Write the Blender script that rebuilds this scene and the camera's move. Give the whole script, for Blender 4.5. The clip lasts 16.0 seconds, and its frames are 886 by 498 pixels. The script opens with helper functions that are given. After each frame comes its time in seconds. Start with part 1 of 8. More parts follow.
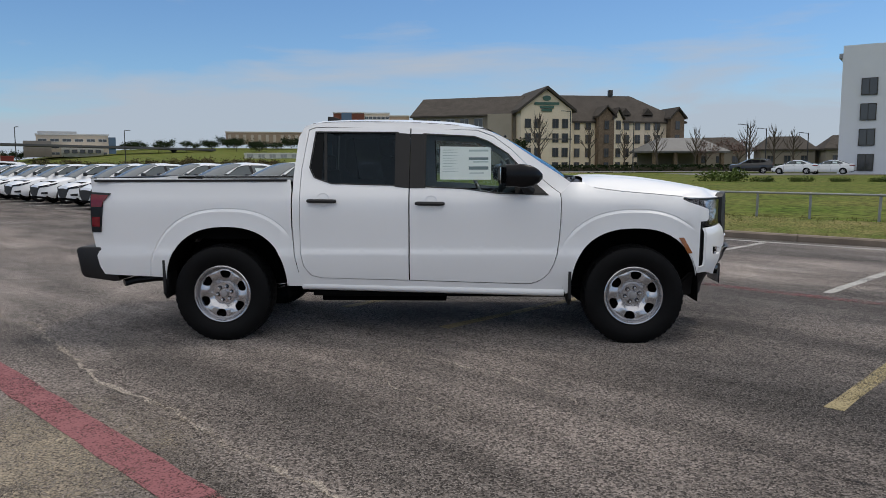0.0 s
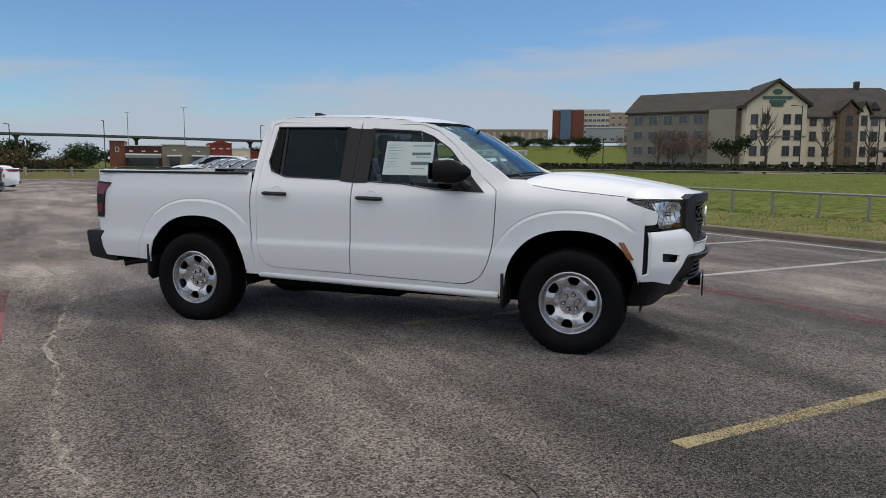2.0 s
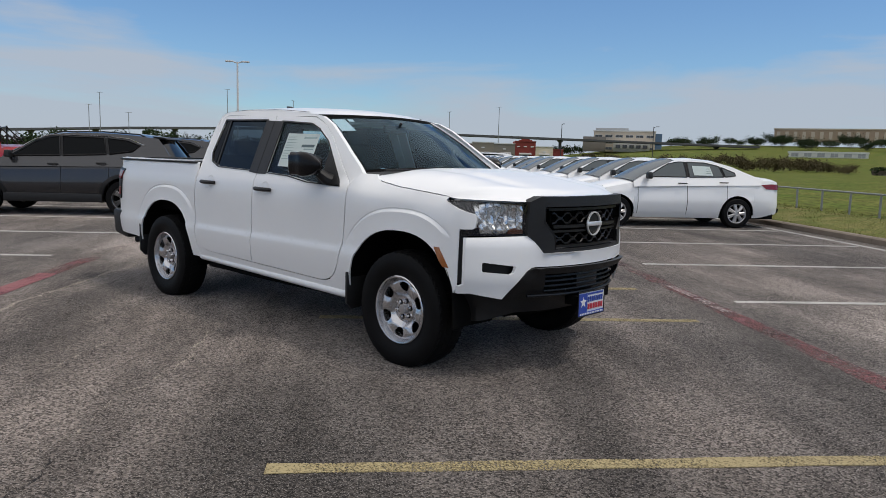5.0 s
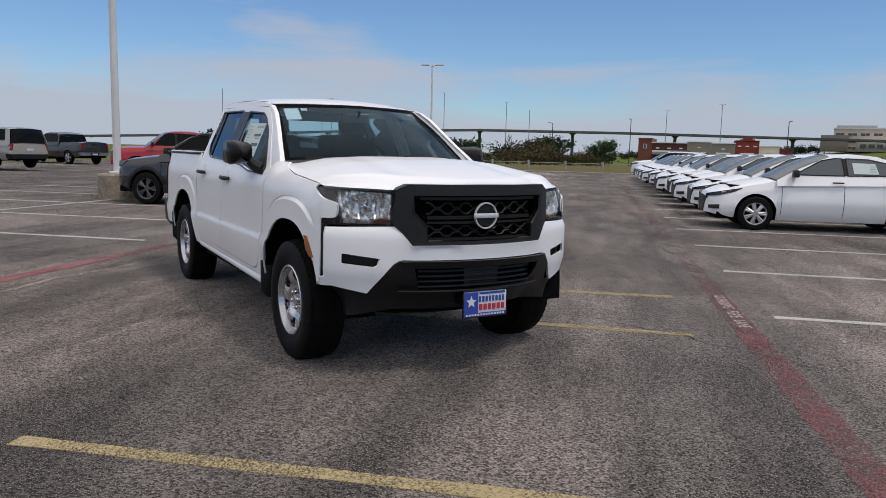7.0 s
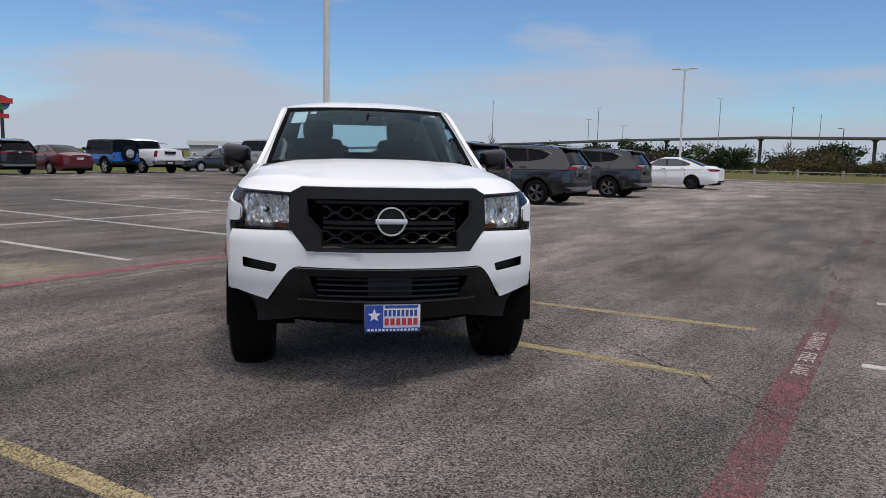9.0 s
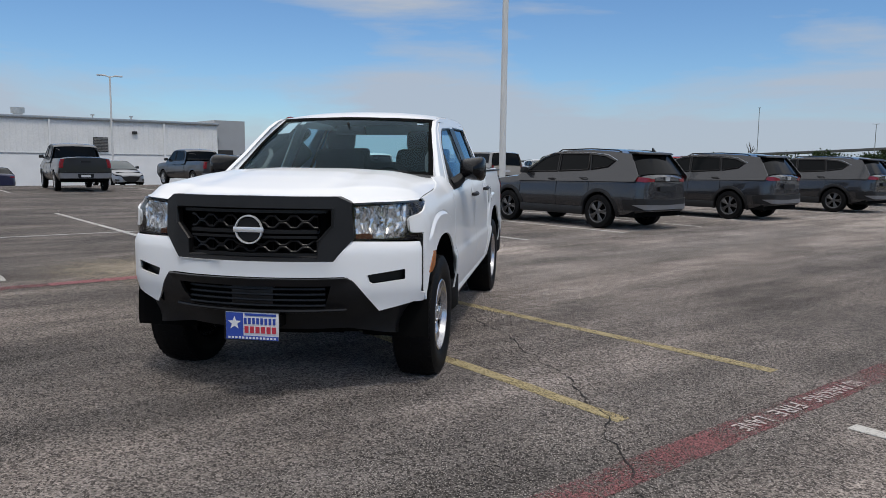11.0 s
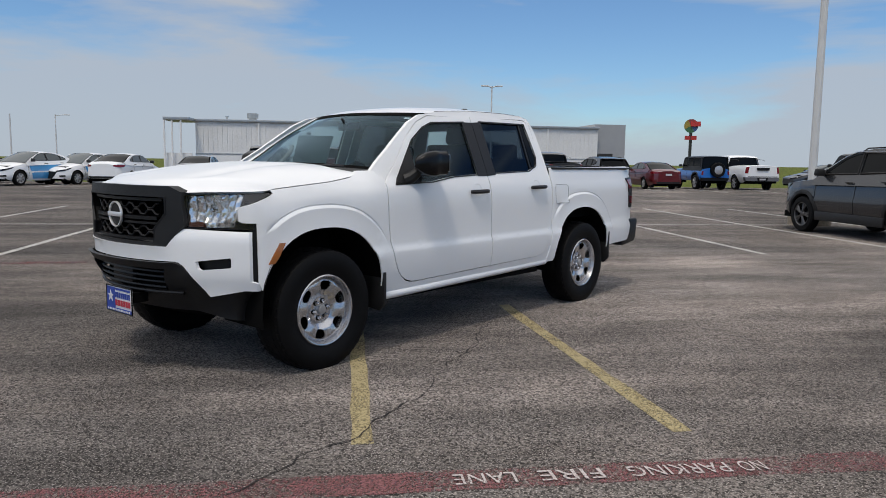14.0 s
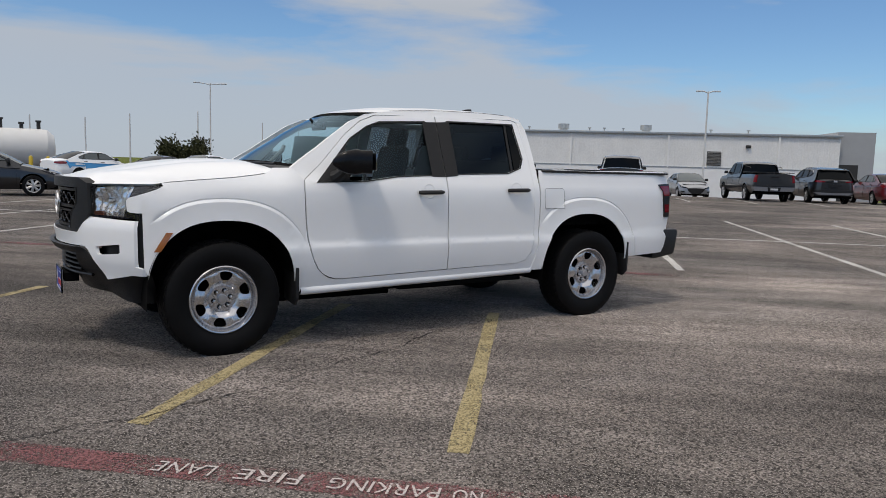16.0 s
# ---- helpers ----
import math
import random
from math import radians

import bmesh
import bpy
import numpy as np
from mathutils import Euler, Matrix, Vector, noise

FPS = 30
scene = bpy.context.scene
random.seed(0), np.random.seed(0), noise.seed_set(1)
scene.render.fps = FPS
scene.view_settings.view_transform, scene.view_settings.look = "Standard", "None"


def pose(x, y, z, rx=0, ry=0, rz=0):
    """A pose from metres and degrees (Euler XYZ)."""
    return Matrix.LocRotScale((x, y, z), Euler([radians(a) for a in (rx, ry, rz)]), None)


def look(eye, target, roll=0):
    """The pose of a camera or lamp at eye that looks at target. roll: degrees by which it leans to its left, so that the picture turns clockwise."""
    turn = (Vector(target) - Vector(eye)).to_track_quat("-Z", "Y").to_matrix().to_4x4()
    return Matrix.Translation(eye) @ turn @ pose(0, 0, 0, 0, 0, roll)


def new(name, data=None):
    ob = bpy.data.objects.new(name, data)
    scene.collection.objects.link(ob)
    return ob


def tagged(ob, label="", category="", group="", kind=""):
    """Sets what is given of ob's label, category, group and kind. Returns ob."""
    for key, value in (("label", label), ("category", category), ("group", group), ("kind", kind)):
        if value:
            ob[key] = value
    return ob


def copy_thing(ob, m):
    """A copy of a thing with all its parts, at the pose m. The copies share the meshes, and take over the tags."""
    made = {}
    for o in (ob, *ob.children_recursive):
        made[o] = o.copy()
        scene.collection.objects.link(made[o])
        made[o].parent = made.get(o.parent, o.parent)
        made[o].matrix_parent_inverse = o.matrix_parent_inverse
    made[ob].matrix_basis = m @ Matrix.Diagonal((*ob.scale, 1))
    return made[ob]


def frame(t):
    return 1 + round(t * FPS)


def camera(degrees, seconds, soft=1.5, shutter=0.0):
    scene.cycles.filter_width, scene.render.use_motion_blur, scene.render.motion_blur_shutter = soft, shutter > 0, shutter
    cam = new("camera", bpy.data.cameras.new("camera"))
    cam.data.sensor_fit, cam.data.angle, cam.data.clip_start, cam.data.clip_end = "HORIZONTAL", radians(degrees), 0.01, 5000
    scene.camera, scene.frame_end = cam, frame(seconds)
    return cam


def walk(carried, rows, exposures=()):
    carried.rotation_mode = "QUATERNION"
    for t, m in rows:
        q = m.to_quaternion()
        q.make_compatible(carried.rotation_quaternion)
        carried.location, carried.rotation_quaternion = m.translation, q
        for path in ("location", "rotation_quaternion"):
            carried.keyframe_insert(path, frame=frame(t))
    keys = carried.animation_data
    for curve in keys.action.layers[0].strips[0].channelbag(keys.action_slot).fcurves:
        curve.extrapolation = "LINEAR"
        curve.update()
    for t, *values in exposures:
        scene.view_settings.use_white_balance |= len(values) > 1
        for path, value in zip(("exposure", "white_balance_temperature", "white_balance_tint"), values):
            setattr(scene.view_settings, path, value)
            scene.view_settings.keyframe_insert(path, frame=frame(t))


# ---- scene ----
cam = camera(61.5, 16.0, soft=0.8)
PATH = [
    (0, (0.442, -6.589, 1.37), (0.339, -4.604, 1.146), -0.2),
    (0.5, (0.987, -6.554, 1.364), (0.736, -4.584, 1.136), -0.2),
    (1, (1.494, -6.433, 1.379), (1.102, -4.485, 1.148), -0.1),
    (1.5, (2.01, -6.297, 1.365), (1.478, -4.382, 1.139), 0.1),
    (2, (2.517, -6.091, 1.358), (1.846, -4.221, 1.126), 0.4),
    (2.5, (3.03, -5.863, 1.352), (2.222, -4.049, 1.111), 0.7),
    (3, (3.473, -5.573, 1.347), (2.532, -3.824, 1.106), 0.9),
    (3.5, (3.896, -5.252, 1.36), (2.831, -3.577, 1.12), 1.2),
    (4, (4.305, -4.914, 1.362), (3.133, -3.312, 1.118), 1.3),
    (4.5, (4.679, -4.541, 1.376), (3.41, -3.015, 1.128), 1.3),
    (4.7, (4.849, -4.39, 1.376), (3.542, -2.897, 1.128), 1.4),
    (6.8, (6.059, -2.585, 1.323), (4.375, -1.538, 1.064), 1.4),
    (7, (6.131, -2.388, 1.33), (4.415, -1.393, 1.07), 1.4),
    (7.5, (6.276, -1.93, 1.329), (4.489, -1.072, 1.066), 1.3),
    (8, (6.399, -1.401, 1.324), (4.541, -0.709, 1.063), 1.3),
    (8.5, (6.431, -0.918, 1.317), (4.519, -0.394, 1.058), 1.4),
    (9, (6.44, -0.373, 1.321), (4.483, -0.042, 1.071), 1.2),
    (9.2, (6.449, -0.159, 1.338), (4.481, 0.1, 1.091), 1.1),
    (11.3, (6.133, 2.011, 1.327), (4.197, 1.565, 1.095), 0.8),
    (11.5, (6.076, 2.204, 1.335), (4.159, 1.685, 1.101), 0.9),
    (12, (5.839, 2.704, 1.33), (3.981, 1.999, 1.104), 0.9),
    (12.5, (5.596, 3.142, 1.326), (3.803, 2.286, 1.101), 0.9),
    (13, (5.27, 3.607, 1.322), (3.564, 2.59, 1.092), 0.8),
    (13.5, (4.986, 4.019, 1.314), (3.366, 2.87, 1.081), 0.7),
    (14, (4.618, 4.429, 1.302), (3.104, 3.142, 1.069), 0.8),
    (14.5, (4.262, 4.77, 1.29), (2.846, 3.375, 1.064), 1.1),
    (15, (3.812, 5.107, 1.281), (2.51, 3.605, 1.062), 1.5),
    (15.5, (3.418, 5.394, 1.278), (2.224, 3.805, 1.058), 1.6),
    (16, (2.945, 5.726, 1.282), (1.889, 4.043, 1.059), 1.6),
]
walk(cam, [(t, look(eye, target, roll)) for t, eye, target, roll in PATH], [(0, 0, 6560, 10), (4.5, 0, 6600, 10), (7.2, 0, 6620, 14), (9.0, 0, 6560, 13.5), (11.5, 0, 6450, 9.5), (13.0, 0, 6500, 9.5), (14.5, 0, 6700, 10), (16, 0, 6780, 10.5)])

# ---- light ----
SUN_AZ, SUN_EL = 25.0, 63.0
world = bpy.data.worlds.new("sky")
scene.world = world
world.use_nodes = True
wn, wl = world.node_tree.nodes, world.node_tree.links
wn.clear()


def wnode(kind, **values):
    n = wn.new(kind)
    for k, v in values.items():
        n.inputs[k].default_value = v
    return n


sky = wn.new("ShaderNodeTexSky")
sky.sky_type = "NISHITA"
sky.sun_disc = False
sky.sun_elevation = radians(SUN_EL)
sky.sun_rotation = radians(90 - SUN_AZ)
sky.air_density, sky.dust_density, sky.ozone_density = 1.0, 0.3, 2.5
wc = wn.new("ShaderNodeTexCoord")
flat = wn.new("ShaderNodeMapping")
flat.inputs["Scale"].default_value = (1.0, 1.0, 5.5)
wl.new(wc.outputs["Generated"], flat.inputs["Vector"])
big = wnode("ShaderNodeTexNoise", Scale=2.2, Detail=8.0, Roughness=0.55, Distortion=0.3)
wl.new(flat.outputs["Vector"], big.inputs["Vector"])
sep = wn.new("ShaderNodeSeparateXYZ")
wl.new(wc.outputs["Generated"], sep.inputs["Vector"])
# cloud sheet: thick and whole near the horizon, open blue higher up
lowr = wn.new("ShaderNodeMapRange")
lowr.inputs["From Min"].default_value, lowr.inputs["From Max"].default_value = 0.02, 0.16
lowr.inputs["To Min"].default_value, lowr.inputs["To Max"].default_value = 0.26, -0.07
wl.new(sep.outputs["Z"], lowr.inputs["Value"])
# the veil is closed towards -y
veil = wn.new("ShaderNodeMapRange")
veil.inputs["From Min"].default_value, veil.inputs["From Max"].default_value = -1.0, 0.1
veil.inputs["To Min"].default_value, veil.inputs["To Max"].default_value = 0.16, 0.0
wl.new(sep.outputs["Y"], veil.inputs["Value"])
# and closes again into a bright thin veil overhead
high = wn.new("ShaderNodeMapRange")
high.inputs["From Min"].default_value, high.inputs["From Max"].default_value = 0.22, 0.55
high.inputs["To Min"].default_value, high.inputs["To Max"].default_value = 0.0, 0.30
wl.new(sep.outputs["Z"], high.inputs["Value"])
sum1 = wn.new("ShaderNodeMath")
wl.new(big.outputs["Fac"], sum1.inputs[0]), wl.new(lowr.outputs["Result"], sum1.inputs[1])
sum0 = wn.new("ShaderNodeMath")
wl.new(sum1.outputs[0], sum0.inputs[0]), wl.new(high.outputs["Result"], sum0.inputs[1])
sum2 = wn.new("ShaderNodeMath")
wl.new(sum0.outputs[0], sum2.inputs[0]), wl.new(veil.outputs["Result"], sum2.inputs[1])
# a clearer stretch over the service building
gap = wn.new("ShaderNodeVectorMath")
gap.operation = "DOT_PRODUCT"
gap.inputs[1].default_value = (math.cos(radians(216)), math.sin(radians(216)), 0.0)
wl.new(wc.outputs["Generated"], gap.inputs[0])
clear = wn.new("ShaderNodeMapRange")
clear.interpolation_type = "SMOOTHSTEP"
clear.inputs["From Min"].default_value, clear.inputs["From Max"].default_value = 0.91, 0.985
clear.inputs["To Min"].default_value, clear.inputs["To Max"].default_value = 0.0, -0.20
wl.new(gap.outputs["Value"], clear.inputs["Value"])
sum3 = wn.new("ShaderNodeMath")
wl.new(sum2.outputs[0], sum3.inputs[0]), wl.new(clear.outputs["Result"], sum3.inputs[1])
cover = wn.new("ShaderNodeValToRGB")
cover.color_ramp.elements[0].position, cover.color_ramp.elements[0].color = 0.50, (0, 0, 0, 1)
cover.color_ramp.elements[1].position, cover.color_ramp.elements[1].color = 0.68, (0.90, 0.90, 0.90, 1)
wl.new(sum3.outputs[0], cover.inputs["Fac"])
blue = wn.new("ShaderNodeMix")
blue.data_type, blue.blend_type = "RGBA", "MULTIPLY"
blue.inputs["Factor"].default_value = 1.0
wl.new(sky.outputs["Color"], blue.inputs["A"])
blue.inputs["B"].default_value = (0.71, 0.92, 1.13, 1)
# the lit cloud is brighter overhead than at the horizon
lum = wn.new("ShaderNodeMapRange")
lum.inputs["From Min"].default_value, lum.inputs["From Max"].default_value = 0.20, 0.46
lum.inputs["To Min"].default_value, lum.inputs["To Max"].default_value = 1.0, 1.85
wl.new(sep.outputs["Z"], lum.inputs["Value"])
white = wn.new("ShaderNodeMix")
white.data_type, white.blend_type = "RGBA", "MULTIPLY"
white.inputs["Factor"].default_value = 1.0
tone = wn.new("ShaderNodeMix")
tone.data_type = "RGBA"
tone.inputs["A"].default_value, tone.inputs["B"].default_value = (4.3, 4.9, 5.8, 1), (5.05, 5.05, 5.1, 1)
warm = wn.new("ShaderNodeMapRange")
warm.inputs["From Min"].default_value, warm.inputs["From Max"].default_value = 0.10, 0.35
wl.new(sep.outputs["Z"], warm.inputs["Value"])
wl.new(warm.outputs["Result"], tone.inputs["Factor"])
wl.new(tone.outputs["Result"], white.inputs["A"])
wl.new(lum.outputs["Result"], white.inputs["B"])
mixc = wn.new("ShaderNodeMix")
mixc.data_type = "RGBA"
wl.new(cover.outputs["Color"], mixc.inputs["Factor"])
wl.new(blue.outputs["Result"], mixc.inputs["A"])
wl.new(white.outputs["Result"], mixc.inputs["B"])
bg = wnode("ShaderNodeBackground", Strength=0.1)
wl.new(mixc.outputs["Result"], bg.inputs["Color"])
wo = wn.new("ShaderNodeOutputWorld")
wl.new(bg.outputs["Background"], wo.inputs["Surface"])

sun = new("sun", bpy.data.lights.new("sun", "SUN"))
sun.data.energy, sun.data.angle, sun.data.color = 1.42, radians(9), (1.0, 0.93, 0.84)
az, el = radians(SUN_AZ), radians(SUN_EL)
sun.matrix_world = look((40 * math.cos(az) * math.cos(el), 40 * math.sin(az) * math.cos(el), 40 * math.sin(el)), (0, 0, 0))

# ---- materials ----
def mat(name, color, rough=0.5, metal=0.0, coat=0.0, var=0.0, scale=8.0, bump=0.0, bump_scale=60.0, color2=None, detail=5.0,
        spec=0.5, rand=0.0, stretch=(1, 1, 1), rvar=0.0, fine=0.0, fine_scale=200.0):
    """A principled material with noise at two scales, relief and gloss that varies."""
    m = bpy.data.materials.new(name)
    m.use_nodes = True
    n, l = m.node_tree.nodes, m.node_tree.links
    p = n["Principled BSDF"]
    p.inputs["Base Color"].default_value = (*color, 1)
    p.inputs["Roughness"].default_value, p.inputs["Metallic"].default_value = rough, metal
    p.inputs["Coat Weight"].default_value, p.inputs["Specular IOR Level"].default_value = coat, spec
    p.inputs["Coat Roughness"].default_value = 0.04
    if not (var or bump or rand or color2 or fine):
        return m
    tc = n.new("ShaderNodeTexCoord")
    mp = n.new("ShaderNodeMapping")
    mp.inputs["Scale"].default_value = stretch
    l.new(tc.outputs["Object"], mp.inputs["Vector"])
    t = n.new("ShaderNodeTexNoise")
    t.inputs["Scale"].default_value, t.inputs["Detail"].default_value, t.inputs["Roughness"].default_value = scale, detail, 0.6
    l.new(mp.outputs["Vector"], t.inputs["Vector"])
    r = n.new("ShaderNodeMapRange")
    r.inputs["From Min"].default_value, r.inputs["From Max"].default_value = 0.3, 0.7
    l.new(t.outputs["Fac"], r.inputs["Value"])
    mix = n.new("ShaderNodeMix")
    mix.data_type = "RGBA"
    c2 = color2 or tuple(max(0.0, c * (1 - var)) for c in color)
    mix.inputs["A"].default_value, mix.inputs["B"].default_value = (*color, 1), (*c2, 1)
    l.new(r.outputs["Result"], mix.inputs["Factor"])
    out = mix.outputs["Result"]
    if fine:
        t2 = n.new("ShaderNodeTexNoise")
        t2.inputs["Scale"].default_value, t2.inputs["Detail"].default_value = fine_scale, 2.0
        l.new(tc.outputs["Object"], t2.inputs["Vector"])
        r2 = n.new("ShaderNodeMapRange")
        r2.inputs["From Min"].default_value, r2.inputs["From Max"].default_value = 0.3, 0.7
        r2.inputs["To Min"].default_value, r2.inputs["To Max"].default_value = 1 - fine, 1 + fine
        l.new(t2.outputs["Fac"], r2.inputs["Value"])
        mul = n.new("ShaderNodeMix")
        mul.data_type, mul.blend_type = "RGBA", "MULTIPLY"
        mul.inputs["Factor"].default_value = 1.0
        l.new(out, mul.inputs["A"]), l.new(r2.outputs["Result"], mul.inputs["B"])
        out = mul.outputs["Result"]
    if rand:
        oi = n.new("ShaderNodeObjectInfo")
        hv = n.new("ShaderNodeHueSaturation")
        rr = n.new("ShaderNodeMapRange")
        rr.inputs["To Min"].default_value, rr.inputs["To Max"].default_value = 1 - rand, 1 + rand
        l.new(oi.outputs["Random"], rr.inputs["Value"]), l.new(rr.outputs["Result"], hv.inputs["Value"])
        l.new(out, hv.inputs["Color"])
        out = hv.outputs["Color"]
    l.new(out, p.inputs["Base Color"])
    if rvar:
        q = n.new("ShaderNodeMapRange")
        q.inputs["To Min"].default_value, q.inputs["To Max"].default_value = rough - rvar, rough + rvar
        l.new(t.outputs["Fac"], q.inputs["Value"]), l.new(q.outputs["Result"], p.inputs["Roughness"])
    if bump:
        b = n.new("ShaderNodeBump")
        b.inputs["Strength"].default_value, b.inputs["Distance"].default_value = bump, 0.01
        t3 = n.new("ShaderNodeTexNoise")
        t3.inputs["Scale"].default_value, t3.inputs["Detail"].default_value = bump_scale, 3.0
        l.new(tc.outputs["Object"], t3.inputs["Vector"]), l.new(t3.outputs["Fac"], b.inputs["Height"])
        l.new(b.outputs["Normal"], p.inputs["Normal"])
    return m


def pane_mat(name, tint, rough=0.0, ior=1.5, gloss=(1, 1, 1)):
    """Thin glass: a tinted clear layer under a Fresnel gloss."""
    m = bpy.data.materials.new(name)
    m.use_nodes = True
    n, l = m.node_tree.nodes, m.node_tree.links
    n.clear()
    tr = n.new("ShaderNodeBsdfTransparent")
    tr.inputs["Color"].default_value = (*tint, 1)
    gl = n.new("ShaderNodeBsdfGlossy")
    gl.inputs["Roughness"].default_value = rough
    gl.inputs["Color"].default_value = (*gloss, 1)
    fr = n.new("ShaderNodeFresnel")
    fr.inputs["IOR"].default_value = ior
    mx = n.new("ShaderNodeMixShader")
    l.new(fr.outputs["Fac"], mx.inputs["Fac"]), l.new(tr.outputs["BSDF"], mx.inputs[1]), l.new(gl.outputs["BSDF"], mx.inputs[2])
    o = n.new("ShaderNodeOutputMaterial")
    l.new(mx.outputs["Shader"], o.inputs["Surface"])
    return m


def asphalt_mat():
    m = mat("asphalt", (0.06, 0.058, 0.057), rough=0.93, spec=0.2)
    n, l = m.node_tree.nodes, m.node_tree.links
    p = n["Principled BSDF"]
    p.inputs["Diffuse Roughness"].default_value = 1.0
    tc = n.new("ShaderNodeTexCoord")
    pos = tc.outputs["Object"]
    turn = n.new("ShaderNodeVectorRotate")
    turn.rotation_type = "Z_AXIS"
    turn.inputs["Angle"].default_value = radians(-48.6)
    l.new(pos, turn.inputs["Vector"])

    def noise_tex(scale, detail=4.0, stretch=None):
        t = n.new("ShaderNodeTexNoise")
        t.inputs["Scale"].default_value, t.inputs["Detail"].default_value, t.inputs["Roughness"].default_value = scale, detail, 0.6
        if stretch:
            mp = n.new("ShaderNodeMapping")
            mp.inputs["Scale"].default_value = stretch
            l.new(turn.outputs["Vector"], mp.inputs["Vector"]), l.new(mp.outputs["Vector"], t.inputs["Vector"])
        else:
            l.new(pos, t.inputs["Vector"])
        return t.outputs["Fac"]

    def ramp(value, a, b, lo, hi):
        r = n.new("ShaderNodeMapRange")
        for k, v in (("From Min", a), ("From Max", b), ("To Min", lo), ("To Max", hi)):
            r.inputs[k].default_value = v
        l.new(value, r.inputs["Value"])
        return r.outputs["Result"]

    def mixed(fac, a, b, blend="MIX"):
        x = n.new("ShaderNodeMix")
        x.data_type, x.blend_type = "RGBA", blend
        for key, v in (("Factor", fac), ("A", a), ("B", b)):
            if isinstance(v, (int, float)):
                x.inputs[key].default_value = v
            elif isinstance(v, tuple):
                x.inputs[key].default_value = (*v, 1)
            else:
                l.new(v, x.inputs[key])
        return x.outputs["Result"]

    worn = ramp(noise_tex(0.22, 5.0), 0.40, 0.62, 0, 1)
    base = mixed(worn, (0.097, 0.086, 0.081), (0.173, 0.151, 0.139))
    drive = ramp(noise_tex(0.5, 3.0, (1.0, 0.14, 1.0)), 0.42, 0.62, 0, 0.65)
    base = mixed(drive, base, (0.066, 0.062, 0.061))
    vo = n.new("ShaderNodeTexVoronoi")
    vo.inputs["Scale"].default_value = 92.0
    l.new(pos, vo.inputs["Vector"])
    stone = mixed(ramp(vo.outputs["Color"], 0.25, 0.92, 0, 1), (0.32, 0.31, 0.30), (2.22, 2.17, 2.10))
    base = mixed(0.95, base, stone, "MULTIPLY")
    clump = ramp(noise_tex(60.0, 3.0), 0.38, 0.62, 0.82, 1.20)
    base = mixed(1.0, base, clump, "MULTIPLY")
    streak = ramp(noise_tex(0.9, 5.0, (0.75, 0.40, 1.0)), 0.36, 0.64, 0.66, 1.32)
    base = mixed(1.0, base, streak, "MULTIPLY")
    smear = ramp(noise_tex(2.4, 5.0, (1.0, 0.16, 1.0)), 0.38, 0.62, 0.72, 1.24)
    base = mixed(1.0, base, smear, "MULTIPLY")
    speck = ramp(noise_tex(120.0, 1.0), 0.60, 0.66, 0, 0.7)
    base = mixed(speck, base, (0.40, 0.37, 0.34))
    spot = ramp(noise_tex(1.3, 3.0), 0.66, 0.76, 0, 0.5)
    base = mixed(spot, base, (0.05, 0.047, 0.046))
    # darker over the lane on the -y side, with a wavering slanted edge
    sp = n.new("ShaderNodeSeparateXYZ")
    l.new(pos, sp.inputs["Vector"])
    wob = n.new("ShaderNodeMath")
    wob.operation = "MULTIPLY_ADD"
    l.new(noise_tex(0.45, 4.0), wob.inputs[0])
    wob.inputs[1].default_value = 3.0
    slant = n.new("ShaderNodeMath")
    slant.operation = "MULTIPLY_ADD"
    l.new(sp.outputs["X"], slant.inputs[0])
    slant.inputs[1].default_value = 0.2
    l.new(sp.outputs["Y"], slant.inputs[2])
    l.new(slant.outputs[0], wob.inputs[2])
    side_tone = ramp(wob.outputs[0], -0.2, 2.4, 0.73, 1.20)
    base = mixed(1.0, base, side_tone, "MULTIPLY")
    base = mixed(1.0, base, ramp(wob.outputs[0], 4.2, 5.9, 1.0, 1.22), "MULTIPLY")
    base = mixed(1.0, base, ramp(sp.outputs["X"], 1.0, 3.8, 0.98, 1.08), "MULTIPLY")
    # paler in a band over the yellow stalls, darker again past it
    stall = n.new("ShaderNodeMath")
    stall.operation = "MULTIPLY_ADD"
    l.new(sp.outputs["X"], stall.inputs[0])
    stall.inputs[1].default_value = -0.6
    l.new(wob.outputs[0], stall.inputs[2])
    base = mixed(1.0, base, ramp(stall.outputs[0], 0.5, 2.3, 1.0, 1.36), "MULTIPLY")
    base = mixed(1.0, base, ramp(stall.outputs[0], 3.4, 6.0, 1.0, 0.72), "MULTIPLY")
    # and paler towards -u, darker towards +u
    su = n.new("ShaderNodeSeparateXYZ")
    l.new(turn.outputs["Vector"], su.inputs["Vector"])
    wv = n.new("ShaderNodeMath")
    wv.operation = "MULTIPLY_ADD"
    l.new(noise_tex(0.7, 4.0), wv.inputs[0])
    wv.inputs[1].default_value = 3.0
    l.new(su.outputs["X"], wv.inputs[2])
    base = mixed(1.0, base, ramp(wv.outputs[0], -0.4, 2.8, 1.40, 0.82), "MULTIPLY")
    l.new(base, p.inputs["Base Color"])
    b = n.new("ShaderNodeBump")
    b.inputs["Strength"].default_value, b.inputs["Distance"].default_value = 0.75, 0.008
    l.new(vo.outputs["Distance"], b.inputs["Height"]), l.new(b.outputs["Normal"], p.inputs["Normal"])
    return m


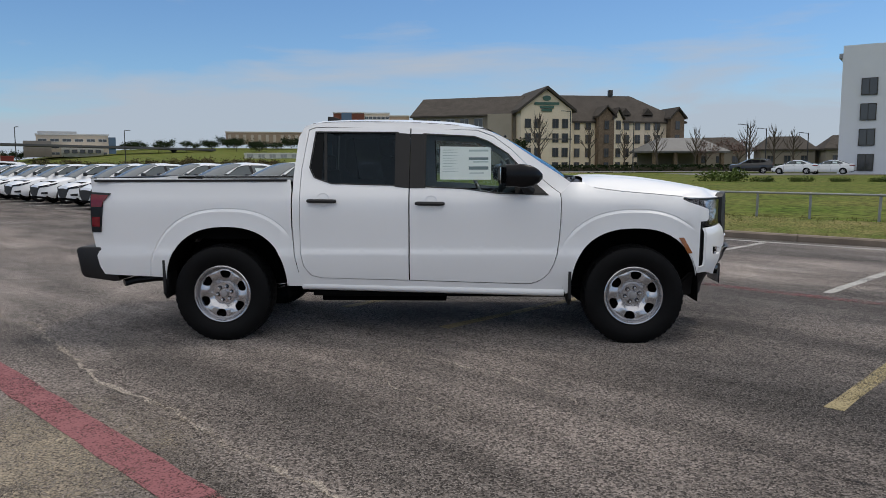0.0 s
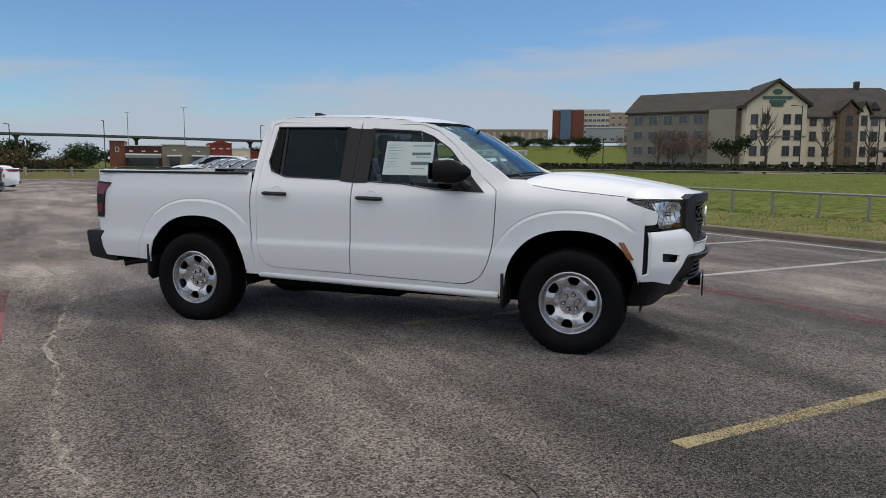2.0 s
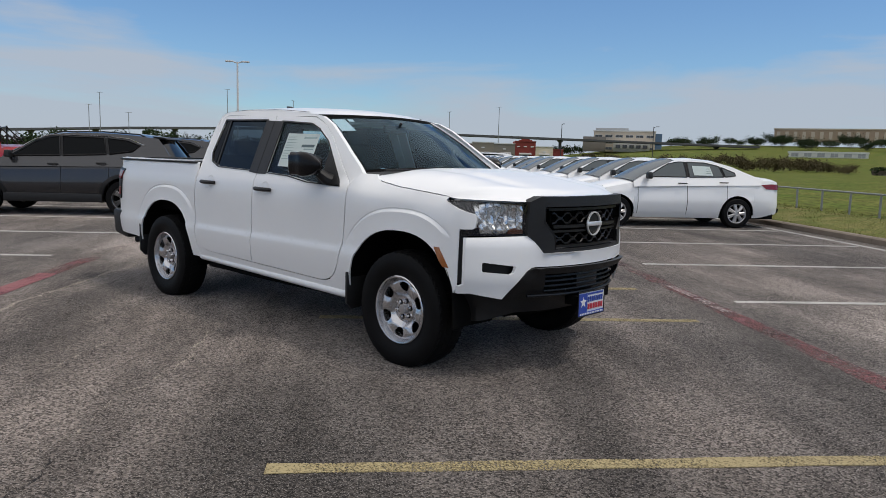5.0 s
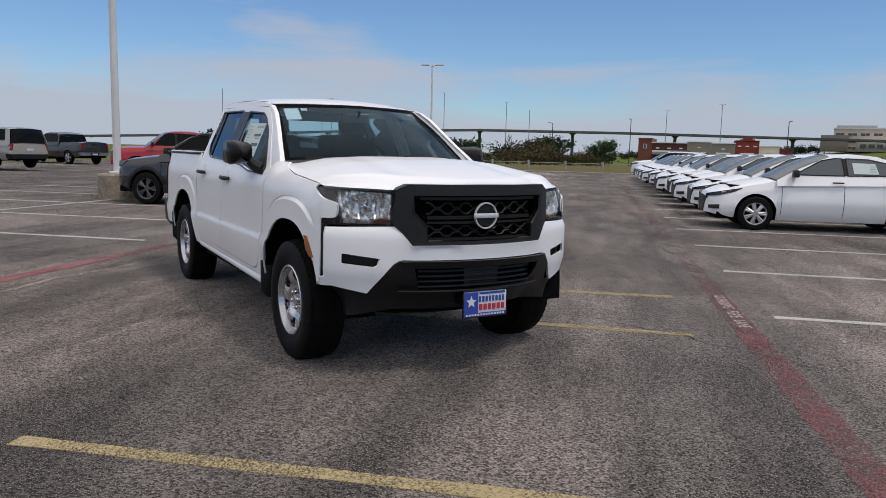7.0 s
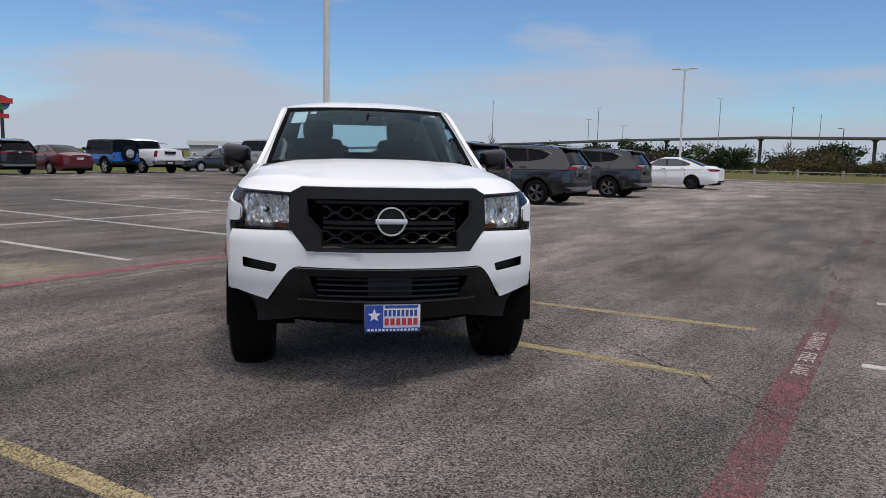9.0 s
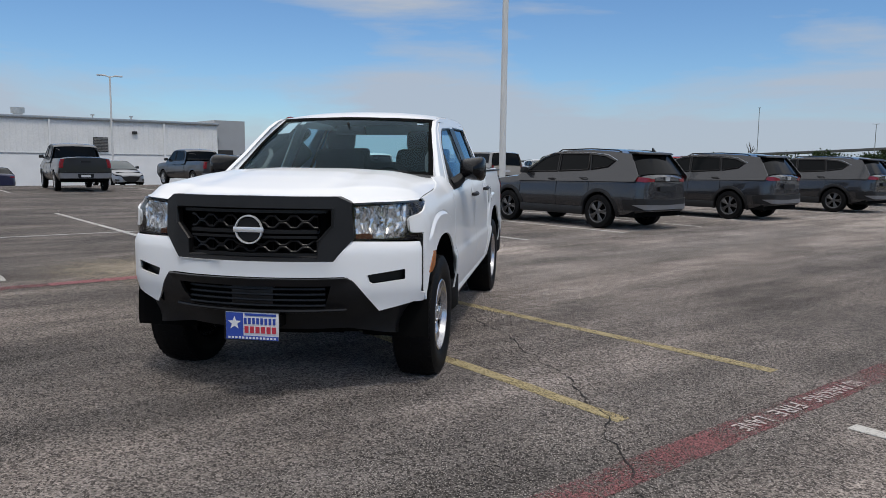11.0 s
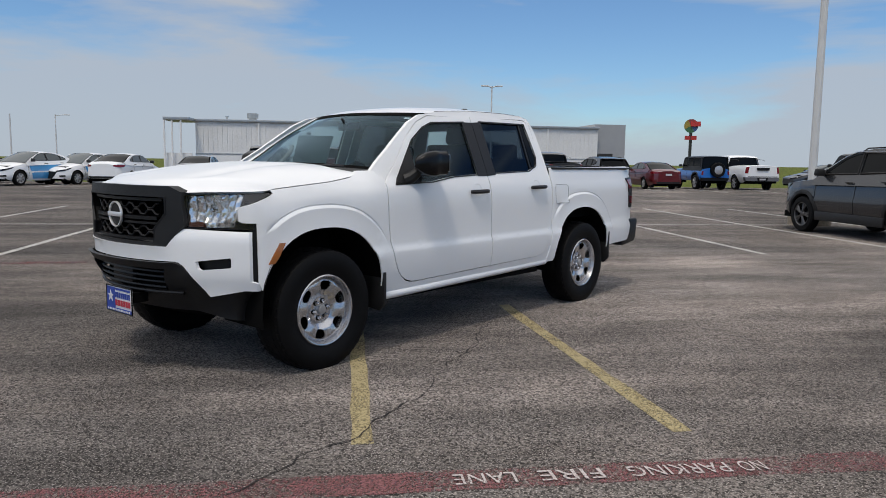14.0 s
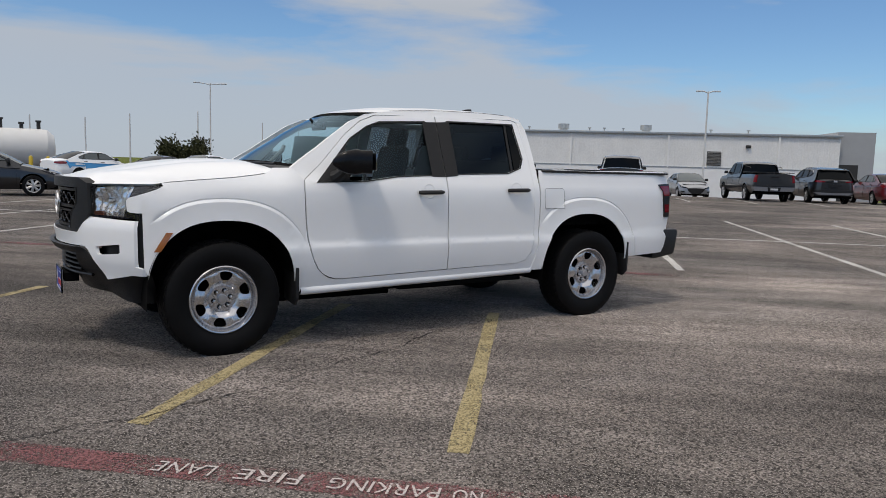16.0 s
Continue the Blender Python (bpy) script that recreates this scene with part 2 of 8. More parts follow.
def worn_paint(name, color, gone):
    """Road paint worn through to the asphalt in spots."""
    m = bpy.data.materials.new(name)
    m.use_nodes = True
    n, l = m.node_tree.nodes, m.node_tree.links
    p = n["Principled BSDF"]
    p.inputs["Roughness"].default_value = 0.85
    p.inputs["Diffuse Roughness"].default_value = 1.0
    tc = n.new("ShaderNodeTexCoord")
    t = n.new("ShaderNodeTexNoise")
    t.inputs["Scale"].default_value, t.inputs["Detail"].default_value, t.inputs["Roughness"].default_value = 1.4, 8.0, 0.75
    l.new(tc.outputs["Object"], t.inputs["Vector"])
    f = n.new("ShaderNodeTexNoise")
    f.inputs["Scale"].default_value, f.inputs["Detail"].default_value = 90.0, 2.0
    l.new(tc.outputs["Object"], f.inputs["Vector"])
    ad = n.new("ShaderNodeMath")
    ad.operation = "ADD"
    l.new(t.outputs["Fac"], ad.inputs[0]), l.new(f.outputs["Fac"], ad.inputs[1])
    r = n.new("ShaderNodeMapRange")
    r.inputs["From Min"].default_value, r.inputs["From Max"].default_value = 1.0 - gone, 1.28 - gone
    l.new(ad.outputs[0], r.inputs["Value"])
    x = n.new("ShaderNodeMix")
    x.data_type = "RGBA"
    x.inputs["A"].default_value, x.inputs["B"].default_value = (*[c * 0.72 for c in color], 1), (*color, 1)
    l.new(f.outputs["Fac"], x.inputs["Factor"]), l.new(x.outputs["Result"], p.inputs["Base Color"])
    l.new(r.outputs["Result"], p.inputs["Alpha"])
    b = n.new("ShaderNodeBump")
    b.inputs["Strength"].default_value, b.inputs["Distance"].default_value = 0.5, 0.005
    l.new(f.outputs["Fac"], b.inputs["Height"]), l.new(b.outputs["Normal"], p.inputs["Normal"])
    return m


def sand_mat():
    """Sand that thins out into the asphalt in uneven tongues."""
    m = mat("sandy_patch", (0.34, 0.285, 0.21), 0.95, color2=(0.19, 0.165, 0.13), scale=7, fine=0.4, fine_scale=110)
    n, l = m.node_tree.nodes, m.node_tree.links
    tc = n.new("ShaderNodeTexCoord")
    ln = n.new("ShaderNodeVectorMath")
    ln.operation = "LENGTH"
    l.new(tc.outputs["Object"], ln.inputs[0])
    t = n.new("ShaderNodeTexNoise")
    t.inputs["Scale"].default_value, t.inputs["Detail"].default_value, t.inputs["Roughness"].default_value = 3.0, 8.0, 0.7
    l.new(tc.outputs["Object"], t.inputs["Vector"])
    ad = n.new("ShaderNodeMath")
    ad.operation = "MULTIPLY_ADD"
    l.new(t.outputs["Fac"], ad.inputs[0])
    ad.inputs[1].default_value = 1.8
    grit = n.new("ShaderNodeTexNoise")
    grit.inputs["Scale"].default_value, grit.inputs["Detail"].default_value = 75.0, 2.0
    l.new(tc.outputs["Object"], grit.inputs["Vector"])
    gm = n.new("ShaderNodeMath")
    gm.operation = "MULTIPLY_ADD"
    l.new(grit.outputs["Fac"], gm.inputs[0])
    gm.inputs[1].default_value = 3.2
    l.new(ln.outputs["Value"], gm.inputs[2])
    l.new(gm.outputs[0], ad.inputs[2])
    r = n.new("ShaderNodeMapRange")
    for k, v in (("From Min", 2.75), ("From Max", 3.6), ("To Min", 0.92), ("To Max", 0.0)):
        r.inputs[k].default_value = v
    l.new(ad.outputs[0], r.inputs["Value"])
    l.new(r.outputs["Result"], n["Principled BSDF"].inputs["Alpha"])
    return m


ASPHALT = asphalt_mat()
YELLOW = worn_paint("yellow_paint", (0.44, 0.36, 0.19), 0.20)
WHITE_LINE = worn_paint("white_paint", (0.62, 0.60, 0.56), 0.26)
RED_WORN = worn_paint("worn_red_paint", (0.24, 0.115, 0.115), -0.05)
RED_FADED = worn_paint("faded_red_paint", (0.25, 0.11, 0.11), -0.12)
RED_LINE = worn_paint("red_paint", (0.27, 0.112, 0.115), 0.06)
RED_SOLID = worn_paint("fresh_red_paint", (0.31, 0.116, 0.124), 0.24)
STENCIL = worn_paint("stencil_paint", (0.58, 0.53, 0.51), 0.32)
CRACK = worn_paint("crack_grit", (0.46, 0.40, 0.335), 0.12)
CRACK_DARK = mat("crack_dark", (0.022, 0.02, 0.02), 0.95, var=0.3, scale=12)
CONCRETE = mat("concrete", (0.36, 0.33, 0.29), 0.9, var=0.35, scale=3, bump=0.3, bump_scale=40, fine=0.12)
KERB = mat("kerb_concrete", (0.24, 0.195, 0.155), 0.9, var=0.35, scale=2.2, bump=0.3, bump_scale=50, fine=0.15)
WHITE = mat("white_car_paint", (0.875, 0.885, 0.895), 0.38, coat=0.45, var=0.015, scale=3)
MIRROR_BLACK = mat("mirror_black", (0.006, 0.006, 0.007), 0.24, spec=0.25, var=0.2, scale=30)
BLACK_TRIM = mat("black_plastic", (0.016, 0.016, 0.017), 0.48, spec=0.36, bump=0.12, bump_scale=350, var=0.25, scale=14)
SATIN_BLACK = mat("satin_black", (0.010, 0.010, 0.011), 0.35, spec=0.32, bump=0.05, bump_scale=200, var=0.15, scale=10)
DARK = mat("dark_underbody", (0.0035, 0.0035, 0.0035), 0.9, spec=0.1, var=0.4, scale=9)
RUBBER = mat("tyre_rubber", (0.0055, 0.0055, 0.006), 0.58, spec=0.15, var=0.35, scale=16, bump=0.15, bump_scale=140)
STEEL = mat("silver_wheel", (0.60, 0.60, 0.62), 0.24, metal=0.85, var=0.03, scale=20, rvar=0.04)
SILVER = mat("silver_plastic", (0.50, 0.50, 0.52), 0.30, metal=0.7, var=0.1, scale=30)
LAMP_BLACK = mat("lamp_black", (0.008, 0.010, 0.020), 0.16, spec=0.3, coat=0.25, var=0.2, scale=20)
CHROME = mat("chrome", (0.82, 0.82, 0.84), 0.10, metal=1.0)
REFLECT = mat("lamp_reflector", (0.90, 0.90, 0.90), 0.16, metal=0.75)
AMBER_DIM = mat("dull_amber_lens", (0.12, 0.040, 0.022), 0.25, coat=0.4, var=0.25, scale=60)
EMBLEM = mat("emblem_chrome", (0.86, 0.86, 0.87), 0.32, metal=0.6, var=0.05, scale=40)
HOUSING = mat("lamp_housing", (0.16, 0.16, 0.17), 0.25, metal=0.8, var=0.3, scale=18)
AMBER = mat("amber_lens", (0.36, 0.12, 0.03), 0.2, coat=0.6, var=0.2, scale=30)
RED_LENS = mat("red_lens", (0.22, 0.006, 0.012), 0.2, coat=0.3, var=0.35, scale=25)
CLEAR = pane_mat("clear_lens", (0.93, 0.94, 0.95))
GLASS = pane_mat("window_glass", (0.66, 0.84, 0.88), ior=1.32, gloss=(0.60, 0.84, 1.0))
SIDE_GLASS = pane_mat("side_glass", (0.68, 0.78, 0.80), ior=1.36, gloss=(0.62, 0.82, 1.0))
TINT = pane_mat("tinted_glass", (0.11, 0.125, 0.14), ior=1.32, gloss=(0.60, 0.80, 1.0))
DARKGLASS = mat("dark_car_glass", (0.005, 0.006, 0.007), 0.06, spec=0.09)
MIDGLASS = mat("grey_car_glass", (0.11, 0.125, 0.13), 0.20, spec=0.25)
DASH = mat("dashboard_plastic", (0.010, 0.010, 0.011), 0.7, spec=0.2, var=0.2, scale=20)
FABRIC = mat("seat_fabric", (0.016, 0.016, 0.018), 0.9, var=0.3, scale=30, bump=0.3, bump_scale=300)
HEADLINER = mat("grey_headliner", (0.24, 0.24, 0.235), 0.95, var=0.1, scale=30)
PAPER = mat("sticker_paper", (0.76, 0.85, 0.83), 0.7, var=0.05, scale=10)
# daylight shines through the paper
pn, pl = PAPER.node_tree.nodes, PAPER.node_tree.links
glow = pn.new("ShaderNodeBsdfTranslucent")
glow.inputs["Color"].default_value = (0.66, 0.80, 0.78, 1)
sheer = pn.new("ShaderNodeMixShader")
sheer.inputs["Fac"].default_value = 0.35
pl.new(pn["Principled BSDF"].outputs["BSDF"], sheer.inputs[1]), pl.new(glow.outputs["BSDF"], sheer.inputs[2])
pl.new(sheer.outputs["Shader"], pn["Material Output"].inputs["Surface"])
pn, pl = PAPER.node_tree.nodes, PAPER.node_tree.links
thin = pn.new("ShaderNodeBsdfTranslucent")
thin.inputs["Color"].default_value = (0.72, 0.78, 0.77, 1)
leafy = pn.new("ShaderNodeMixShader")
leafy.inputs["Fac"].default_value = 0.3
pl.new(pn["Principled BSDF"].outputs["BSDF"], leafy.inputs[1]), pl.new(thin.outputs["BSDF"], leafy.inputs[2])
pl.new(leafy.outputs["Shader"], pn["Material Output"].inputs["Surface"])
INK = mat("sticker_ink", (0.10, 0.15, 0.16), 0.7)
INK2 = mat("sticker_ink_pale", (0.36, 0.46, 0.46), 0.7)
PLATE_BLUE = mat("plate_blue", (0.03, 0.07, 0.36), 0.45, var=0.1, scale=20)
PLATE_WHITE = mat("plate_white", (0.72, 0.72, 0.74), 0.45, var=0.05, scale=20)
PLATE_RED = mat("plate_red", (0.50, 0.035, 0.06), 0.45, var=0.1, scale=20)
POLE_WHITE = mat("white_pole_paint", (0.66, 0.66, 0.65), 0.5, var=0.12, scale=2.0)
POLE_DARK = mat("bronze_pole_paint", (0.03, 0.028, 0.026), 0.5, var=0.2, scale=3)
GALV = mat("galvanised_pipe", (0.33, 0.34, 0.34), 0.5, metal=0.6, var=0.2, scale=9)

# ---- mesh helpers ----
from mathutils.geometry import delaunay_2d_cdt

LOT = 48.6
LC, LS = math.cos(radians(LOT)), math.sin(radians(LOT))


def lot(u, v, z=0.0, turn=0.0):
    """A pose in the car park's own axes: u along the stall lines, v along the fire lane."""
    return pose(u * LC - v * LS, u * LS + v * LC, z, 0, 0, LOT + turn)


class Build:
    """Collects vertices and faces of one part."""

    def __init__(self):
        self.v, self.f = [], []

    def add(self, vs, fs):
        k = len(self.v)
        self.v += [tuple(p) for p in vs]
        self.f += [tuple(k + i for i in f) for f in fs]
        return self

    def box(self, c, s, m=None, taper=1.0):
        hx, hy, hz = s[0] / 2, s[1] / 2, s[2] / 2
        vs = [Vector((x * hx * (taper if z > 0 else 1), y * hy * (taper if z > 0 else 1), z * hz)) for z in (-1, 1) for x, y in ((-1, -1), (1, -1), (1, 1), (-1, 1))]
        if m is not None:
            vs = [m @ p for p in vs]
        vs = [p + Vector(c) for p in vs]
        return self.add(vs, [(3, 2, 1, 0), (4, 5, 6, 7), (0, 1, 5, 4), (1, 2, 6, 5), (2, 3, 7, 6), (3, 0, 4, 7)])

    def tube(self, pts, r, n=8, caps=True):
        """A round bar along points; r a number or one for each point."""
        pts = [Vector(p) for p in pts]
        rs = r if isinstance(r, (list, tuple)) else [r] * len(pts)
        vs, fs, last = [], [], None
        for i, p in enumerate(pts):
            d = (pts[min(i + 1, len(pts) - 1)] - pts[max(i - 1, 0)]).normalized()
            if last is None:
                a = d.orthogonal().normalized()
            else:
                a = (last - d * last.dot(d)).normalized()
            last = a
            b = d.cross(a)
            vs += [p + (a * math.cos(2 * math.pi * k / n) + b * math.sin(2 * math.pi * k / n)) * rs[i] for k in range(n)]
        for i in range(len(pts) - 1):
            fs += [(i * n + k, i * n + (k + 1) % n, (i + 1) * n + (k + 1) % n, (i + 1) * n + k) for k in range(n)]
        if caps:
            fs += [tuple(range(n - 1, -1, -1)), tuple((len(pts) - 1) * n + k for k in range(n))]
        return self.add(vs, fs)

    def lathe(self, prof, n=32, m=None, close=False):
        """Profile of (radius, y) turned about the y axis."""
        m = m or Matrix()
        vs, fs = [], []
        for r, y in prof:
            vs += [m @ Vector((r * math.cos(2 * math.pi * k / n), y, r * math.sin(2 * math.pi * k / n))) for k in range(n)]
        q = len(prof)
        for i in range(q if close else q - 1):
            j = (i + 1) % q
            fs += [(i * n + k, i * n + (k + 1) % n, j * n + (k + 1) % n, j * n + k) for k in range(n)]
        return self.add(vs, fs)

    def prism(self, poly, fn, a, b):
        """A flat outline given depth: fn(p, q, d) gives the place, d from a to b."""
        n = len(poly)
        vs = [fn(p, q, a) for p, q in poly] + [fn(p, q, b) for p, q in poly]
        return self.add(vs, [tuple(range(n - 1, -1, -1)), tuple(range(n, 2 * n))] + [(i, (i + 1) % n, n + (i + 1) % n, n + i) for i in range(n)])

    def sheet(self, outer, fn, holes=(), step=0.08, depth=None, extra=()):
        """A curved panel: the outline and its holes in two parameters, laid into space by fn(p, q); depth: vector of its thickness."""
        loops = [thick_line(lp, step) for lp in (outer, *holes)]
        pts, edges = [], []
        for lp in loops:
            k = len(pts)
            pts += lp
            edges += [(k + i, k + (i + 1) % len(lp)) for i in range(len(lp))]
        bound = np.array(pts)
        x0, y0 = bound.min(0)
        x1, y1 = bound.max(0)
        for i in range(1, int((x1 - x0) / step) + 1):
            for j in range(1, int((y1 - y0) / step) + 1):
                p = (x0 + (i + 0.013) * step, y0 + (j + 0.017) * step)
                if inside(p, loops) and np.min(np.hypot(bound[:, 0] - p[0], bound[:, 1] - p[1])) > 0.45 * step:
                    pts.append(p)
        if extra:
            pts = pts[:len(bound)] + [p for p in pts[len(bound):] if min(math.hypot(p[0] - a, p[1] - c) for a, c in extra) > 0.35 * step]
            pts += [p for p in extra if inside(p, loops) and np.min(np.hypot(bound[:, 0] - p[0], bound[:, 1] - p[1])) > 0.006]
        vs, _, fs, *_ = delaunay_2d_cdt([Vector(p) for p in pts], edges, [], 0, 1e-6)
        fs = [f for f in fs if inside(tuple(sum((vs[i] for i in f), Vector((0, 0))) / len(f)), loops)]
        # no slivers along straight edges
        fs = [f for f in fs if abs((vs[f[1]] - vs[f[0]]).cross(vs[f[2]] - vs[f[0]])) > 4e-7]
        vs3 = [Vector(fn(p[0], p[1])) for p in vs]
        self.add(vs3, fs)
        if depth is not None:
            d = Vector(depth)
            self.add([p + d for p in vs3], [tuple(reversed(f)) for f in fs])
            count = {}
            for f in fs:
                for a, b in zip(f, f[1:] + f[:1]):
                    count[(a, b)] = count.get((a, b), 0) + 1
            rim = [(a, b) for a, b in count if (b, a) not in count]
            ids = sorted({i for e in rim for i in e})
            at = {i: k for k, i in enumerate(ids)}
            q = len(ids)
            self.add([vs3[i] for i in ids] + [vs3[i] + d for i in ids], [(at[b], at[a], q + at[a], q + at[b]) for a, b in rim])
        return self

    def grid(self, us, vs, fn, close_u=False):
        n = len(vs)
        pts = [fn(a, b) for a in us for b in vs]
        m = len(us)
        fs = [(i % m * n + j, (i + 1) % m * n + j, (i + 1) % m * n + j + 1, i % m * n + j + 1) for i in range(m if close_u else m - 1) for j in range(n - 1)]
        return self.add(pts, fs)

    def flip_y(self):
        self.v = [(x, -y, z) for x, y, z in self.v]
        self.f = [tuple(reversed(f)) for f in self.f]
        return self

    def moved(self, m):
        self.v = [tuple(m @ Vector(p)) for p in self.v]
        return self

    def mesh(self, name, material, smooth=True, bevel=0.0, angle=35):
        me = bpy.data.meshes.new(name)
        me.from_pydata(self.v, [], self.f)
        bm = bmesh.new()
        bm.from_mesh(me)
        if bevel:
            bmesh.ops.remove_doubles(bm, verts=bm.verts, dist=1e-5)
        bmesh.ops.recalc_face_normals(bm, faces=bm.faces)
        if bevel:
            es = [e for e in bm.edges if len(e.link_faces) == 2 and e.calc_face_angle(0) > 0.5]
            bmesh.ops.bevel(bm, geom=es, offset=bevel, segments=2, affect="EDGES", profile=0.5, clamp_overlap=True)
        bm.to_mesh(me)
        bm.free()
        if smooth:
            me.shade_smooth()
            me.set_sharp_from_angle(angle=radians(angle))
        me.materials.append(material)
        return me


def thick_line(lp, step):
    out = []
    for (ax, ay), (bx, by) in zip(lp, list(lp[1:]) + [lp[0]]):
        k = max(1, math.ceil(math.hypot(bx - ax, by - ay) / step))
        out += [(ax + (bx - ax) * i / k, ay + (by - ay) * i / k) for i in range(k)]
    return out


def inside(p, loops):
    x, y = p
    odd = False
    for lp in loops:
        for (ax, ay), (bx, by) in zip(lp, lp[1:] + lp[:1]):
            if (ay > y) != (by > y) and x < (bx - ax) * (y - ay) / (by - ay) + ax:
                odd = not odd
    return odd


def arc(cx, cy, r, a0, a1, n=14):
    return [(cx + r * math.cos(radians(a0 + (a1 - a0) * i / n)), cy + r * math.sin(radians(a0 + (a1 - a0) * i / n))) for i in range(n + 1)]


def part(name, b, material, parent=None, label="", smooth=True, bevel=0.0, angle=35):
    """One part as one mesh object under a thing or another part."""
    ob = new(name, b.mesh(name, material, smooth, bevel, angle))
    ob.parent = parent
    if label:
        ob["label"] = label
    return ob


def thing(name, label, category, m=None, group="", kind=""):
    """The Empty at a thing's base."""
    ob = tagged(new(name), label, category, group, kind)
    if m is not None:
        ob.matrix_world = m
    return ob


def both(name, b, material, parent, label="", **kw):
    """The same part on both sides of the middle plane y = 0."""
    one = part(name, b, material, parent, label, **kw)
    two = part(name, b.flip_y(), material, parent, label, **kw)
    return one, two


def sm(a, b, x):
    t = min(1.0, max(0.0, (x - a) / (b - a)))
    return t * t * (3 - 2 * t)


def ip(x, xs, ys):
    return float(np.interp(x, xs, ys))

# ---- ground, car park, kerb ----
def rise(u):
    """The car park is level and falls away past the far row of stalls."""
    return ip(u, (-80, -70, -48, -37, -29, -20), (-1.5, -1.4, -0.8, -0.06, 0.05, 0.0))


def land(u, v):
    """Height of the open ground, in the car park's axes."""
    x, y = u * LC - v * LS, u * LS + v * LC
    z = -0.06 + rise(u)
    if u > 9.2:
        z = 0.10 + 0.17 * sm(9.3, 11.2, u)
    far = math.hypot(x, y)
    wide = math.degrees(math.atan2(y, x))
    z += ip(wide, (78, 92, 111, 118, 124, 130), (0.0, 10.2, 10.2, 8.6, 3.4, 0.0)) * sm(160, 370, far)
    if u < -45 or v > 60:
        z -= 0.5 * sm(60, 100, far)
    return z


ticks_u = [-3500, -1200, -600, -300, -200, -140, -100, -90, -80, -70, -60, -48, -42, -37, -33, -29, -25, -20, -12, 0, 5, 9.15, 9.26, 9.4, 10.0, 10.8, 11.6, 14, 18, 24, 32, 45, 60, 80, 100, 130, 160, 200, 250, 320, 450, 700, 1200, 3500]
ticks_v = [-3500, -1200, -600, -300, -200, -140, -100, -70, -45, -25, -10, 0, 10, 20, 35, 50, 65, 80, 100, 130, 160, 200, 250, 320, 450, 700, 1200, 3500]
GRASS = mat("grass", (0.074, 0.114, 0.019), 0.95, color2=(0.140, 0.136, 0.042), scale=0.30, detail=9.0, fine=0.6, fine_scale=5, bump=1.0, bump_scale=16, spec=0.04)
g = Build().grid(ticks_u, ticks_v, lambda u, v: (u * LC - v * LS, u * LS + v * LC, land(u, v)))
ground = part("ground", g, GRASS)
tagged(ground, "open green and straw-coloured grass land reaching the horizon", "ground", kind="structure")

LOT_V = (-118.0, 47.5)
b = Build().grid([-80, -70, -60, -48, -42, -37, -33, -29, -25, -20, -12, 0, 5, 9.1], np.linspace(*LOT_V, 26), lambda u, v: (u * LC - v * LS, u * LS + v * LC, rise(u)))
pavement = part("pavement", b, ASPHALT, smooth=False)
tagged(pavement, "dark grey worn asphalt of a car park with pale aggregate", "asphalt", kind="structure")


def stripe(name, u0, v0, u1, v1, w, material, label, z=0.004, wander=0.008):
    """A painted line with slightly uneven edges."""
    d = Vector((u1 - u0, v1 - v0))
    k = max(2, int(d.length / 0.25))
    nrm = Vector((-d.y, d.x)).normalized()
    vs, fs = [], []
    for i in range(k + 1):
        p = Vector((u0, v0)) + d * i / k
        for s in (-1, 1):
            q = p + nrm * s * (w / 2 + random.uniform(-wander, wander))
            vs.append((q.x * LC - q.y * LS, q.x * LS + q.y * LC, z + rise(q.x)))
    fs = [(2 * i, 2 * i + 2, 2 * i + 3, 2 * i + 1) for i in range(k)]
    b = Build().add(vs, fs)
    b.add([(x, y, h - 0.003) for x, y, h in vs], [tuple(reversed(f)) for f in fs])
    ob = part(name, b, material, smooth=False)
    return tagged(ob, label, "road marking", group=name + "s of the car park", kind="structure")


for v0, v1 in ((-3.42, -3.40), (-0.36, -0.42), (0.99, 1.15)):
    stripe("yellow_line", -0.22, v0, 3.05, v1, 0.10, YELLOW, "faded yellow parking line on the asphalt")
for k in range(-14, 18):
    stripe("white_line", 3.82, 0.46 + 2.60 * k, 8.55, 0.36 + 2.60 * k, 0.10, WHITE_LINE, "worn white parking line on the asphalt")
    stripe("white_line", -14.6, 0.44 + 2.68 * k, -3.82, 0.42 + 2.68 * k, 0.10, WHITE_LINE, "worn white parking line on the asphalt")
stripe("white_line", 8.68, -34, 8.68, 46, 0.10, WHITE_LINE, "worn white line along the kerb")
stripe("white_line", -8.75, -36, -9.15, 46, 0.09, WHITE_LINE, "worn white line between two rows of stalls")
for k in range(-12, 12):
    stripe("white_line", -31.5, 1.25 + 2.75 * k, -26.5, 1.25 + 2.75 * k, 0.10, WHITE_LINE, "worn white parking line on the asphalt")
stripe("red_line", 3.49, -36, 3.49, 1.9, 0.19, RED_LINE, "faded red fire lane line on the asphalt", 0.005)
stripe("red_line", 3.49, 1.9, 3.49, 44, 0.19, RED_WORN, "red fire lane line worn thin by traffic", 0.005)
stripe("red_line", -3.27, -36, -3.27, -1.9, 0.20, RED_LINE, "faded red fire lane line on the asphalt", 0.005)
stripe("red_line", -3.27, -1.9, -3.27, 1.7, 0.20, RED_SOLID, "little worn red fire lane line on the asphalt", 0.005)
stripe("red_line", -3.27, 1.7, -3.27, 3.0, 0.20, RED_LINE, "faded red fire lane line on the asphalt", 0.005)
